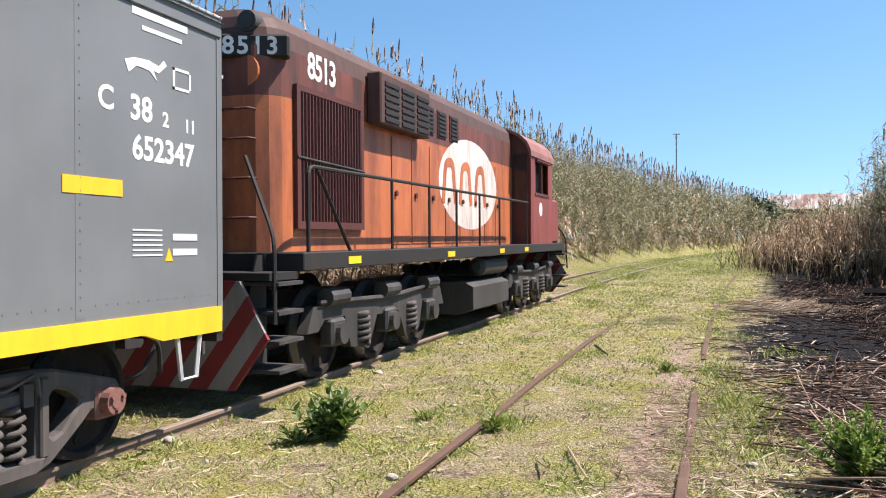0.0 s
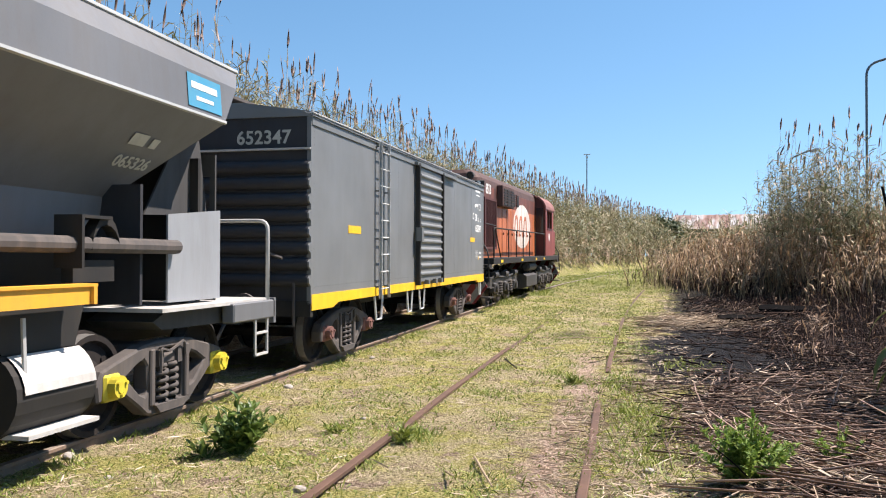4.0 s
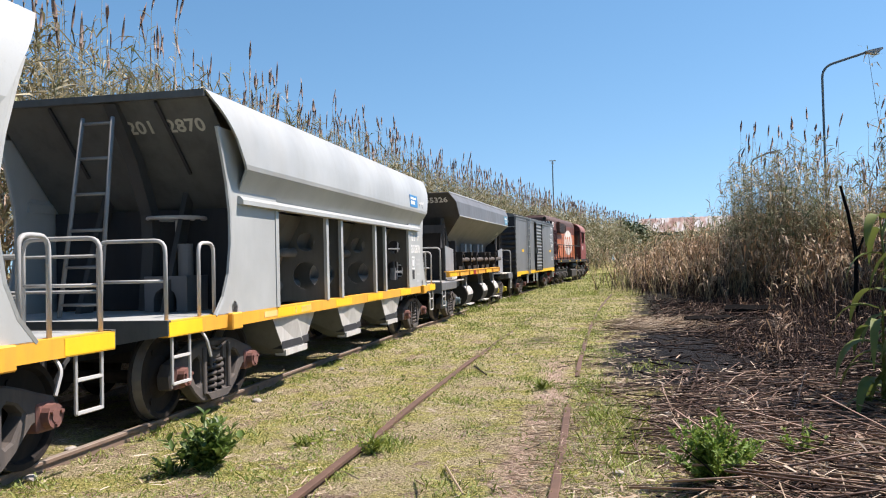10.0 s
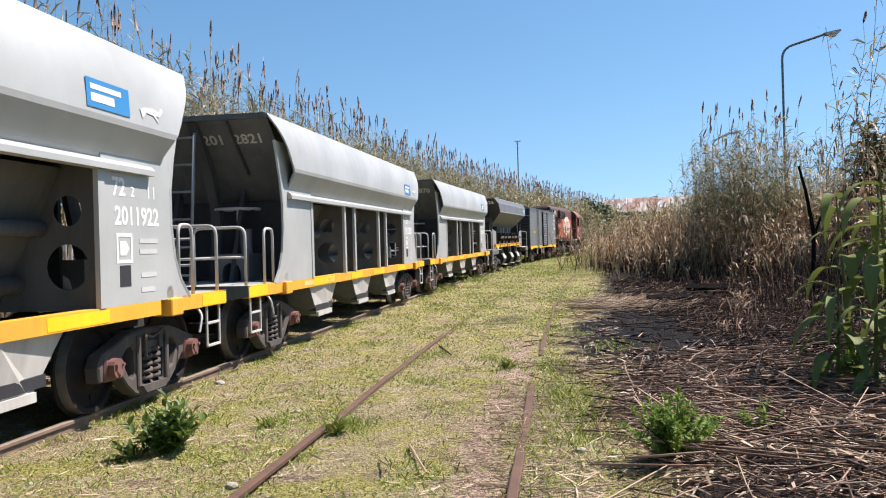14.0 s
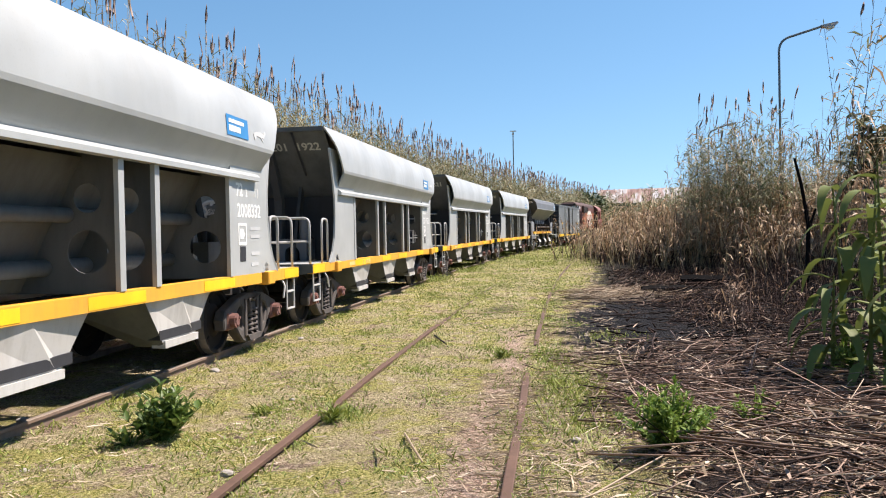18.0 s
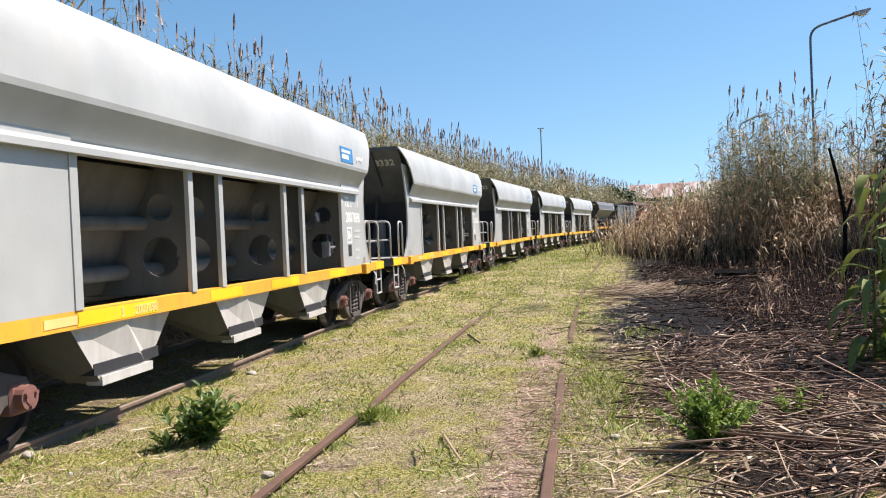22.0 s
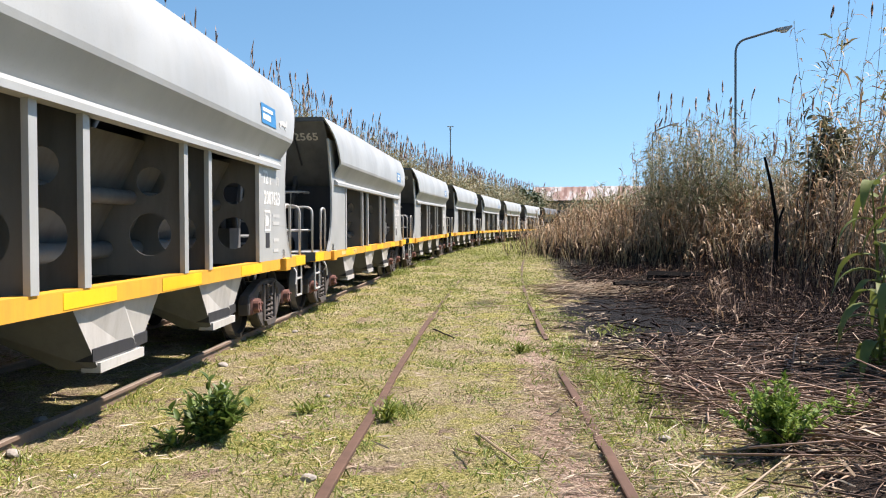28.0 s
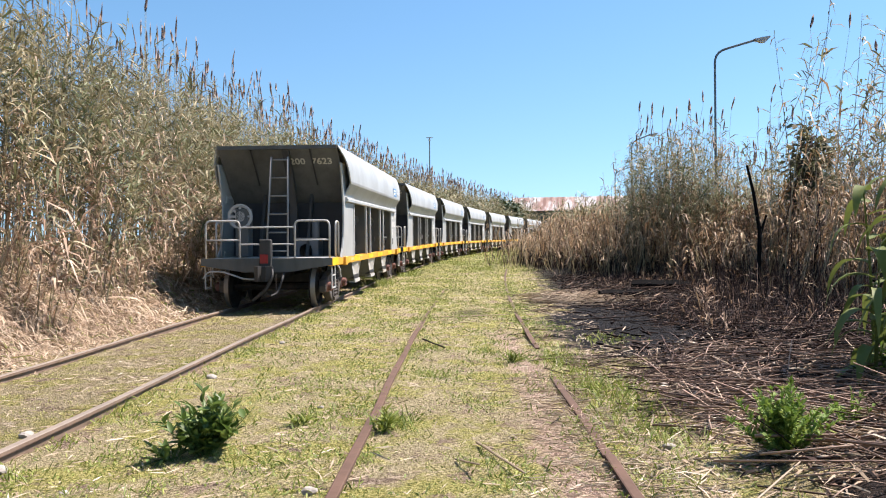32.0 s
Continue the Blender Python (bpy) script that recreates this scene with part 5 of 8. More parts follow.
def shed():
    root = tagged(new("shed"), "long shed with a rusty corrugated roof", "shed")
    root.matrix_basis = pose(13.4, 132, 1.6, 0, 0, -8)
    bm = bmesh.new()
    box(bm, -6.0, 26, 0, 12, 0, 6.0)
    part("wall", bm, SHED_WALL, root)
    bm = bmesh.new()
    ridge = 8.4
    for side in (0, 1):
        ya, yb = (-0.5, 6.0) if side == 0 else (12.5, 6.0)
        prev = None
        for i in range(66):
            x = -6.4 + i * 0.5
            dz = 0.06 * (i % 2)
            row = [bm.verts.new((x, ya, 5.9 + dz)), bm.verts.new((x, yb, ridge + dz))]
            if prev:
                bm.faces.new((prev[0], row[0], row[1], prev[1]))
            prev = row
    r = part("roof", bm, SHED_ROOF, root)
    so = r.modifiers.new("thick", "SOLIDIFY"); so.thickness = 0.08
    for x in (-6.0, 25.8):
        bm = bmesh.new()
        extrude(bm, [(0.0, 6.0), (12.0, 6.0), (6.0, 8.2)], x, x + 0.1, "x")
        part("gable", bm, SHED_WALL, root)
    for x in (-3, 2, 7, 12):
        bm = bmesh.new()
        box(bm, x, x + 2.2, -0.08, 0.02, 2.2, 4.2)
        part("window", bm, GLASS, root)


shed()


def tree(x, y, h, r, seed, label="dark green far tree above the reeds", group="far trees", n=2600, leaf=1.0, foliage=TREE_LEAF):
    rg = np.random.default_rng(seed)
    root = tagged(new("tree"), label, "tree", group)
    root.location = (x, y, float(ground_z(x, y)))
    bm = bmesh.new()
    tube(bm, [(0, 0, 0), (0.1, 0, h * 0.4), (0, 0.1, h * 0.8)], [0.3, 0.2, 0.06], 7)
    for k in range(7):
        a = k * 2.4
        tube(bm, [(0, 0, h * (0.25 + 0.07 * k)), (math.cos(a) * r * 0.7, math.sin(a) * r * 0.7, h * (0.4 + 0.07 * k))], [0.09, 0.03], 5)
    part("trunk", bm, TIMBER, root)
    b = Blades([foliage])
    c = rg.normal(0, 0.5, (26, 3)) * (r, r, h * 0.24) + (0, 0, h * 0.62)
    at = c[rg.integers(0, 26, n)] + rg.normal(0, 0.30 * r, (n, 3))
    at[:, 2] = np.maximum(at[:, 2], 0.6)
    b.leaves(at, dirs(n, 0.2, 0.6), rg.uniform(0.3, 0.7, n) * leaf, rg.uniform(0.15, 0.35, n) * leaf, rg.uniform(0, 0.5, n), 0)
    b.make("crown", "", "", "").parent = root
    return root


for _i, (_x, _y, _h, _r) in enumerate(((4.6, 118, 5.4, 1.7), (6.2, 120, 4.9, 1.6), (2.8, 124, 5.0, 1.6))):
    tree(_x, _y, _h, _r, 90 + _i)
tree(9.35, 26.2, 4.9, 0.62, 97, "small olive-green bush among scorched reeds", "", 1300, 0.5, SHRUB_LEAF)


# ---- rolling stock: every car stands on z = 0 at the rail head, its right side to +x, its front to +y ----
TRAIN = []  # (car, place along the train)
WHEELS = []  # (wheelset, its y, its radius)
W = 1.33


def plate(bm, loops, put, thickness):
    """A flat plate of any outline with openings of any outline."""
    for c in (0.0, thickness):
        edges = []
        for lp in loops:
            vs = [bm.verts.new(put(a, b, c)) for a, b in lp]
            edges += [bm.edges.new((vs[i], vs[(i + 1) % len(vs)])) for i in range(len(vs))]
        bmesh.ops.triangle_fill(bm, edges=edges, use_beauty=True)
    for lp in loops:
        for (a, b), (a2, b2) in zip(lp, lp[1:] + lp[:1]):
            bm.faces.new([bm.verts.new(put(*q)) for q in ((a, b, 0), (a2, b2, 0), (a2, b2, thickness), (a, b, thickness))])
    return bm


def car(name, s, label, category, group=""):
    e = tagged(new(name), label, category, group)
    TRAIN.append((e, s))
    return e


def spring(parent, x, y, z0, z1, r, name="spring"):
    bm = bmesh.new()
    turns, n = 5, 40
    tube(bm, [(x + r * math.cos(k / n * turns * math.tau), y + r * math.sin(k / n * turns * math.tau), z0 + (z1 - z0) * k / n) for k in range(n + 1)], r * 0.36, 5)
    return part(name, bm, GRIME, parent, smooth=True)


def wheelset(parent, y, r):
    bm = bmesh.new()
    for sx in (-1, 1):
        prof = [(-0.05, 0.07), (-0.05, r * 0.42), (0.0, r * 0.55), (0.0, r * 0.82), (-0.03, r * 0.88), (-0.06, r + 0.028), (-0.035, r + 0.028), (-0.03, r), (0.065, r - 0.006), (0.065, r * 0.87), (0.02, r * 0.82), (0.02, r * 0.5), (0.07, r * 0.3), (0.07, 0.02)]
        mats = [0, 0, 0, 0, 0, 0, 0, 1, 0, 0, 0, 0, 0]
        lathe(bm, [(sx * (GAUGE / 2 + a), b) for a, b in prof], (0, 0, 0), 28, mats)
        # cast lugs that show the wheel turning
        for k in range(3):
            a = k * math.tau / 3 + 0.4
            disc(bm, (sx * (GAUGE / 2 + 0.022) - (0.012 if sx < 0 else 0), math.cos(a) * r * 0.66, math.sin(a) * r * 0.66), 0.035, 0.012, "x", 8)
    disc(bm, (-0.98, 0, 0), 0.065, 1.96, "x", 12)
    ob = part("wheelset", bm, [WHEEL, TREAD], parent, smooth=False)
    ob.location = (0, y, r)
    WHEELS.append((ob, y, r))
    return ob


def soften(bm, size):
    """Weld a plate and round its sharp edges."""
    bmesh.ops.remove_doubles(bm, verts=bm.verts, dist=0.0005)
    bmesh.ops.recalc_face_normals(bm, faces=bm.faces)
    sharp = [q for q in bm.edges if len(q.link_faces) == 2 and q.calc_face_angle(0.0) > 0.8]
    bmesh.ops.bevel(bm, geom=sharp, offset=size, segments=1, affect="EDGES")
    return bm


def bogie(parent, y, cap, base=1.8, r=0.42):
    """A three-piece bogie: bolster, two cast side frames with their springs, axle caps, two wheelsets."""
    bm = bmesh.new()
    box(bm, -1.0, 1.0, y - 0.17, y + 0.17, 0.48, 0.68, 0.02)
    disc(bm, (0, y, 0.66), 0.26, 0.16, "z", 18)
    bolster = part("bogie", bm, GRIME, parent)
    h = base / 2
    half = [(h + 0.17, 0.30), (h + 0.19, 0.44), (h + 0.12, 0.55), (h - 0.06, 0.60), (0.56, 0.66), (0.40, 0.70), (0.20, 0.72)]
    low = [(0.26, 0.07), (0.36, 0.10), (0.50, 0.20), (h - 0.20, 0.31), (h - 0.13, 0.37), (h + 0.10, 0.37), (h + 0.11, 0.30)]
    outline = low + half + [(-p, q) for p, q in reversed(half)] + [(-p, q) for p, q in reversed(low)]
    window = [(-0.235, 0.17), (-0.25, 0.60), (-0.16, 0.645), (0.16, 0.645), (0.25, 0.60), (0.235, 0.17)]
    for sx in (-1, 1):
        bm = bmesh.new()
        eyes = [[(sg * p, q) for p, q in ((0.335, 0.30), (0.35, 0.52), (0.40, 0.575), (0.50, 0.545), (h - 0.22, 0.465), (h - 0.26, 0.42), (0.46, 0.29), (0.38, 0.26))] for sg in (-1, 1)]
        plate(bm, [outline, window] + eyes, lambda p, q, c: (sx * (0.96 + c), y + p, q), 0.15)
        soften(bm, 0.018)
        part("side_frame", bm, GRIME, bolster)
        # columns, spring pan and the end of the bolster in the window
        for p in (-0.29, 0.29):
            bm = bmesh.new()
            box(bm, sx * 0.95, sx * 1.135, y + p - 0.035, y + p + 0.035, 0.16, 0.66, 0.012)
            part("column", bm, GRIME, bolster)
        bm = bmesh.new()
        extrude(bm, [(y - 0.27, 0.165), (y - 0.20, 0.09), (y + 0.20, 0.09), (y + 0.27, 0.165)], sx * 0.95, sx * 1.15, "x")
        part("spring_pan", bm, GRIME, bolster)
        bm = bmesh.new()
        box(bm, sx * 0.99, sx * 1.10, y - 0.20, y + 0.20, 0.50, 0.60, 0.02)
        box(bm, sx * 1.10, sx * 1.13, y - 0.20, y - 0.12, 0.50, 0.64)
        box(bm, sx * 1.10, sx * 1.13, y + 0.12, y + 0.20, 0.50, 0.64)
        part("bolster_end", bm, GRIME, bolster)
        for dx, dy in ((1.07, -0.085), (1.07, 0.085), (0.93, 0.0)):
            spring(bolster, sx * dx, y + dy, 0.16, 0.50, 0.062)
        for p in (-h, h):
            bm = bmesh.new()
            box(bm, sx * 0.99, sx * 1.135, y + p - 0.11, y + p + 0.11, r - 0.12, r + 0.10, 0.02)
            disc(bm, (sx * 1.13, y + p, r), 0.092, sx * 0.075, "x", 16)
            disc(bm, (sx * 1.20, y + p, r), 0.05, sx * 0.012, "x", 16)
            for k in range(3):
                disc(bm, (sx * 1.20, y + p + 0.062 * math.cos(k * 2.09 + 0.5), r + 0.062 * math.sin(k * 2.09 + 0.5)), 0.018, sx * 0.028, "x", 6)
            part("axle_cap", bm, cap, bolster)
        bm = bmesh.new()
        tube(bm, rounded([(sx * 1.15, y - 0.20, 0.44), (sx * 1.15, y - 0.20, 0.66), (sx * 1.15, y - 0.05, 0.62), (sx * 1.15, y + 0.20, 0.70), (sx * 1.15, y + 0.22, 0.56)], 0.04), 0.014, 5)
        part("brake_lever", bm, GRIME, bolster)
    for p in (-h, h):
        wheelset(bolster, y + p, r)
        # brake shoes against the inner side of each wheel
        for sx in (-1, 1):
            bm = bmesh.new()
            inner = -1 if p > 0 else 1
            extrude(bm, [(y + p + inner * (r + 0.035), r - 0.16), (y + p + inner * (r + 0.02), r + 0.0), (y + p + inner * (r + 0.01), r + 0.14), (y + p + inner * (r + 0.09), r + 0.12), (y + p + inner * (r + 0.10), r - 0.14)], sx * (GAUGE / 2 - 0.04), sx * (GAUGE / 2 + 0.05), "x")
            part("brake_shoe", bm, SOOTY_STEEL, bolster)
    return bolster


def coupler(parent, y, s, z=0.72):
    bm = bmesh.new()
    box(bm, -0.08, 0.08, min(y - s * 0.6, y), max(y - s * 0.6, y), z - 0.07, z + 0.07)
    extrude(bm, [(-0.13, y), (0.12, y), (0.17, y + s * 0.16), (0.06, y + s * 0.2), (0.03, y + s * 0.1), (-0.05, y + s * 0.12), (-0.08, y + s * 0.26), (-0.16, y + s * 0.24)], z - 0.15, z + 0.15, "z")
    ob = part("coupler", bm, SOOTY_STEEL, parent)
    bm = bmesh.new()
    tube(bm, rounded([(0.35, y - s * 0.1, z + 0.02), (0.38, y + s * 0.12, z - 0.08), (0.30, y + s * 0.25, z - 0.38), (0.2, y + s * 0.35, z - 0.42)], 0.15), 0.022, 6)
    part("brake_hose", bm, HOSE, parent)
    return ob


def hoop(parent, a, b, h, r=0.02, mid=None, name="handrail", material=None):
    """An upright hoop of pipe from foot a to foot b, h high, with an optional middle bar."""
    a, b = Vector(a), Vector(b)
    up = Vector((0, 0, h))
    bm = bmesh.new()
    tube(bm, rounded([a, a + up, b + up, b], 0.11), r, 7)
    for m in mid or ():
        tube(bm, [a + up * m, b + up * m], r * 0.8, 6)
    return part(name, bm, material or RAIL_GREY, parent, smooth=True)


def ladder(parent, foot_l, foot_r, head_l, head_r, rungs, r=0.017, material=None, name="ladder", skip=0.06):
    fl, fr, hl, hr = (Vector(p) for p in (foot_l, foot_r, head_l, head_r))
    bm = bmesh.new()
    tube(bm, [fl, hl], r * 1.35, 6); tube(bm, [fr, hr], r * 1.35, 6)
    for k in range(rungs):
        t = skip + (0.97 - skip) * k / max(rungs - 1, 1)
        tube(bm, [fl.lerp(hl, t), fr.lerp(hr, t)], r, 6)
    return part(name, bm, material or RAIL_GREY, parent, smooth=True)


def step(parent, x, y, top, drop, w=0.34, material=None):
    bm = bmesh.new()
    for a in (-w / 2, w / 2):
        tube(bm, [(x, y + a, top), (x, y + a, top - drop)], 0.016, 5)
    for k in (0.45, 1.0):
        tube(bm, [(x, y - w / 2, top - drop * k), (x, y + w / 2, top - drop * k)], 0.018, 5)
    return part("step", bm, material or RAIL_GREY, parent)


SHEET_EDGE = [(-5.25, 1.0), (-5.06, 1.18), (-4.93, 1.42), (-4.86, 1.75), (-4.86, 2.1), (-4.93, 2.42), (-5.06, 2.8), (-5.14, 3.0)]


def hopper_wagon(s, label):
    e = car("hopper_wagon", s, label, "wagon", "grey hopper wagons of the train")
    for sx in (-1, 1):
        X = lambda c: sx * (W - 0.02 + c)
        put = lambda a, b, c: (sx * (W - 0.024 + c), a, b)
        for sy in (-1, 1):
            bm = bmesh.new()
            lp = [(sy * -a, b) for a, b in SHEET_EDGE]
            plate(bm, [[(sy * 3.57, 1.0)] + lp + [(sy * 3.57, 3.0)]], put, 0.024)
            part("side_panel", bm, LIGHT_GREY, e)
            bm = bmesh.new()
            tube(bm, [(sx * (W - 0.012), sy * -a, b) for a, b in SHEET_EDGE], 0.024, 5)
            part("edge_bar", bm, LIGHT_GREY, e)
        for a in (-3.57, -1.66, -0.97, 0.97, 1.66, 3.55):
            bm = bmesh.new()
            box(bm, sx * (W - 0.035), sx * (W + 0.012), a - 0.05, a + 0.05, 1.0, 2.21)
            part("post", bm, LIGHT_GREY, e)
        bm = bmesh.new()
        extrude(bm, [(sx * (W - 0.05), 2.2), (sx * (W + 0.07), 2.2), (sx * (W + 0.07), 2.25), (sx * (W + 0.03), 2.29), (sx * (W - 0.05), 2.31)], -4.68, 4.42)
        part("top_chord", bm, LIGHT_GREY, e)
        # the overhanging upper wall, longer at the top than at the foot
        bm = bmesh.new()
        prof = [(W - 0.03, 2.30, 4.62), (W + 0.14, 2.58, 4.72), (W + 0.15, 2.63, 4.76), (W + 0.144, 2.76, 4.85), (W + 0.133, 2.89, 4.93), (W + 0.115, 3.00, 5.02), (W + 0.086, 3.10, 5.10), (W + 0.048, 3.195, 5.18), (W + 0.003, 3.28, 5.255), (W - 0.04, 3.36, 5.32)]
        outer = [[bm.verts.new((sx * x, sy * y, z)) for sy in (-1, 1)] for x, z, y in prof]
        inner = [[bm.verts.new((sx * (x - 0.03), sy * (y - 0.01), z)) for sy in (-1, 1)] for x, z, y in prof]
        for A in (outer, inner):
            for k, (p, q) in enumerate(zip(A, A[1:])):
                bm.faces.new((p[0], p[1], q[1], q[0])).smooth = A is outer and k >= 2
        for k in (0, 1):
            for i in range(len(prof) - 1):
                bm.faces.new((outer[i][k], outer[i + 1][k], inner[i + 1][k], inner[i][k]))
        for i in (0, len(prof) - 1):
            bm.faces.new((outer[i][0], outer[i][1], inner[i][1], inner[i][0]))
        for edge in bm.edges:
            if len(edge.link_faces) == 2 and edge.link_faces[0].smooth != edge.link_faces[1].smooth:
                edge.smooth = False
        part("upper_wall", bm, LIGHT_GREY, e)
        bm = bmesh.new()
        box(bm, sx * (W - 0.13), sx * W, -4.6, 4.6, 0.86, 1.0)
        sill = part("side_sill", bm, ORANGE_SILL, e, "orange-yellow side sill")
        for a, L in ((-3.0, 1.2), (-0.9, 0.8), (0.9, 1.0), (3.2, 0.9)):
            bm = bmesh.new()
            box(bm, sx * (W + 0.001), sx * (W + 0.004), a - L / 2, a + L / 2, 0.875, 0.985)
            part("reflector", bm, REFLECT, sill)
        for sy in (-1, 1):
            bm = bmesh.new()
            box(bm, sx * (W - 0.15), sx * (W + 0.06), sy * 4.72, sy * 4.97, 0.83, 1.01, 0.012)
            pad = part("jacking_pad", bm, ORANGE_SILL, e, "orange-yellow jacking pad")
            bm = bmesh.new()
            disc(bm, (sx * (W - 0.05), sy * 4.80, 1.06), 0.075, sx * 0.05, "x", 12)
            part("lug", bm, LIGHT_GREY, pad)
            bm = bmesh.new()
            box(bm, sx * (W - 0.10), sx * W, min(sy * 4.95, sy * 6.22), max(sy * 4.95, sy * 6.22), 0.86, 1.01)
            part("end_sill", bm, ORANGE_SILL, e, "orange-yellow end sill")
            bm = bmesh.new()
            box(bm, sx * (W + 0.001), sx * (W + 0.004), min(sy * 5.56, sy * 6.21), max(sy * 5.56, sy * 6.21), 0.87, 1.0)
            part("reflector", bm, REFLECT, e)
            hoop(e, (sx * (W - 0.07), sy * 5.15, 1.0), (sx * (W - 0.07), sy * 5.48, 1.0), 0.76)
            hoop(e, (sx * 0.56, sy * 6.13, 1.0), (sx * (W - 0.07), sy * 6.13, 1.0), 0.77, mid=(0.5,))
            step(e, sx * (W - 0.04), sy * 5.92, 0.87, 0.46)
            bm = bmesh.new()
            tube(bm, rounded([(sx * (W - 0.04), sy * 5.5, 0.86), (sx * (W + 0.02), sy * 5.5, 0.78), (sx * (W + 0.02), sy * 5.42, 0.60)], 0.05), 0.016, 5)
            part("hook", bm, RAIL_GREY, e)
        # Shade inside the bays is put into the grey of slopes, pipes, plates.
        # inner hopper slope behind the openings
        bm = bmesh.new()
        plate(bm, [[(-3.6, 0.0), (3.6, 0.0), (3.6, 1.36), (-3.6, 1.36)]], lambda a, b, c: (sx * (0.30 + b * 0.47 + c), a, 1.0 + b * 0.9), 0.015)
        part("inner_slope", bm, SHADE_GREY, e)
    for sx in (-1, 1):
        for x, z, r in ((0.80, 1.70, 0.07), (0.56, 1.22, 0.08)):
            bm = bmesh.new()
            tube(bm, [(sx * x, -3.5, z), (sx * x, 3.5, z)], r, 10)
            part("inner_pipe", bm, SHADE_GREY, e, smooth=True)
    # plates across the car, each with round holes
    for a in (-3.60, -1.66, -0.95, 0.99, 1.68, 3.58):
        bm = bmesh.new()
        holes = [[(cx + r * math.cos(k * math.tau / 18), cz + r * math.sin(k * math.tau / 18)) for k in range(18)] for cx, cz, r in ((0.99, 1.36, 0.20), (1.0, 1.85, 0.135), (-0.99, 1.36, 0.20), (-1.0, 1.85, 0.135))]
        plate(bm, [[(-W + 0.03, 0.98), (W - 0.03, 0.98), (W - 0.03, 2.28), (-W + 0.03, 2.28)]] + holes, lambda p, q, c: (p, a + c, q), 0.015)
        part("bulkhead", bm, SHADE_GREY, e)
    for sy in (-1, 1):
        # End sheet and top rim: shade of the end put into their grey.
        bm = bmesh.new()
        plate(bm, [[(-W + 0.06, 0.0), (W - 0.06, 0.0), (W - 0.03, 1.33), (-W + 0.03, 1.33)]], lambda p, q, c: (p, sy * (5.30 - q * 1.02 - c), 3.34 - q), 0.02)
        slope = part("end_slope", bm, SHADE_GREY, e, "grey end sheet, shade put into its paint")
        for px in (-0.58, 0.705):
            bm = bmesh.new()
            tube(bm, [(px * 0.98, sy * (5.25 + 0.02), 3.27), (px, sy * 4.55, 2.58)], 0.022, 4)
            part("rib", bm, DARK_END, slope)
        bm = bmesh.new()
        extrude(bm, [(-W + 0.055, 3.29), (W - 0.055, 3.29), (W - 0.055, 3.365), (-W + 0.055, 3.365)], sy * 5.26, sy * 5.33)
        part("top_rim", bm, SHADE_GREY, e)
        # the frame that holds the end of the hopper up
        # Struts carry the shade under the overhang in their paint.
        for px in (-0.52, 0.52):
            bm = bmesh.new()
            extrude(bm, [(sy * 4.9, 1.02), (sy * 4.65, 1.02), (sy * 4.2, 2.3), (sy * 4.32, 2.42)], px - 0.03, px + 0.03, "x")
            part("strut", bm, SHADE_DARK, e)
        # Near-black plate, wider at the rear, stands in for shade behind it.
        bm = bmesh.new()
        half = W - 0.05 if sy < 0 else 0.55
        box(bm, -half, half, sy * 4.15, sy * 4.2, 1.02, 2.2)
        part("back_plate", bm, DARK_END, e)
        bm = bmesh.new()
        box(bm, -W + 0.1, W - 0.1, min(sy * 4.3, sy * 6.14), max(sy * 4.3, sy * 6.20), 0.985, 1.015)
        part("deck", bm, LIGHT_GREY, e)
        bm = bmesh.new()
        extrude(bm, [(-W, 1.02), (W, 1.02), (W, 0.88), (0.45, 0.74), (-0.45, 0.74), (-W, 0.88)], sy * 6.17, sy * 6.23)
        part("end_beam", bm, SHADE_GREY, e)
        coupler(e, sy * 6.3, sy)
        bogie(e, sy * 4.82, CAP_RUST, 1.62)
        bm = bmesh.new()
        arch = [(0.33, 1.02)] + [(0.47 + 0.14 * math.cos(t), 1.16 + 0.13 * math.sin(t)) for t in (3.14, 2.5, 1.9, 1.25, 0.65, 0.0)] + [(0.61, 1.02)]
        extrude(bm, [(0.22, 1.02)] + arch + [(0.74, 1.02), (0.74, 1.42), (0.22, 1.42)], min(sy * 4.25, sy * 4.75), max(sy * 4.25, sy * 4.75))
        stand = part("brake_stand", bm, BALLAST_GREY, e)
        bm = bmesh.new()
        disc(bm, (0.66, sy * 4.62, 1.36), 0.085, 0.42, "z", 16)
        part("brake_cylinder", bm, BALLAST_GREY, stand, smooth=False)
    bm = bmesh.new()
    box(bm, -0.28, 0.28, -6.1, 6.1, 0.62, 0.86)
    part("centre_sill", bm, DARK_END, e)
    bm = bmesh.new()
    box(bm, -W + 0.06, W - 0.06, -5.26, 5.26, 3.31, 3.335)
    part("roof", bm, SHADE_GREY, e)
    for c in (-2.80, -0.25, 2.30):
        bm = bmesh.new()
        for sx in (-1, 1):
            t = [(sx * 0.30, c - 0.95, 0.87), (sx * 1.27, c - 0.82, 0.87), (sx * 1.31, c - 0.10, 0.87), (sx * 1.24, c + 0.82, 0.87), (sx * 0.30, c + 0.95, 0.87)]
            u = [(sx * 0.95, c - 0.38, 0.37), (sx * 1.27, c - 0.42, 0.37), (sx * 1.25, c + 0.34, 0.37), (sx * 1.20, c + 0.46, 0.42), (sx * 0.95, c + 0.38, 0.37)]
            tv, uv = [bm.verts.new(p) for p in t], [bm.verts.new(p) for p in u]
            # All but the outer faces take the darker grey: shade put into colour.
            for i in range(5):
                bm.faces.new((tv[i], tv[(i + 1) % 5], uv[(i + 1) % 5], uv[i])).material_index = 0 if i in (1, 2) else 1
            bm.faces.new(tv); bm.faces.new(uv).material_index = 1
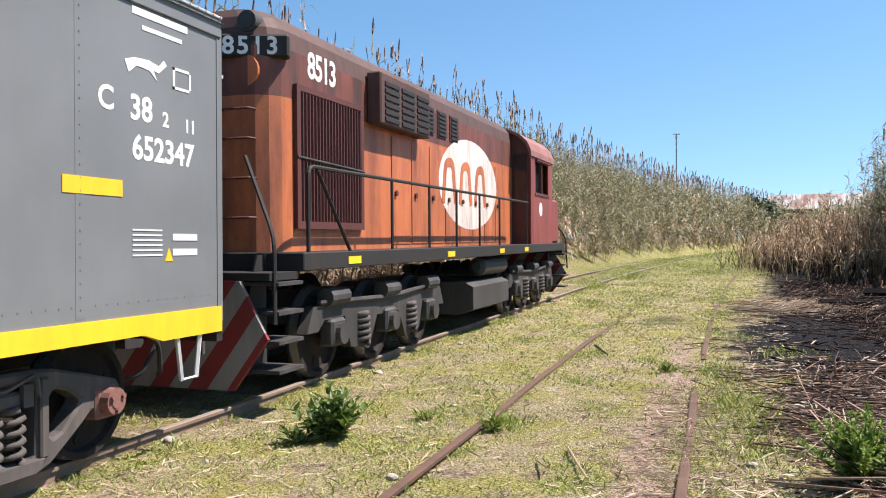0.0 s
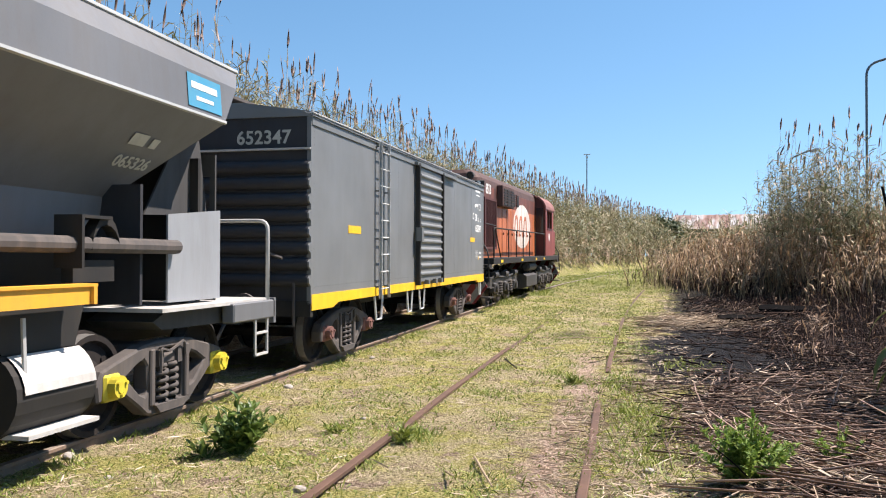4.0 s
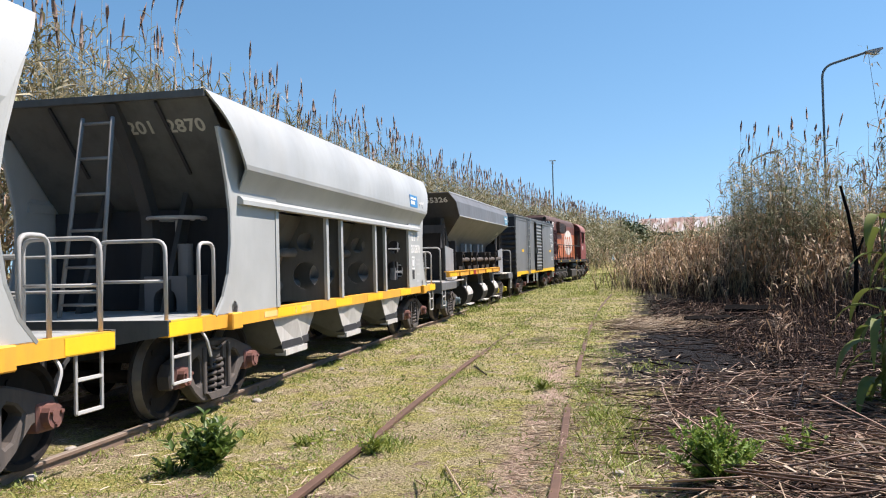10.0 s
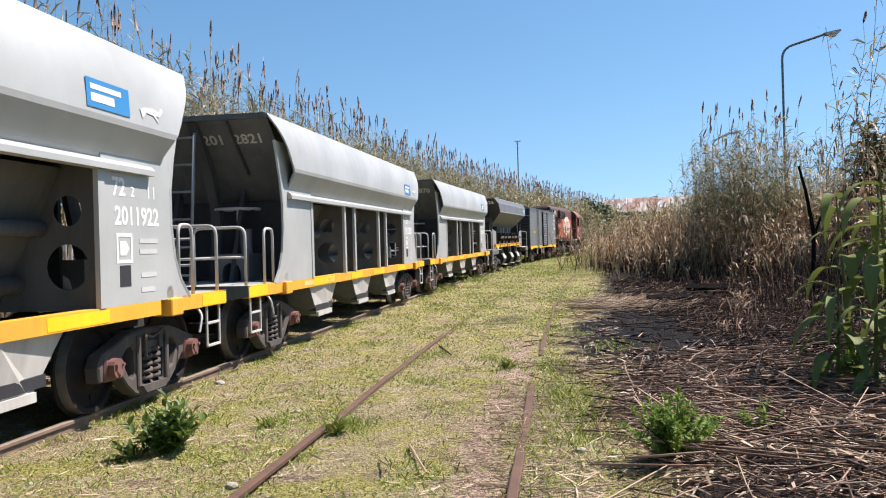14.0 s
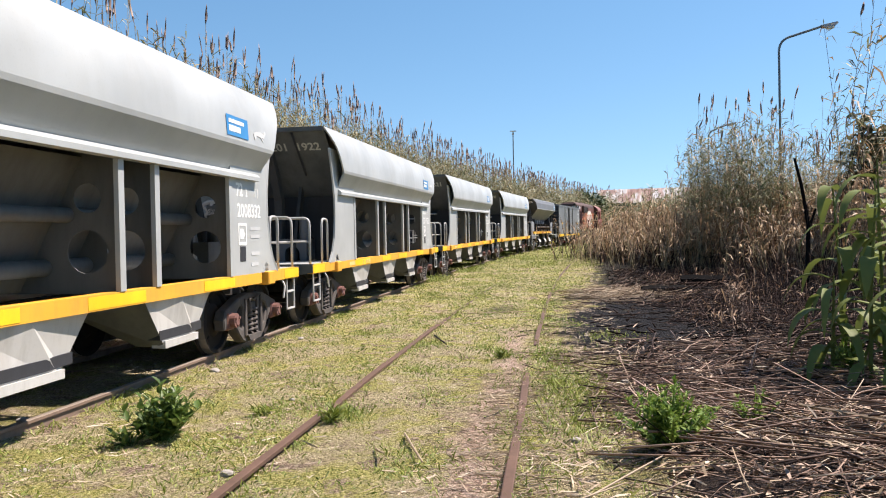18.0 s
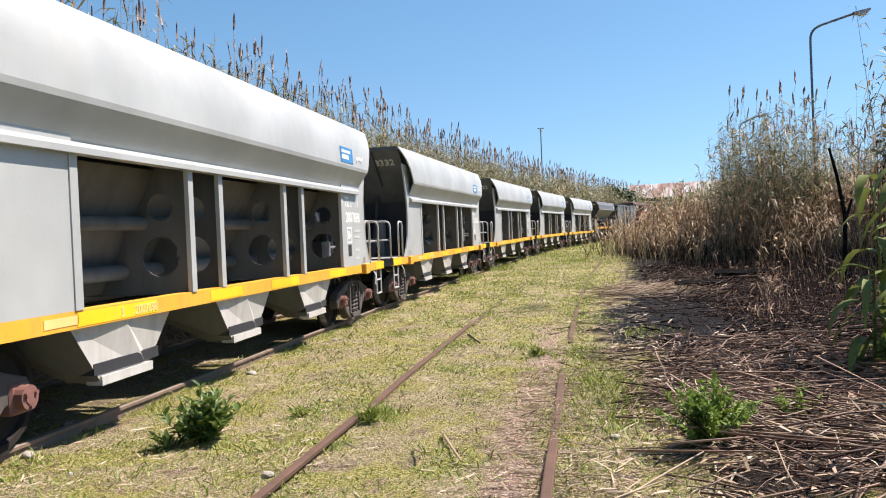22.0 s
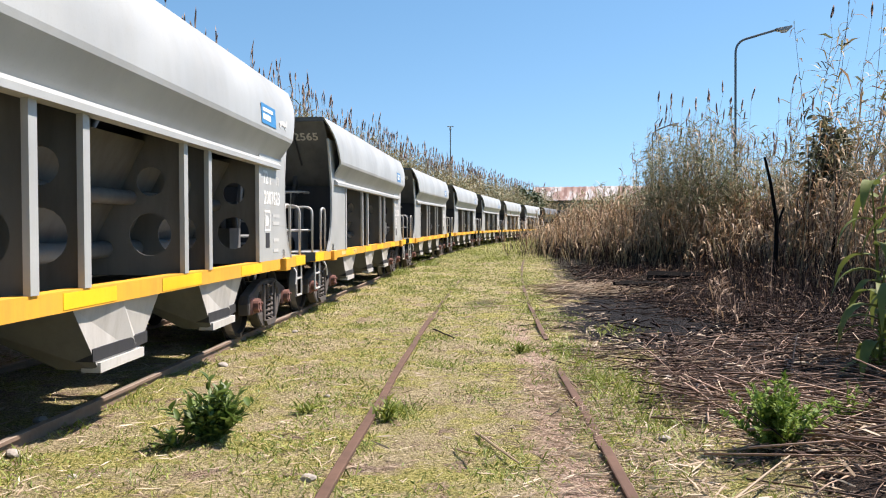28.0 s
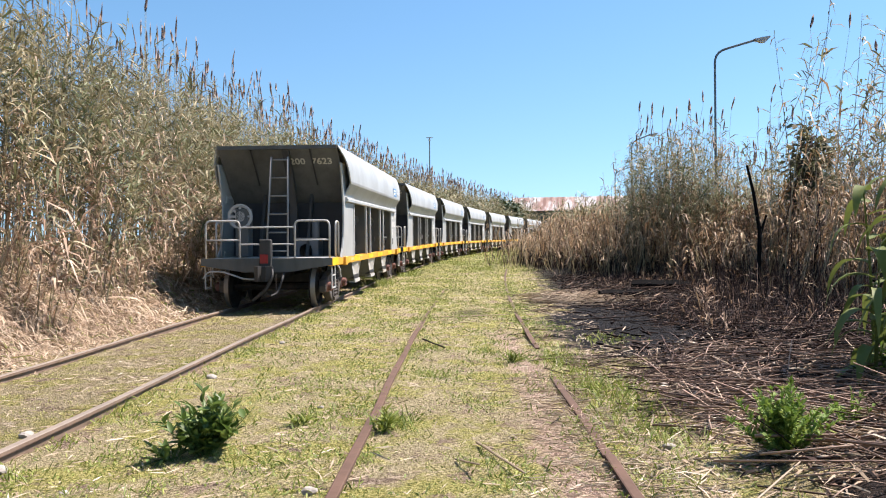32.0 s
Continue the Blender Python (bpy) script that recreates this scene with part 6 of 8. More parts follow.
        chute = part("chute", bm, [CHUTE_GREY, SHADE_GREY], e, "discharge chute with scuffed pale sides")
        for sx in (-1, 1):
            bm = bmesh.new()
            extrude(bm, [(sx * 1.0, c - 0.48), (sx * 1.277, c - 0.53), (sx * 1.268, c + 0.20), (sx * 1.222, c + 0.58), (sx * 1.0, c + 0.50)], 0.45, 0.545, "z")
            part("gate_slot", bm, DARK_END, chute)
            bm = bmesh.new()
            extrude(bm, [(sx * 1.14, c - 0.43), (sx * 1.295, c - 0.45), (sx * 1.275, c + 0.38), (sx * 1.14, c + 0.36)], 0.36, 0.435, "z")
            part("gate_lip", bm, CHUTE_GREY, chute)
    # rear end: rails and ladder
    for sy in (-1, 1):
        bm = bmesh.new()
        for z in (1.30, 1.64):
            tube(bm, [(-0.56, sy * 6.13, z), (0.56, sy * 6.13, z)], 0.017, 6)
        part("crossbar", bm, RAIL_GREY, e)
    ladder(e, (-0.13, -5.76, 1.03), (0.32, -5.76, 1.03), (-0.10, -5.36, 3.12), (0.25, -5.36, 3.12), 6, material=LADDER_GREY)
    # End column darkened for the shade below the end sheet.
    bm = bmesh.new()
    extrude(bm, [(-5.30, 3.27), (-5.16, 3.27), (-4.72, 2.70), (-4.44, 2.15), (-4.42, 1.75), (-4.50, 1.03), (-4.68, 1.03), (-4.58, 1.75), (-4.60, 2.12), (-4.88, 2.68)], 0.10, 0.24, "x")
    part("end_column", bm, SHADE_DARK, e)
    # painted marks
    bars([(0, 0, 0.68, 0.24)], panel_pose(3.13, 2.67), BLUE, e, "sticker")
    for row in ((0.06, 0.15, 0.48, 0.045), (0.06, 0.05, 0.36, 0.07)):
        bars([row], panel_pose(3.13, 2.67, 0.006), WHITE, e, "sticker_line")
    bm = bmesh.new()
    extrude(bm, [(0, 0.05), (0.1, 0.08), (0.25, 0.09), (0.36, 0.07), (0.42, 0.12), (0.45, 0.09), (0.36, 0.02), (0.3, 0.03), (0.34, -0.04), (0.26, 0.02), (0.12, 0.03), (0.04, -0.03)], 0.0, 0.003, "z")
    bmesh.ops.transform(bm, matrix=panel_pose(4.0, 2.73), verts=bm.verts)
    part("emblem", bm, FAINT, e)
    bars([(0, 0, 0.28, 0.03), (0, 0.24, 0.28, 0.03), (0, 0.03, 0.03, 0.21), (0.25, 0.03, 0.03, 0.21)], side_pose(3.79, 1.38, W + 0.001), WHITE, e, "logo_frame")
    bm = bmesh.new()
    extrude(bm, [(0.06, 0.07), (0.16, 0.07), (0.22, 0.135), (0.16, 0.20), (0.06, 0.20)], 0.0, 0.003, "z")
    bmesh.ops.transform(bm, matrix=side_pose(3.79, 1.38, W + 0.001), verts=bm.verts)
    part("logo_shape", bm, WHITE, e)
    for y, z, w in ((4.20, 1.56, 0.36), (4.20, 1.46, 0.34), (4.22, 1.24, 0.30), (4.22, 1.10, 0.26)):
        bars([(0, 0, w, 0.045)], side_pose(y, z, W + 0.001), GHOST, e, "mark")
    bars([(0, 0, 0.19, 0.19)], side_pose(3.84, 1.17, W + 0.001), DARK_END, e, "inspection_plate")
    return e


def panel_pose(y, z, lift=0.003):
    """The plane of the lower part of the upper wall."""
    a = Vector((W + 0.152, 0, 2.63)); b = Vector((W + 0.141, 0, 2.82))
    up = (b - a).normalized()
    n = Vector((0, 1, 0)).cross(up)
    o = a + up * ((z - 2.63) / up.z) + n * lift + Vector((0, y, 0))
    return Matrix(((0, up.x, n.x, o.x), (1, up.y, n.y, o.y), (0, up.z, n.z, o.z), (0, 0, 0, 1)))


def slope_pose(x, down, lift=0.006):
    """The plane of the rear end sheet, letters upright for one who stands behind the car."""
    up = Vector((0, -1.02, 1.0)).normalized()
    n = Vector((1, 0, 0)).cross(up)
    o = Vector((x, -5.30 + 1.02 * down, 3.34 - down)) + n * lift
    return Matrix(((1, up.x, n.x, o.x), (0, up.y, n.y, o.y), (0, up.z, n.z, o.z), (0, 0, 0, 1)))


def number_hopper(e, number, digit, upright_wheel):
    lettering(number[:3], 0.235, FADED, slope_pose(0.20, 0.34), e, "end_number", 1.02, 0.95)
    lettering(number[3:] + digit, 0.235, FADED, slope_pose(0.67, 0.34), e, "end_number", 1.02, 0.95)
    lettering("72", 0.23, WHITE, side_pose(3.74, 1.99, W + 0.001), e, "class_mark")
    lettering("2", 0.14, WHITE, side_pose(4.06, 1.99, W + 0.001), e, "class_mark")
    lettering("11", 0.16, WHITE, side_pose(4.36, 1.99, W + 0.001), e, "class_mark", 1.3)
    lettering(number + digit, 0.235, WHITE, side_pose(3.77, 1.73, W + 0.001), e, "side_number", 1.0)
    lettering("3", 0.11, SILL_PRINT, side_pose(-3.0, 0.89, W + 0.006), e, "sill_mark")
    lettering(number + digit, 0.11, SILL_PRINT, side_pose(-2.78, 0.89, W + 0.006), e, "sill_number")
    bars([(0, 0, 0.42, 0.07)], side_pose(-4.0, 0.895, W + 0.001), SILL_PRINT, e, "sill_word")
    bm = bmesh.new()
    if upright_wheel:
        c = Vector((-0.80, -5.30, 1.88))
        tube(bm, [c + Vector((0.235 * math.cos(k * math.tau / 24), 0, 0.235 * math.sin(k * math.tau / 24))) for k in range(24)], 0.036, 6, True)
        for k in range(8):
            a = k * math.tau / 8
            tube(bm, [c, c + Vector((0.225 * math.cos(a), 0, 0.225 * math.sin(a)))], 0.030, 5)
        disc(bm, c + Vector((0, -0.03, 0)), 0.11, 0.08, "y", 16)
        part("hand_wheel", bm, RAIL_GREY, e)
        bm = bmesh.new()
        box(bm, -0.9, -0.62, -5.33, -5.0, 1.03, 2.05, 0.02)
        part("brake_column", bm, SHADE_GREY, e)
    else:
        c = Vector((0.47, -4.45, 2.08))
        tube(bm, [c + Vector((0.32 * math.cos(k * math.tau / 24), 0.32 * math.sin(k * math.tau / 24), 0)) for k in range(24)], 0.022, 6, True)
        for k in range(5):
            a = k * math.tau / 5
            tube(bm, [c, c + Vector((0.32 * math.cos(a), 0.32 * math.sin(a), 0))], 0.015, 5)
        tube(bm, [c, c - Vector((0, 0, 0.4))], 0.022, 6)
        part("hand_wheel", bm, RAIL_GREY, e)


def tail_gear(e):
    """What only the last wagon carries: a tail lamp box, a folded pipe and a loose hose."""
    bm = bmesh.new()
    box(bm, -0.12, 0.12, -6.32, -6.18, 0.85, 1.40, 0.02)
    lamp = part("tail_marker", bm, SHADE_DARK, e)
    bm = bmesh.new()
    box(bm, -0.10, 0.06, -6.335, -6.318, 0.92, 1.10)
    part("reflector", bm, RED, lamp)
    bm = bmesh.new()
    tube(bm, rounded([(-1.3, -6.2, 0.62), (-1.2, -6.2, 0.76), (-0.9, -6.2, 0.76), (-0.45, -6.2, 0.6), (-0.05, -6.22, 0.6)], 0.1), 0.018, 6)
    part("uncoupling_lever", bm, RAIL_GREY, e)
    bm = bmesh.new()
    tube(bm, rounded([(0.14, -6.35, 0.85), (0.2, -6.5, 0.7), (0.08, -6.52, 0.42), (-0.2, -6.5, 0.2)], 0.12), 0.032, 7)
    part("loose_hose", bm, HOSE, e)
    bm = bmesh.new()
    tube(bm, [(0.22, -6.35, 0.7), (0.23, -6.36, 0.35)], 0.012, 5)
    part("chain", bm, GRIME, e)


FIRST = hopper_wagon(35.15, "light grey hopper wagon with an orange-yellow sill and dark open bays")
HOPPERS = [FIRST]
for _k in range(1, 7):
    _c = copy_thing(FIRST, Matrix())
    HOPPERS.append(_c)
    TRAIN.append((_c, 35.03 - 13.26 * _k))
    for _o in _c.children_recursive:
        if _o.name.startswith("wheelset"):
            WHEELS.append((_o, _o.location.y, 0.42))
for _e, _n, _u in zip(HOPPERS, ("2012870", "2012821", "2011922", "2008332", "2007698", "2012565", "2007623"), (False, False, True, True, False, False, True)):
    number_hopper(_e, _n[:6], _n[6], _u)
tail_gear(HOPPERS[6])


# ---- the boxcar ----
def boxcar(s):
    e = car("boxcar", s, "dark grey steel boxcar with a yellow sill and ribbed door", "wagon")
    B, H = 5.85, 3.25
    for sx in (-1, 1):
        bm = bmesh.new()
        box(bm, sx * (W - 0.03), sx * W, -B, B, 1.0, H)
        wall = part("side_wall", bm, BOX_GREY, e)
        for a in (2.4, 4.3):
            bm = bmesh.new()
            box(bm, sx * W, sx * (W + 0.002), a - 0.04, a + 0.04, 1.02, H - 0.12)
            part("seam", bm, BOX_GREY, wall)
        for a in (-5.76, -2.0, 4.3):
            bm = bmesh.new()
            for k in range(26):
                disc(bm, (sx * (W + 0.002), a, 1.08 + k * 0.083), 0.006, sx * 0.004, "x", 6)
            tagged(part("rivet_row", bm, BOX_GREY, wall), kind="stuff")
        bm = bmesh.new()
        for k in range(110):
            disc(bm, (sx * W, -5.7 + k * 0.1045, 1.10), 0.007, sx * 0.003, "x", 6)
        tagged(part("rivet_row", bm, BOX_GREY, wall), kind="stuff")
        bm = bmesh.new()
        extrude(bm, [(-B, 1.0), (B, 1.0), (B, 0.80), (B - 0.75, 0.80), (B - 0.95, 0.86), (-B + 0.95, 0.86), (-B + 0.75, 0.80), (-B, 0.80)], sx * (W - 0.04), sx * (W + 0.012), "x")
        part("side_sill", bm, YELLOW, e, "bright yellow side sill")
        bm = bmesh.new()
        box(bm, sx * (W - 0.02), sx * (W + 0.018), -B, B, H - 0.11, H + 0.035, 0.006)
        part("eave", bm, BOX_GREY, e)
        bm = bmesh.new()
        box(bm, sx * (W - 0.03), sx * (W + 0.03), -B, B, H + 0.036, H + 0.058, 0.005)
        for k in range(116):
            disc(bm, (sx * (W + 0.03), -B + 0.06 + k * 0.101, H + 0.047), 0.009, sx * 0.008, "x", 6)
        part("eave_edge", bm, BOX_TRIM, e)
        # sliding door with pressed ribs
        d0, d1 = -0.92, 1.0
        bm = bmesh.new()
        box(bm, sx * W, sx * (W + 0.05), d0, d1, 1.0, 3.12)
        door = part("door", bm, BOX_GREY, e, "ribbed grey sliding door")
        for k in range(13):
            z = 1.14 + k * 0.153
            bm = bmesh.new()
            extrude(bm, [(sx * (W + 0.05), z - 0.045), (sx * (W + 0.085), z - 0.012), (sx * (W + 0.085), z + 0.012), (sx * (W + 0.05), z + 0.045)], d0 + 0.16, d1 - 0.08)
            part("rib", bm, BOX_GREY, door)
        for a, w in ((d0 - 0.02, 0.09), (d1 - 0.05, 0.06)):
            bm = bmesh.new()
            box(bm, sx * (W + 0.02), sx * (W + 0.10), a, a + w, 0.94, 3.18)
            part("door_post", bm, BLACK, door)
        bm = bmesh.new()
        box(bm, sx * (W + 0.05), sx * (W + 0.16), d0 - 0.08, d0 + 0.06, 1.75, 2.0)
        part("door_latch", bm, BOX_GREY, door)
        bm = bmesh.new()
        box(bm, sx * (W + 0.005), sx * (W + 0.09), d0 - 0.1, 2.3, 3.14, 3.20)
        part("door_track", bm, BOX_GREY, e)
        for a in (-0.3, 0.3, 0.75):
            bm = bmesh.new()
            box(bm, sx * (W + 0.02), sx * (W + 0.12), a - 0.06, a + 0.06, 0.94, 1.03)
            part("door_roller", bm, BOX_GREY, door)
        climb = new("ladder")
        climb.parent = e
        for a, turn in ((-3.24, 1), (-2.78, -1)):
            bm = bmesh.new()
            box(bm, sx * (W + 0.060), sx * (W + 0.066), a - 0.03, a + 0.03, 0.82, 3.27)
            for z in (1.0, 1.75, 2.5, 3.2):
                box(bm, sx * W, sx * (W + 0.06), a - 0.02, a + 0.02, z - 0.012, z + 0.012)
            part("stile", bm, BOX_GREY, climb)
            bm = bmesh.new()
            box(bm, sx * (W + 0.066), sx * (W + 0.105), a + 0.020 * turn, a + 0.03 * turn, 0.82, 3.27)
            part("stile_edge", bm, BOX_TRIM, climb)
        for k in range(9):
            z = 0.97 + k * 0.268
            bm = bmesh.new()
            tube(bm, [(sx * (W + 0.085), -3.24, z), (sx * (W + 0.085), -2.78, z)], 0.010, 6)
            part("rung", bm, FAINT, climb)
        for a, w in ((-3.02, 0.42), (-1.2, 0.36), (-0.35, 0.40), (5.45, 0.3)):
            bm = bmesh.new()
            tube(bm, [(sx * (W - 0.02), a - w / 2, 0.86), (sx * (W - 0.02), a - w * 0.3, 0.48), (sx * (W - 0.02), a + w * 0.3, 0.48), (sx * (W - 0.02), a + w / 2, 0.86)], 0.02, 5)
            part("step", bm, FAINT, e)
        for a in (-4.22, 4.42):
            bm = bmesh.new()
            box(bm, sx * W, sx * (W + 0.005), a - 0.27, a + 0.27, 1.81, 1.92)
            part("reflector", bm, YELLOW, wall)
    bm = bmesh.new()
    extrude(bm, [(-W - 0.04, H), (W + 0.04, H), (W - 0.1, H + 0.07), (0.4, H + 0.20), (-0.4, H + 0.20), (-W + 0.1, H + 0.07)], -B - 0.03, B + 0.03)
    roof = part("roof", bm, BOX_GREY, e)
    for k in range(15):
        a = -B + 0.4 + k * (2 * B - 0.8) / 14
        bm = bmesh.new()
        extrude(bm, [(-W + 0.05, H + 0.08), (-0.4, H + 0.205), (0.4, H + 0.205), (W - 0.05, H + 0.08), (W - 0.05, H + 0.12), (0.4, H + 0.245), (-0.4, H + 0.245), (-W + 0.05, H + 0.12)], a - 0.03, a + 0.03)
        part("roof_rib", bm, BOX_GREY, roof)
    bm = bmesh.new()
    box(bm, -0.25, 0.25, -B, B, H + 0.27, H + 0.31)
    part("roof_walk", bm, GRIME, e)
    for sy in (-1, 1):
        bm = bmesh.new()
        box(bm, -W + 0.01, W - 0.01, sy * (B - 0.03), sy * B, 0.9, H + 0.04)
        end = part("end_wall", bm, DARK_END, e, "black corrugated end wall")
        for k in range(8):
            z = 1.18 + k * 0.205
            bm = bmesh.new()
            prev = None
            for i in range(9):
                a = math.pi * i / 8
                reach = W - 0.02 if sy < 0 else W - 0.3
                row = [bm.verts.new((px, sy * (B + 0.075 * math.sin(a)), z + 0.085 * math.cos(a))) for px in (-reach, reach)]
                if prev:
                    bm.faces.new((prev[0], prev[1], row[1], row[0]))
                prev = row
            part("corrugation", bm, DARK_END, end, smooth=True)
        for sx in (-1, 1):
            bm = bmesh.new()
            box(bm, sx * (W - 0.05), sx * (W + 0.006), sy * (B - 0.05), sy * (B + 0.02), 0.88, H)
            for k in range(8 if sy < 0 else 0):
                z = 1.18 + k * 0.205
                extrude(bm, [(sy * B, z - 0.085), (sy * (B + 0.075), z - 0.03), (sy * (B + 0.075), z + 0.03), (sy * B, z + 0.085)], sx * (W - 0.02), sx * (W + 0.004), "x")
            part("corner_post", bm, BOX_GREY, e)
        bm = bmesh.new()
        box(bm, -W, W, sy * B, sy * (B + 0.05), H - 0.42, H - 0.395)
        part("end_rail", bm, RAIL_GREY, end)
        bm = bmesh.new()
        box(bm, -W, W, sy * (B - 0.06), sy * (B + 0.02), 0.72, 0.92)
        part("end_beam", bm, BLACK, e)
        coupler(e, sy * (B + 0.35), sy)
        bogie(e, sy * 3.93, CAP_RUST, 1.70)
        bm = bmesh.new()
        tube(bm, rounded([(0.85, sy * (B + 0.03), 1.5), (0.85, sy * (B + 0.25), 1.52), (1.05, sy * (B + 0.25), 1.46)], 0.06), 0.02, 5)
        tube(bm, [(1.12, sy * (B + 0.06), 1.15), (1.12, sy * (B + 0.06), 0.6)], 0.02, 5)
        part("uncoupling_lever", bm, GRIME, e)
    bm = bmesh.new()
    box(bm, -0.3, 0.3, -B, B, 0.6, 0.86)
    box(bm, -1.2, 1.2, -B, B, 0.86, 0.92)
    part("underframe", bm, DARK_END, e)
    P = lambda y, z: side_pose(y, z, W + 0.001)
    lettering("C", 0.22, WHITE, P(4.46, 2.38), e, "class_mark")
    lettering("38", 0.24, WHITE, P(4.77, 2.35), e, "class_mark")
    lettering("2", 0.15, WHITE, P(5.12, 2.34), e, "class_mark")
    lettering("11", 0.14, WHITE, P(5.38, 2.33), e, "class_mark")
    lettering("652347", 0.235, WHITE, P(4.79, 2.08), e, "side_number", 1.0)
    bars([(0, 0.12, 0.62, 0.05), (0.1, 0.03, 0.45, 0.03)], P(4.80, 2.95), WHITE, e, "mark")
    bm = bmesh.new()
    extrude(bm, [(0, 0.05), (0.1, 0.08), (0.25, 0.09), (0.36, 0.07), (0.42, 0.12), (0.45, 0.09), (0.36, 0.02), (0.3, 0.03), (0.34, -0.04), (0.26, 0.02), (0.12, 0.03), (0.04, -0.03)], 0.0, 0.003, "z")
    bmesh.ops.transform(bm, matrix=P(4.72, 2.69), verts=bm.verts)
    part("emblem", bm, WHITE, e)
    bars([(0, 0, 0.025, 0.16), (0.0, 0.0, 0.2, 0.02), (0, 0.14, 0.2, 0.02), (0.2, 0.02, 0.02, 0.12)], P(5.24, 2.63), WHITE, e, "mark")
    bars([(0, 0.03 + 0.035 * k, 0.32, 0.012) for k in range(6)] + [(0.44, 0.14, 0.3, 0.05), (0.44, 0.03, 0.3, 0.05)], P(4.79, 1.38), FAINT, e, "data_table")
    bm = bmesh.new()
    extrude(bm, [(0, 0), (0.09, 0), (0.045, 0.1)], 0.0, 0.003, "z")
    bmesh.ops.transform(bm, matrix=P(5.14, 1.37), verts=bm.verts)
    part("mark", bm, YELLOW, e)
    lettering("652347", 0.24, FADED, Matrix(((1, 0, 0, 0.30), (0, 0, -1, -B - 0.004), (0, 1, 0, H - 0.33), (0, 0, 0, 1))), e, "end_number", 1.05)
    return e


boxcar(61.49)


# ---- the ballast hopper ----
def ballast_wagon(s):
    e = car("ballast_wagon", s, "dark grey ballast hopper with side valves and an orange-yellow beam", "wagon")
    # tub: narrow foot, flared shoulders, long overhanging ends
    rings = [(0.62, 1.55, 3.45), (0.68, 2.0, 3.6), (W + 0.05, 2.76, 4.40), (W + 0.02, 3.15, 4.70), (W - 0.12, 3.38, 4.98)]
    for sx in (-1, 1):
        bm = bmesh.new()
        rows = [[bm.verts.new((sx * x, sy * y, z)) for sy in (-1, 1)] for x, z, y in rings]
        for p, q in zip(rows, rows[1:]):
            bm.faces.new((p[0], p[1], q[1], q[0]))
        ob = part("tub_side", bm, BALLAST_GREY, e)
        so = ob.modifiers.new("thick", "SOLIDIFY"); so.thickness = 0.02; so.offset = 0
        bm = bmesh.new()
        tube(bm, [(sx * (W + 0.055), -4.42, 2.77), (sx * (W + 0.055), 4.42, 2.77)], 0.02, 5)
        tube(bm, [(sx * (W - 0.11), -4.98, 3.39), (sx * (W - 0.11), 4.98, 3.39)], 0.025, 5)
        part("rim", bm, LIGHT_GREY, e)
        # legs and webs that carry the ends
        for sy in (-1, 1):
            bm = bmesh.new()
            plate(bm, [[(sy * 4.92, 1.05), (sy * 3.92, 1.05), (sy * 3.92, 1.86), (sy * 4.92, 1.95)]], lambda a, b, c: (sx * (1.06 + c), a, b), 0.02)
            part("end_web", bm, WEB_GREY, e)
            # The gusset's shade under the tub overhang is put into its paint.
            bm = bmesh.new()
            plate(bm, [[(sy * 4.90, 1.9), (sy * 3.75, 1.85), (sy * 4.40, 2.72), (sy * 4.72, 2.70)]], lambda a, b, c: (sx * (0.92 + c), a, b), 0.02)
            part("gusset", bm, SHADE_DARK, e)
        bm = bmesh.new()
        box(bm, sx * (W - 0.06), sx * W, -5.74, 2.5, 1.12, 1.25)
        box(bm, sx * (W - 0.12), sx * (W + 0.02), -5.74, 2.5, 1.25, 1.27)
        beam = part("side_beam", bm, ORANGE_SILL, e, "orange-yellow side beam with web plates")
        for k in range(7):
            bm = bmesh.new()
            box(bm, sx * W, sx * (W + 0.03), -5.7 + k * 1.36 - 0.02, -5.7 + k * 1.36 + 0.02, 1.12, 1.25)
            part("stiffener", bm, ORANGE_SILL, beam)
        for k in (0, 2, 4):
            bm = bmesh.new()
            box(bm, sx * (W + 0.001), sx * (W + 0.004), -5.5 + k * 1.36, -4.7 + k * 1.36, 1.135, 1.235)
            part("reflector", bm, REFLECT, beam)
        bm = bmesh.new()
        box(bm, sx * (W + 0.001), sx * (W + 0.02), -2.32, -2.0, 1.12, 1.25)
        part("marker_plate", bm, RED, beam)
        # the shaft with its levers
        bm = bmesh.new()
        tube(bm, [(sx * 1.12, -3.3, 1.56), (sx * 1.12, 4.0, 1.56)], 0.065, 10)
        shaft = part("valve_shaft", bm, GRIME, e)
        for a in (-3.0, -1.7, -0.8, 0.62, 1.5, 2.85):
            bm = bmesh.new()
            prev = None
            for i in range(9):
                t = math.pi * (0.02 + 0.98 * i / 8)
                row = [bm.verts.new((sx * 1.13 + dx, a + 0.20 * math.cos(t) * 0.9, 1.52 + r * math.sin(t))) for dx in (-0.05, 0.05) for r in (0.20, 0.27)]
                if prev:
                    for p, q in ((0, 1), (1, 3), (3, 2), (2, 0)):
                        bm.faces.new((prev[p], prev[q], row[q], row[p]))
                prev = row
            part("lever_guard", bm, BLACK, shaft)
            bm = bmesh.new()
            box(bm, sx * 0.98, sx * 1.22, a - 0.36, a - 0.33, 1.38, 1.76)
            box(bm, sx * 0.98, sx * 1.22, a - 0.36, a + 0.02, 1.76, 1.785)
            box(bm, sx * 1.00, sx * 1.10, a - 0.30, a + 0.22, 1.27, 1.44)
            part("valve_box", bm, BLACK, shaft)
        for a in (-1.05, -0.2, 1.05, 1.85):
            bm = bmesh.new()
            box(bm, sx * 0.72, sx * 0.86, a - 0.12, a + 0.12, 1.2, 2.06)
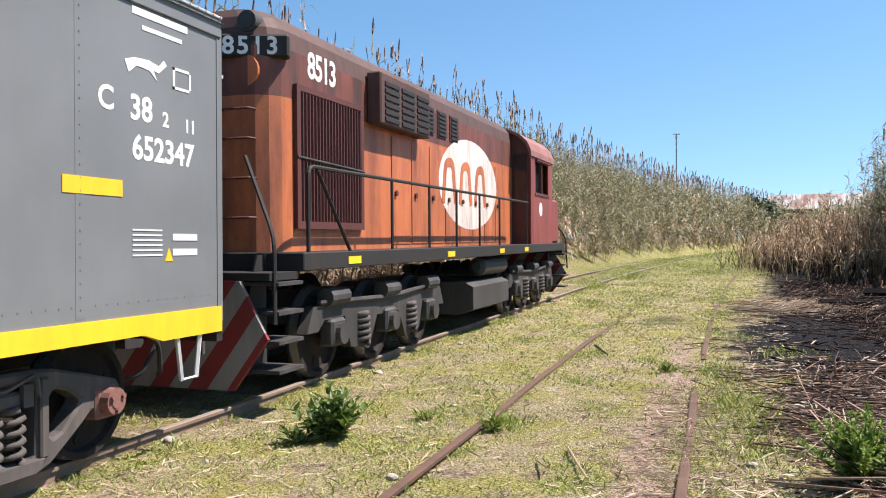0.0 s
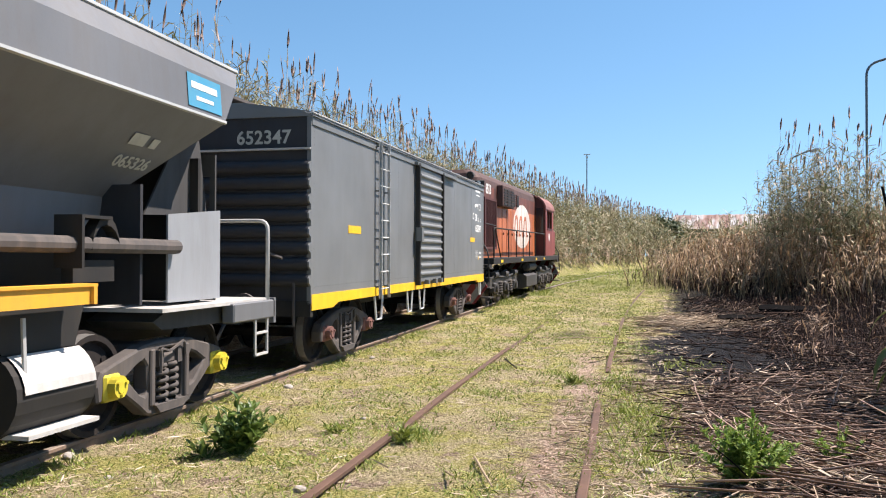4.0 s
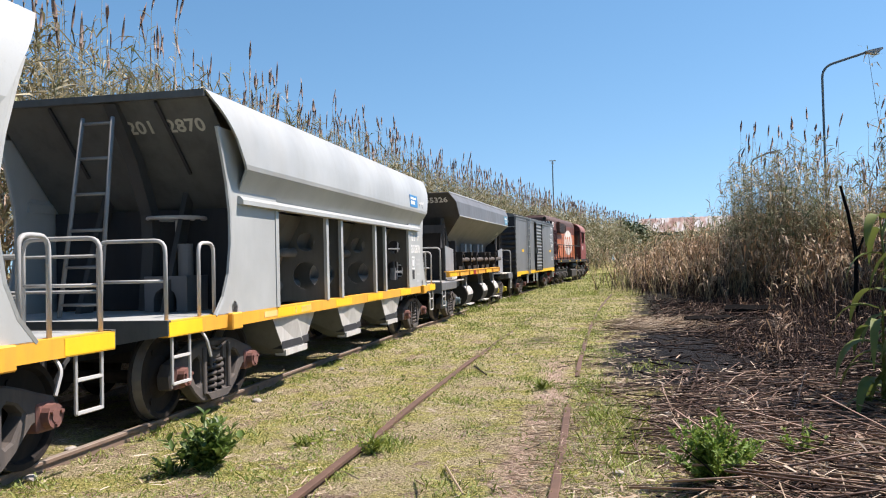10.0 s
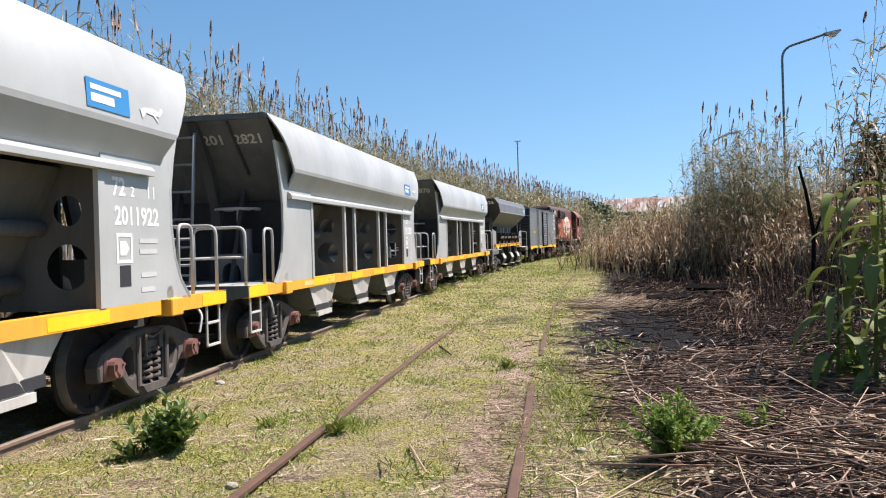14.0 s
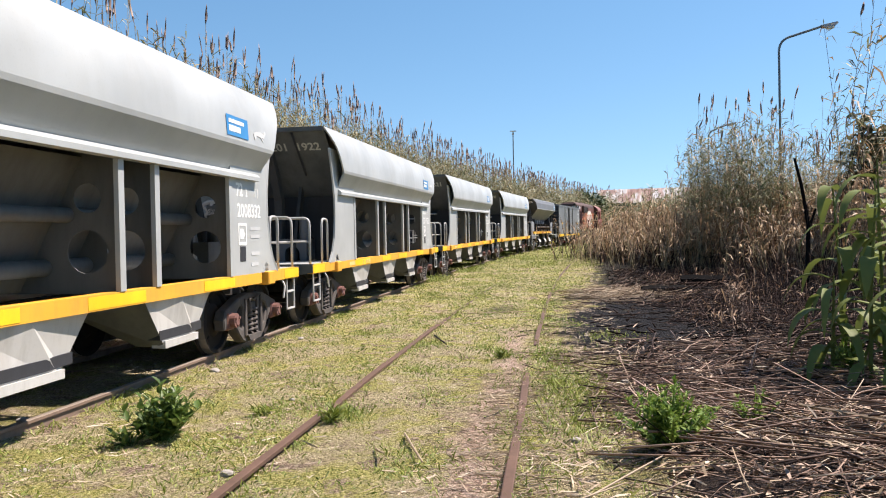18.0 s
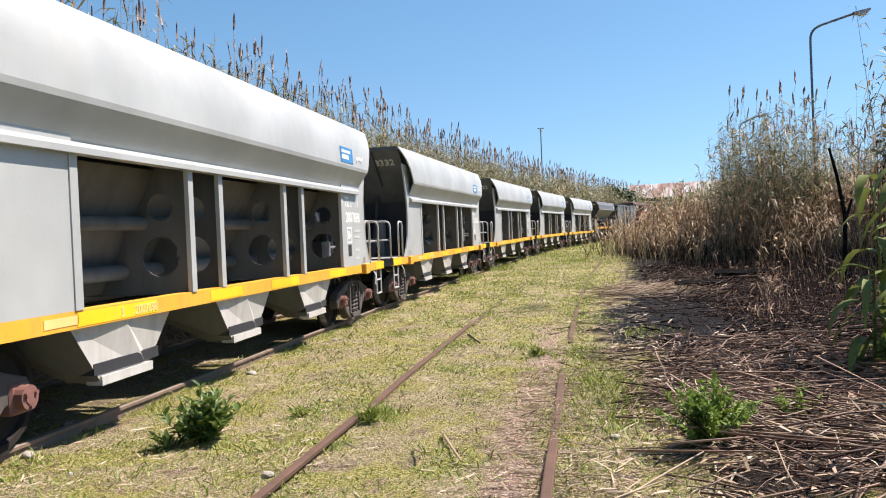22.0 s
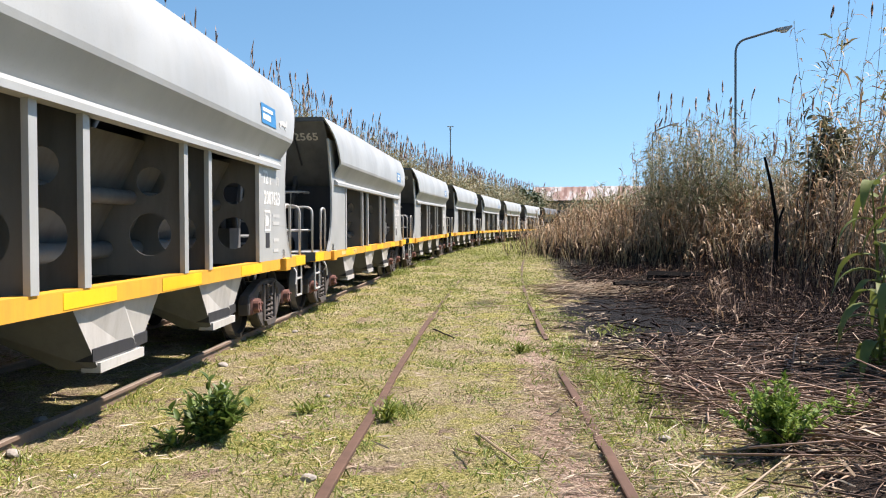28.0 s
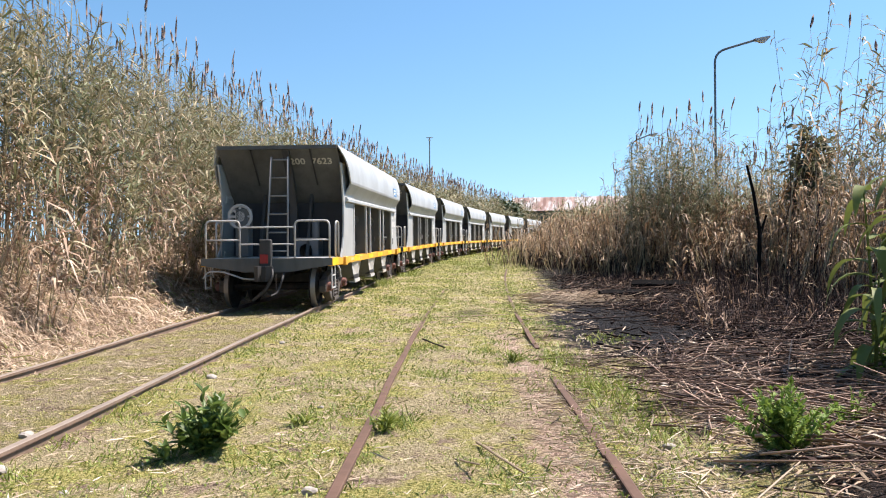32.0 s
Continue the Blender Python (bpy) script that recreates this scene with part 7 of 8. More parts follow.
            part("stanchion", bm, WEB_GREY, e)
        # round discharge drums under the frame, with pale doors
        for a in (-2.55, 0.0, 2.2):
            bm = bmesh.new()
            disc(bm, (sx * 0.95, a - 0.42, 0.52), 0.31, 0.84, "y", 22)
            drum = part("discharge_drum", bm, BLACK, e)
            bm = bmesh.new()
            prev = None
            for i in range(6):
                t = math.pi * (0.02 + 0.30 * i / 5)
                row = [bm.verts.new((sx * (0.95 + 0.325 * math.cos(t)), a + d, 0.52 + 0.325 * math.sin(t))) for d in (-0.36, 0.40)]
                if prev:
                    bm.faces.new((prev[0], prev[1], row[1], row[0]))
                prev = row
            box(bm, sx * 0.98, sx * 1.30, a - 0.36, a + 0.40, 0.24, 0.27)
            part("drum_door", bm, CHUTE_GREY, drum, "pale scuffed drum door")
            bm = bmesh.new()
            extrude(bm, [(a - 0.38, 0.8), (a + 0.38, 0.8), (a + 0.5, 1.15), (a - 0.5, 1.15)], sx * 0.55, sx * 1.1, "x")
            part("drum_throat", bm, BLACK, drum)
            bm = bmesh.new()
            tube(bm, [(sx * 1.2, a - 0.3, 1.05), (sx * 1.22, a - 0.3, 0.62)], 0.018, 5)
            part("link_rod", bm, RAIL_GREY, drum)
        for sy in (-1, 1):
            end = 6.5 if sy < 0 else 5.75
            bm = bmesh.new()
            box(bm, sx * (W - 0.14), sx * W, min(sy * 4.75, sy * end), max(sy * 4.75, sy * end), 0.80, 1.0, 0.015)
            part("end_sill", bm, BALLAST_GREY, e)
            step(e, sx * (W - 0.03), sy * (end - 0.3), 0.84, 0.42, 0.3)
            bm = bmesh.new()
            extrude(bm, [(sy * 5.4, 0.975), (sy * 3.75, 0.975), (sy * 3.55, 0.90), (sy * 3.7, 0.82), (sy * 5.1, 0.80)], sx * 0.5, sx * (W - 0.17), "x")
            part("bogie_cover", bm, SHADE_DARK, e, "dark casting over the bogie")
    for sy in (-1, 1):
        end = 6.5 if sy < 0 else 5.75
        # Tub end and end frame: shade of the sunless end put into the paint.
        bm = bmesh.new()
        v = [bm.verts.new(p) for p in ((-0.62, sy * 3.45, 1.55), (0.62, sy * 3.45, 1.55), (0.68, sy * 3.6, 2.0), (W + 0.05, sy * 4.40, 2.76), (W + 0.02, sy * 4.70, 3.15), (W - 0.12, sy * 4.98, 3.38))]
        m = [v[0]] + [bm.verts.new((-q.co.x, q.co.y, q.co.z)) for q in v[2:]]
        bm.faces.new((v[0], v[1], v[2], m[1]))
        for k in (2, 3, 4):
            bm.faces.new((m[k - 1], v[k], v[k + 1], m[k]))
        ob = part("tub_end", bm, SHADE_DARK, e)
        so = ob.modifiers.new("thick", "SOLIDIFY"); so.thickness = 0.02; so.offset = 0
        # Bulkhead near-black: shade inside the end is put into its colour.
        bm = bmesh.new()
        box(bm, -1.06, 1.06, sy * 3.5, sy * 3.54, 1.05, 2.1)
        part("bulkhead", bm, DARK_END, e)
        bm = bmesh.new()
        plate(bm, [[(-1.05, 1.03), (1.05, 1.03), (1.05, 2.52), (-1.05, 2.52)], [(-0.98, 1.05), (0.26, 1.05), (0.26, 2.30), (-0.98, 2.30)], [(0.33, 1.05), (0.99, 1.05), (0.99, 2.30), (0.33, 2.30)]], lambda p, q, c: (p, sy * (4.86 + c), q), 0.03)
        part("end_frame", bm, SHADE_DARK, e, "end frame in shade-darkened grey with two dark openings")
        # Black sheet added behind the frame openings in place of their shade.
        bm = bmesh.new()
        box(bm, -1.03, 1.03, min(sy * 4.55, sy * 4.6), max(sy * 4.55, sy * 4.6), 1.03, 2.45)
        part("inner_wall", bm, BLACK, e)
        bm = bmesh.new()
        box(bm, -W + 0.05, W - 0.05, min(sy * 3.5, sy * (end - 0.02)), max(sy * 3.5, sy * (end - 0.02)), 0.985, 1.02)
        part("deck", bm, CHUTE_GREY, e)
        bm = bmesh.new()
        box(bm, -W, W, sy * (end - 0.04), sy * (end + 0.02), 0.74, 1.02)
        disc(bm, (0.85, sy * (end + 0.02), 0.9), 0.04, sy * 0.01, "y", 10)
        part("end_beam", bm, BALLAST_GREY, e)
        coupler(e, sy * (end + 0.25), sy)
        for px in (-0.8, 0.8):
            bm = bmesh.new()
            disc(bm, (px, sy * (end + 0.02), 0.88), 0.07, sy * 0.28, "y", 12)
            disc(bm, (px, sy * (end + 0.28), 0.88), 0.17, sy * 0.05, "y", 18)
            part("buffer", bm, GRIME, e)
        bogie(e, sy * (4.68 if sy < 0 else 3.9), CAP_YELLOW if sy > 0 else CAP_BLUE, 1.75)
    # Closed black body; shade behind the valve gear is put into its colour.
    bm = bmesh.new()
    extrude(bm, [(-0.61, 1.62), (0.61, 1.62), (0.45, 0.88), (-0.45, 0.88)], -3.42, 3.42)
    part("lower_hopper", bm, BLACK, e)
    bm = bmesh.new()
    box(bm, -0.3, 0.3, -6.45, 5.70, 0.62, 0.95)
    part("centre_sill", bm, DARK_END, e)
    for y in (-6.42, 5.65):
        hoop(e, (-1.28, y, 0.72), (1.28, y, 0.72), 1.16, 0.022)
        hoop(e, (-0.5, y, 1.0), (0.62, y, 1.0), 0.62, 0.018, mid=(0.5,))
    ladder(e, (-0.25, -5.05, 1.02), (0.14, -5.05, 1.02), (-0.16, -5.02, 3.34), (0.16, -5.02, 3.34), 8, 0.017)
    up = Vector((0, -0.58, 0.62)).normalized(); n = Vector((1, 0, 0)).cross(up); o = Vector((0.40, -4.76, 3.145)) + n * 0.02
    lettering("065326", 0.24, FAINT, Matrix(((1, up.x, n.x, o.x), (0, up.y, n.y, o.y), (0, up.z, n.z, o.z), (0, 0, 0, 1))), e, "end_number", 1.05)
    a, b = Vector((W + 0.05, 0, 2.76)), Vector((W + 0.02, 0, 3.15))
    up = (b - a).normalized(); n = Vector((0, 1, 0)).cross(up); o = a + n * 0.015 + Vector((0, 3.72, 0)) + up * 0.06
    M = Matrix(((0, up.x, n.x, o.x), (1, up.y, n.y, o.y), (0, up.z, n.z, o.z), (0, 0, 0, 1)))
    bars([(0, 0, 0.62, 0.30)], M, TEAL, e, "sticker")
    for row in ((0.06, 0.17, 0.48, 0.06), (0.14, 0.07, 0.32, 0.035)):
        bars([row], M @ pose(0, 0, 0.003), WHITE, e, "sticker_line")
    a, b = Vector((W + 0.05, 0, 2.76)), Vector((0.68, 0, 2.0))
    up = (a - b).normalized(); n = Vector((0, 1, 0)).cross(up); o = b + n * 0.02 + Vector((0, 3.25, 0)) + up * 0.35
    M = Matrix(((0, up.x, n.x, o.x), (1, up.y, n.y, o.y), (0, up.z, n.z, o.z), (0, 0, 0, 1)))
    lettering("065326", 0.17, FADED, M, e, "side_number")
    bars([(0, 0.24, 0.22, 0.12), (0.3, 0.24, 0.1, 0.1)], M, FADED, e, "mark")
    bars([(0, 0, 0.1, 0.07), (0.14, 0, 0.5, 0.06)], side_pose(-5.35, 1.06, W + 0.006), FAINT, e, "mark")
    return e


ballast_wagon(48.72)


# ---- the locomotive ----
def locomotive(s):
    e = car("locomotive", s, "faded orange-red diesel locomotive with black frame and railings", "locomotive")
    w, top = 0.92, 3.92
    bm = bmesh.new()
    box(bm, -1.36, 1.36, -6.7, 6.7, 1.22, 1.40, 0.01)
    sill = part("frame_sill", bm, BLACK, e)
    for a in (-5.55, -2.2, 0.7, 2.6):
        bm = bmesh.new()
        box(bm, 1.361, 1.366, a - 0.16, a + 0.16, 1.26, 1.34)
        part("reflector", bm, REFLECT, sill)
    # long hood with rounded roof edges and rounded rear corners
    bm = bmesh.new()
    plan = [(-w, 3.17), (-w, -6.15)] + [(-w + 0.34 * (1 - math.cos(t)), -6.15 - 0.36 * math.sin(t)) for t in (0.4, 0.8, 1.2, 1.57)]
    plan = plan + [(-x, y) for x, y in reversed(plan)]
    rows = []
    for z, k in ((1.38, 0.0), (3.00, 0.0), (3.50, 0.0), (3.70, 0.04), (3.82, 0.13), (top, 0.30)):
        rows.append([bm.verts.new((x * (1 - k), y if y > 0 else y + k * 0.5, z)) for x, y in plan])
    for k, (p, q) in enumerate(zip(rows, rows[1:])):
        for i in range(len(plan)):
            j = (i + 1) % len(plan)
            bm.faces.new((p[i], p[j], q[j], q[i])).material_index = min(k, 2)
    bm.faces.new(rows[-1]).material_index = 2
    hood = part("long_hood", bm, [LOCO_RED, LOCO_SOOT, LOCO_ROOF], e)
    bm = bmesh.new()
    box(bm, -0.5, 0.5, -5.9, 2.7, top - 0.02, top + 0.06, 0.02)
    box(bm, -0.3, 0.3, -1.4, -0.2, top, top + 0.16, 0.04)
    part("roof_housing", bm, LOCO_ROOF, hood)
    for sx in (-1, 1):
        # radiator intake
        bm = bmesh.new()
        f0, f1, z0, z1 = -6.10, -4.42, 1.64, 3.16
        box(bm, sx * w, sx * (w + 0.05), f0, f0 + 0.08, z0, z1); box(bm, sx * w, sx * (w + 0.05), f1 - 0.08, f1, z0, z1)
        box(bm, sx * w, sx * (w + 0.05), f0 + 0.08, f1 - 0.08, z0, z0 + 0.08); box(bm, sx * w, sx * (w + 0.05), f0 + 0.08, f1 - 0.08, z1 - 0.06, z1)
        grille = part("radiator_grille", bm, LOCO_DARK, hood, "dark red-brown radiator grille")
        for k in range(20):
            a = f0 + 0.12 + k * 0.076
            bm = bmesh.new()
            extrude(bm, [(sx * w, a), (sx * (w + 0.045), a + 0.02), (sx * (w + 0.045), a + 0.035), (sx * w, a + 0.03)], z0 + 0.08, z1 - 0.06, "z")
            part("slat", bm, LOCO_DARK, grille)
        bm = bmesh.new()
        tube(bm, [(sx * (w + 0.05), f0, 2.40), (sx * (w + 0.05), f1, 2.36)], 0.015, 5)
        part("grille_bar", bm, SOOTY_STEEL, grille)
        # intake box under the roof
        bm = bmesh.new()
        box(bm, sx * w, sx * (w + 0.20), -4.22, -2.42, 2.98, 3.64, 0.02)
        filt = part("intake_box", bm, LOCO_ROOF, hood)
        for k in range(6):
            for c in (-4.12, -3.55, -2.98):
                bm = bmesh.new()
                box(bm, sx * (w + 0.20), sx * (w + 0.215), c + 0.02, c + 0.50, 3.03 + k * 0.09, 3.08 + k * 0.09)
                part("louvre", bm, BLACK, filt)
        for c in (-2.15, -1.55, -0.95):
            bm = bmesh.new()
            box(bm, sx * w, sx * (w + 0.015), c, c + 0.42, 3.12, 3.54)
            lv = part("louvre_panel", bm, LOCO_ROOF, hood)
            for k in range(6):
                bm = bmesh.new()
                box(bm, sx * (w + 0.015), sx * (w + 0.03), c + 0.03, c + 0.39, 3.15 + k * 0.065, 3.19 + k * 0.065)
                part("louvre", bm, BLACK, lv)
        for c in (-3.45, -2.7, -1.95, -1.2, -0.45, 0.3, 1.05, 1.8):
            bm = bmesh.new()
            box(bm, sx * w, sx * (w + 0.012), c + 0.02, c + 0.71, 1.46, 2.92)
            dr = part("hood_door", bm, LOCO_RED, hood)
            bm = bmesh.new()
            disc(bm, (sx * (w + 0.012), c + 0.14, 2.15), 0.04, sx * 0.03, "x", 10)
            part("latch", bm, LOCO_DARK, dr)
        # the pale oval with bold strokes
        bm = bmesh.new()
        vs = [bm.verts.new((sx * (w + 0.0145), 0.17 + 1.70 * math.cos(k * math.tau / 40), 2.46 + 0.78 * math.sin(k * math.tau / 40))) for k in range(40)]
        bm.faces.new(vs)
        oval = part("emblem", bm, EMBLEM, hood, "grimy white oval emblem")
        bm = bmesh.new()
        for c in (-0.98, -0.10, 0.78):
            tube(bm, rounded([(sx * (w + 0.017), c - 0.34, 2.10), (sx * (w + 0.017), c - 0.22, 2.74), (sx * (w + 0.017), c + 0.14, 2.78), (sx * (w + 0.017), c + 0.28, 2.10)], 0.14), 0.105, 4)
        bmesh.ops.scale(bm, vec=(0.1, 1, 1), space=Matrix.Translation((-sx * (w + 0.012), 0, 0)), verts=bm.verts)
        part("stroke", bm, LOCO_RED, oval)
        # cab, wider than the hood
        bm = bmesh.new()
        win = [(3.60, 2.50), (4.90, 2.50), (4.90, 3.16), (3.60, 3.16)]
        plate(bm, [[(3.18, 1.40), (5.35, 1.40), (5.35, 3.27), (3.18, 3.27)], win], lambda a, b, c: (sx * (1.30 + c), a, b), 0.03)
        side = part("cab_side", bm, CAB_RED, e, "dull red cab side")
        bm = bmesh.new()
        box(bm, sx * 1.255, sx * 1.262, 3.58, 4.22, 2.48, 3.18)
        part("cab_window", bm, GLASS, side)
        bm = bmesh.new()
        box(bm, sx * 1.325, sx * 1.35, 3.55, 4.95, 2.44, 2.49)
        box(bm, sx * 1.25, sx * 1.335, 4.20, 4.26, 2.50, 3.16)
        box(bm, sx * 1.325, sx * 1.39, 3.55, 4.95, 3.17, 3.20)
        part("window_sill", bm, LOCO_DARK, side)
        bm = bmesh.new()
        disc(bm, (sx * 1.33, 4.1, 2.15), 0.15, sx * 0.004, "x", 18)
        part("mark", bm, WHITE, side)
        # short hood and front
        bm = bmesh.new()
        box(bm, sx * 0.0, sx * 1.22, 5.36, 6.65, 1.40, 2.45, 0.05)
        part("short_hood", bm, CAB_RED, e)
        # railings along the running board
        posts = (-6.55, -4.4, -3.06, -1.85, -0.62, 0.64, 2.75)
        bm = bmesh.new()
        tube(bm, rounded([(sx * 1.33, posts[0], 1.40), (sx * 1.33, posts[0], 2.25), (sx * 1.33, 2.85, 2.25)], 0.12), 0.022, 7)
        part("railing", bm, BLACK, e)
        for a in posts[1:]:
            bm = bmesh.new()
            tube(bm, [(sx * 1.33, a, 1.40), (sx * 1.33, a, 2.25)], 0.02, 6)
            part("railing_post", bm, BLACK, e)
        bm = bmesh.new()
        tube(bm, [(sx * 1.33, -6.35, 2.22), (sx * 1.33, -5.6, 1.40)], 0.02, 6)
        part("railing_brace", bm, BLACK, e)
        for sy in (-1, 1):
            bm = bmesh.new()
            tube(bm, rounded([(sx * 0.75, sy * 6.75, 2.35), (sx * 1.30, sy * 7.15, 1.55), (sx * 1.33, sy * 7.2, 0.75)], 0.15), 0.02, 6)
            part("grab_rail", bm, BLACK, e)
            for k in range(4):
                z = 1.12 - 0.27 * k
                bm = bmesh.new()
                box(bm, sx * 0.95, sx * 1.36, min(sy * 6.72, sy * 7.18), max(sy * 6.72, sy * 7.18), z - 0.02, z + 0.015)
                part("footstep", bm, SOOTY_STEEL, e)
            bm = bmesh.new()
            plate(bm, [[(sy * 6.70, 0.25), (sy * 7.22, 0.25), (sy * 7.22, 0.5), (sy * 6.85, 1.38), (sy * 6.70, 1.38)]], lambda a, b, c: (sx * (0.92 + c), a, b), 0.02)
            part("step_plate", bm, BLACK, e)
    bm = bmesh.new()
    arch = [(1.36, 3.24), (1.35, 3.36), (1.27, 3.54), (1.10, 3.70), (0.82, 3.83), (0.42, 3.92)]
    shell = arch + [(-a, z) for a, z in reversed(arch)]
    under = [(a * 0.965, z - 0.045 if z > 3.3 else z) for a, z in shell]
    for k in range(len(shell) - 1):
        extrude(bm, [shell[k], shell[k + 1], under[k + 1], under[k]], 3.10, 5.46)
    bmesh.ops.remove_doubles(bm, verts=bm.verts, dist=0.0005)
    part("cab_roof", bm, CAB_PINK, e, "worn pinkish cab roof")
    # Rear wall darker than the cab sides: its shade is put into the paint.
    bm = bmesh.new()
    extrude(bm, [(-1.29, 1.40), (1.29, 1.40), (1.29, 3.28)] + [(a * 0.96, z - 0.05) for a, z in shell[1:-1]] + [(-1.29, 3.28)], 3.18, 3.22)
    back = part("cab_rear_wall", bm, LOCO_DARK, e)
    bm = bmesh.new()
    box(bm, 0.96, 1.24, 3.16, 3.178, 2.30, 3.28)
    part("cab_window", bm, GLASS, back)
    bm = bmesh.new()
    box(bm, -1.30, 1.30, 5.30, 5.35, 2.4, 3.43)
    part("cab_front_wall", bm, LOCO_RED, e)
    bm = bmesh.new()
    box(bm, -1.25, 1.25, 3.23, 5.29, 1.40, 1.46)
    part("cab_floor", bm, LOCO_DARK, e)
    # rear of the hood
    for sx in (-1, 1):
        turn = pose(sx * 0.66, -6.43, 3.50, 0, 0, sx * 24)
        bm = bmesh.new()
        box(bm, -0.36, 0.36, -0.06, 0.10, -0.115, 0.115, 0.02)
        bmesh.ops.transform(bm, matrix=turn, verts=bm.verts)
        board = part("number_board", bm, BLACK, hood, "black number board")
        lettering("8513", 0.25, WHITE, turn @ Matrix(((1, 0, 0, -0.31), (0, 0, -1, -0.062), (0, 1, 0, -0.085), (0, 0, 0, 1))), board, "board_number", 1.18)
    lettering("8513", 0.40, WHITE, side_pose(-5.78, 3.29, w + 0.002), hood, "side_number", 0.9, 0.95)
    bm = bmesh.new()
    tube(bm, [(0.62, -6.25, 3.75), (0.62, -6.50, 3.75)], [0.12, 0.11], 20)
    lamp = part("headlight", bm, SHADE_DARK, hood)
    bm = bmesh.new()
    disc(bm, (0.62, -6.51, 3.75), 0.085, 0.01, "y", 18)
    part("lens", bm, GLASS, lamp)
    bm = bmesh.new()
    disc(bm, (0.58, -6.50, 3.25), 0.17, 0.06, "y", 18)
    part("hatch", bm, LOCO_RED, hood)
    for z in (1.75, 2.15, 2.55, 2.85):
        bm = bmesh.new()
        tube(bm, rounded([(0.34, -6.50, z), (0.34, -6.60, z), (0.70, -6.60, z), (0.70, -6.42, z)], 0.04), 0.014, 5)
        part("rung", bm, LOCO_DARK, hood)
    bm = bmesh.new()
    box(bm, -0.62, -0.05, -6.525, -6.505, 1.45, 2.95, 0.01)
    part("hood_end_door", bm, LOCO_RED, hood)
    # striped snow plough at both ends
    for sy in (-1, 1):
        n = 16
        for k in range(n):
            a0 = -1.9 + 3.4 * k / n
            bm = bmesh.new()
            extrude(bm, [(a0, 0.14), (a0 + 3.4 / n, 0.14), (a0 + 3.4 / n + 0.75, 1.15), (a0 + 0.75, 1.15)], sy * 7.24, sy * 7.28)
            for co, no in (((1.30, 0, 0.62), (1, 0, 0.55)), ((1.30, 0, 0.62), (1, 0, -0.75)), ((-1.30, 0, 0.62), (-1, 0, 0.55)), ((-1.30, 0, 0.62), (-1, 0, -0.75))):
                cut = bmesh.ops.bisect_plane(bm, geom=bm.verts[:] + bm.edges[:] + bm.faces[:], plane_co=co, plane_no=no, clear_outer=True)
                bmesh.ops.holes_fill(bm, edges=[q for q in cut["geom_cut"] if isinstance(q, bmesh.types.BMEdge)])
            if bm.faces:
                part("plough_stripe", bm, STRIPE_RED if k % 2 else STRIPE_GREY, e)
            else:
                bm.free()
        bm = bmesh.new()
        box(bm, -1.3, 1.3, sy * 6.7, sy * 7.24, 1.15, 1.22)
        part("end_platform", bm, BLACK, e)
        coupler(e, sy * 7.5, sy)
    # fuel tank, air tank
    bm = bmesh.new()
    extrude(bm, [(-1.25, 0.35), (-1.0, 0.26), (1.0, 0.26), (1.25, 0.35), (1.25, 0.72), (1.1, 0.80), (-1.1, 0.80), (-1.25, 0.72)], -0.75, 1.55)
    part("fuel_tank", bm, SOOTY_STEEL, e)
    bm = bmesh.new()
    tube(bm, [(1.08, 0.0, 1.03), (1.08, 0.05, 1.03), (1.08, 1.55, 1.03), (1.08, 1.6, 1.03)], [0.08, 0.16, 0.16, 0.08], 14)
    part("air_tank", bm, SOOTY_STEEL, e)
    # two three-axle bogies
    for c in (-4.1, 4.1):
        bm = bmesh.new()
        box(bm, -0.95, 0.95, c - 1.9, c + 1.9, 0.62, 0.80)
        bog = part("bogie", bm, SOOTY_STEEL, e)
        for sx in (-1, 1):
            bm = bmesh.new()
            outline = [(-2.15, 0.55), (-2.0, 0.82), (2.0, 0.82), (2.15, 0.55), (1.9, 0.55), (1.75, 0.66), (1.25, 0.66), (1.1, 0.30), (0.6, 0.22), (0.35, 0.60), (-0.35, 0.60), (-0.6, 0.22), (-1.1, 0.30), (-1.25, 0.66), (-1.75, 0.66), (-1.9, 0.55)]
            plate(bm, [outline], lambda a, b, d: (sx * (1.02 + d), c + a, b), 0.12)
            part("side_frame", bm, SOOTY_STEEL, bog)
            for a in (-1.5, 0.0, 1.5):
                bm = bmesh.new()
                box(bm, sx * 1.02, sx * 1.20, c + a - 0.17, c + a + 0.17, 0.36, 0.66, 0.03)
                disc(bm, (sx * 1.18, c + a, 0.50), 0.12, sx * 0.08, "x", 14)
                part("axle_box", bm, SOOTY_STEEL, bog)
                bm = bmesh.new()
                disc(bm, (sx * 1.15, c + a - 0.25, 0.90), 0.10, 0.45, "y", 12)
                part("brake_cylinder", bm, SOOTY_STEEL, bog)
            for a in (-0.8, 0.75):
                spring(bog, sx * 1.12, c + a, 0.30, 0.66, 0.10)
            bm = bmesh.new()
            tube(bm, [(sx * 1.15, c - 1.9, 0.86), (sx * 1.17, c, 0.80), (sx * 1.15, c + 1.9, 0.88)], 0.03, 6)
            part("brake_rod", bm, SOOTY_STEEL, bog)
        for a in (-1.5, 0.0, 1.5):
            wheelset(bog, c + a, 0.50)
    return e


locomotive(75.5)


# ---- what moves ----
GONE = [(0.0, -60.24), (2.0, -52.51), (4.0, -44.5), (6.0, -36.47), (8.0, -28.56), (10.0, -20.51), (12.0, -12.43), (14.0, -4.12), (16.0, 3.96), (18.0, 12.13), (20.0, 20.43), (22.0, 28.68), (24.0, 36.76), (26.0, 44.70), (28.0, 52.74), (30.0, 60.90), (32.0, 68.97)]


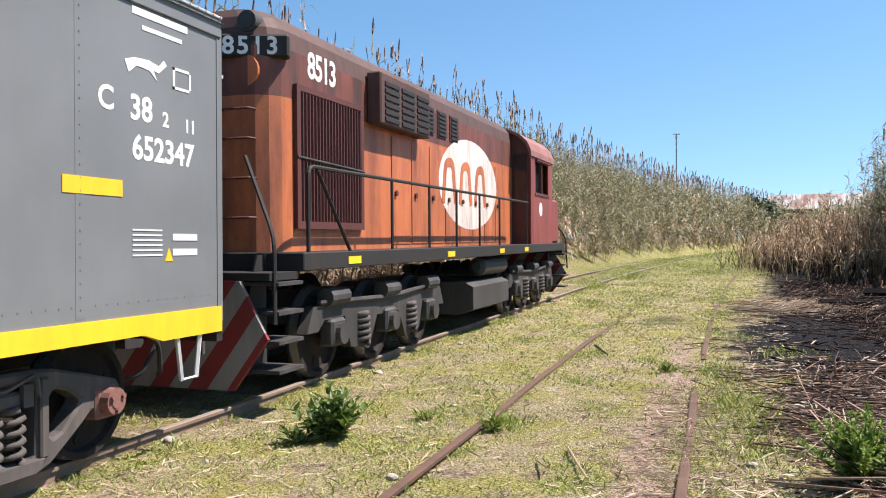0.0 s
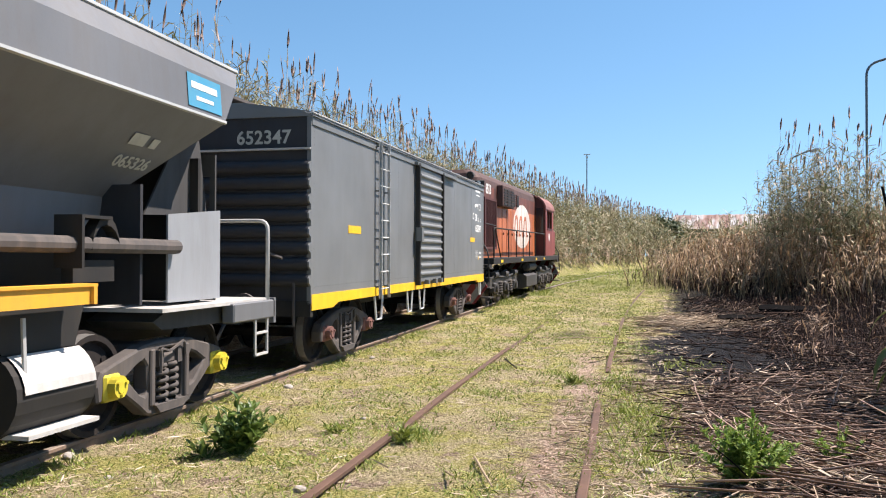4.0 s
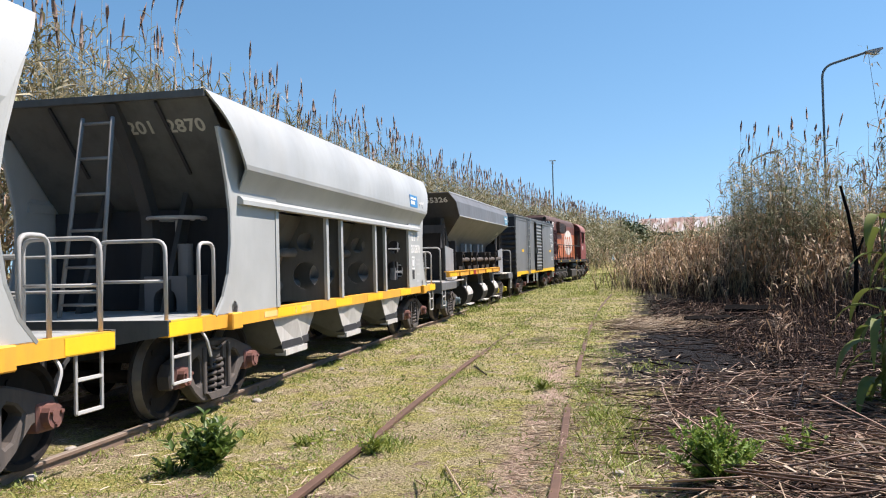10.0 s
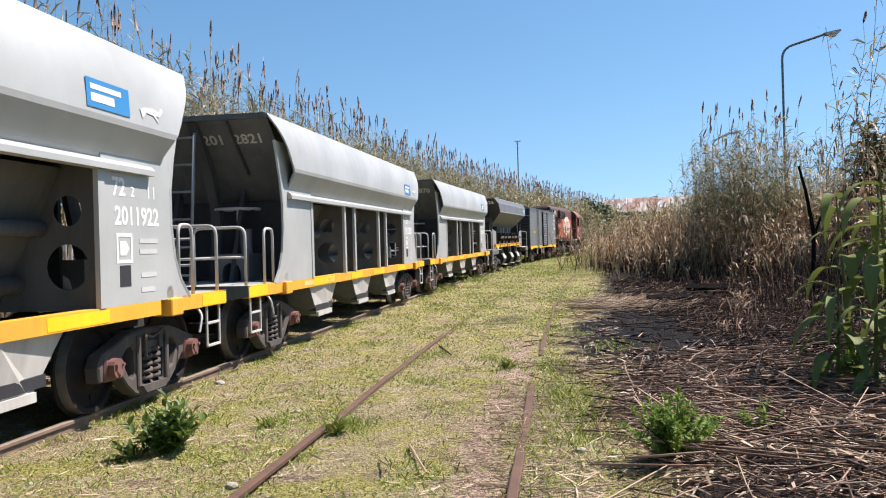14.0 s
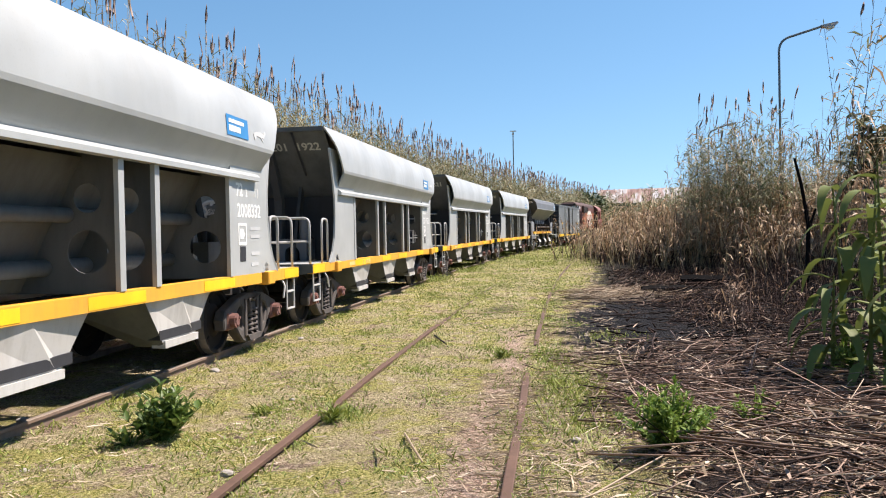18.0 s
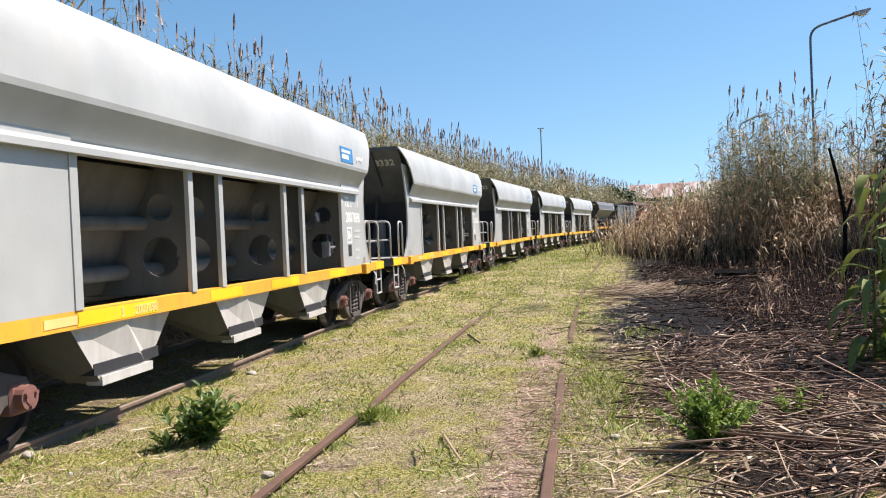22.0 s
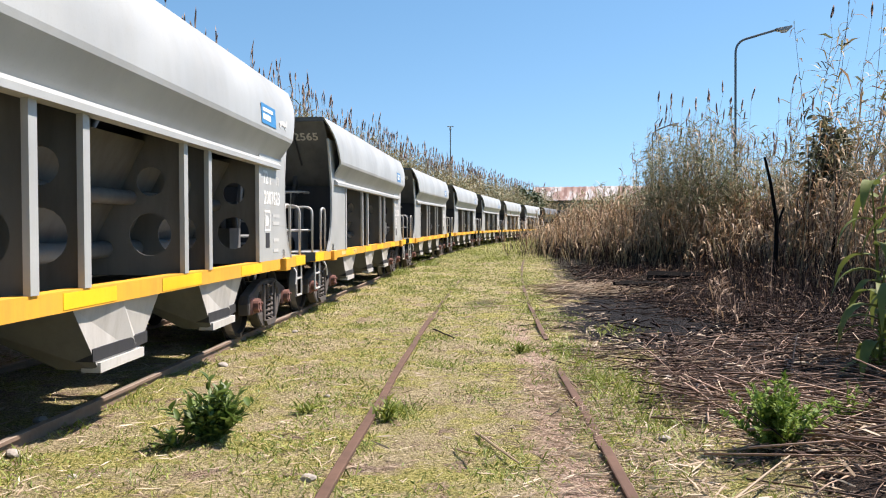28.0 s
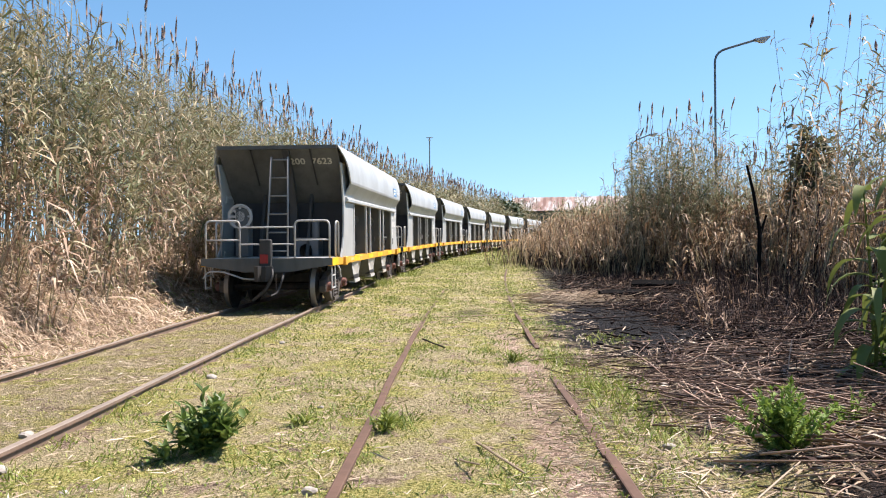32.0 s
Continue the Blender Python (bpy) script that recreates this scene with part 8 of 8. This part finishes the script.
def gone(t):
    """How far the train has run along the track at t seconds."""
    return float(np.interp(t, [g[0] for g in GONE], [g[1] for g in GONE]))


def car_pose(s, half=4.3):
    a, b = track_point(s - half), track_point(s + half)
    d, c = (b - a).normalized(), (a + b) / 2
    return pose(c.x, c.y, c.z, math.degrees(math.asin(d.z)), 0, math.degrees(math.atan2(-d.x, d.y)))


def motions():
    for e, s in TRAIN:
        walk(e, [(t, car_pose(s + gone(t))) for t in range(33)])
    steps = [k * 0.15 for k in range(214)] + [32.0]
    for ob, y, r in WHEELS:
        walk(ob, [(t, pose(0, y, r, -math.degrees((gone(t) - gone(0)) / r))) for t in steps])


motions()
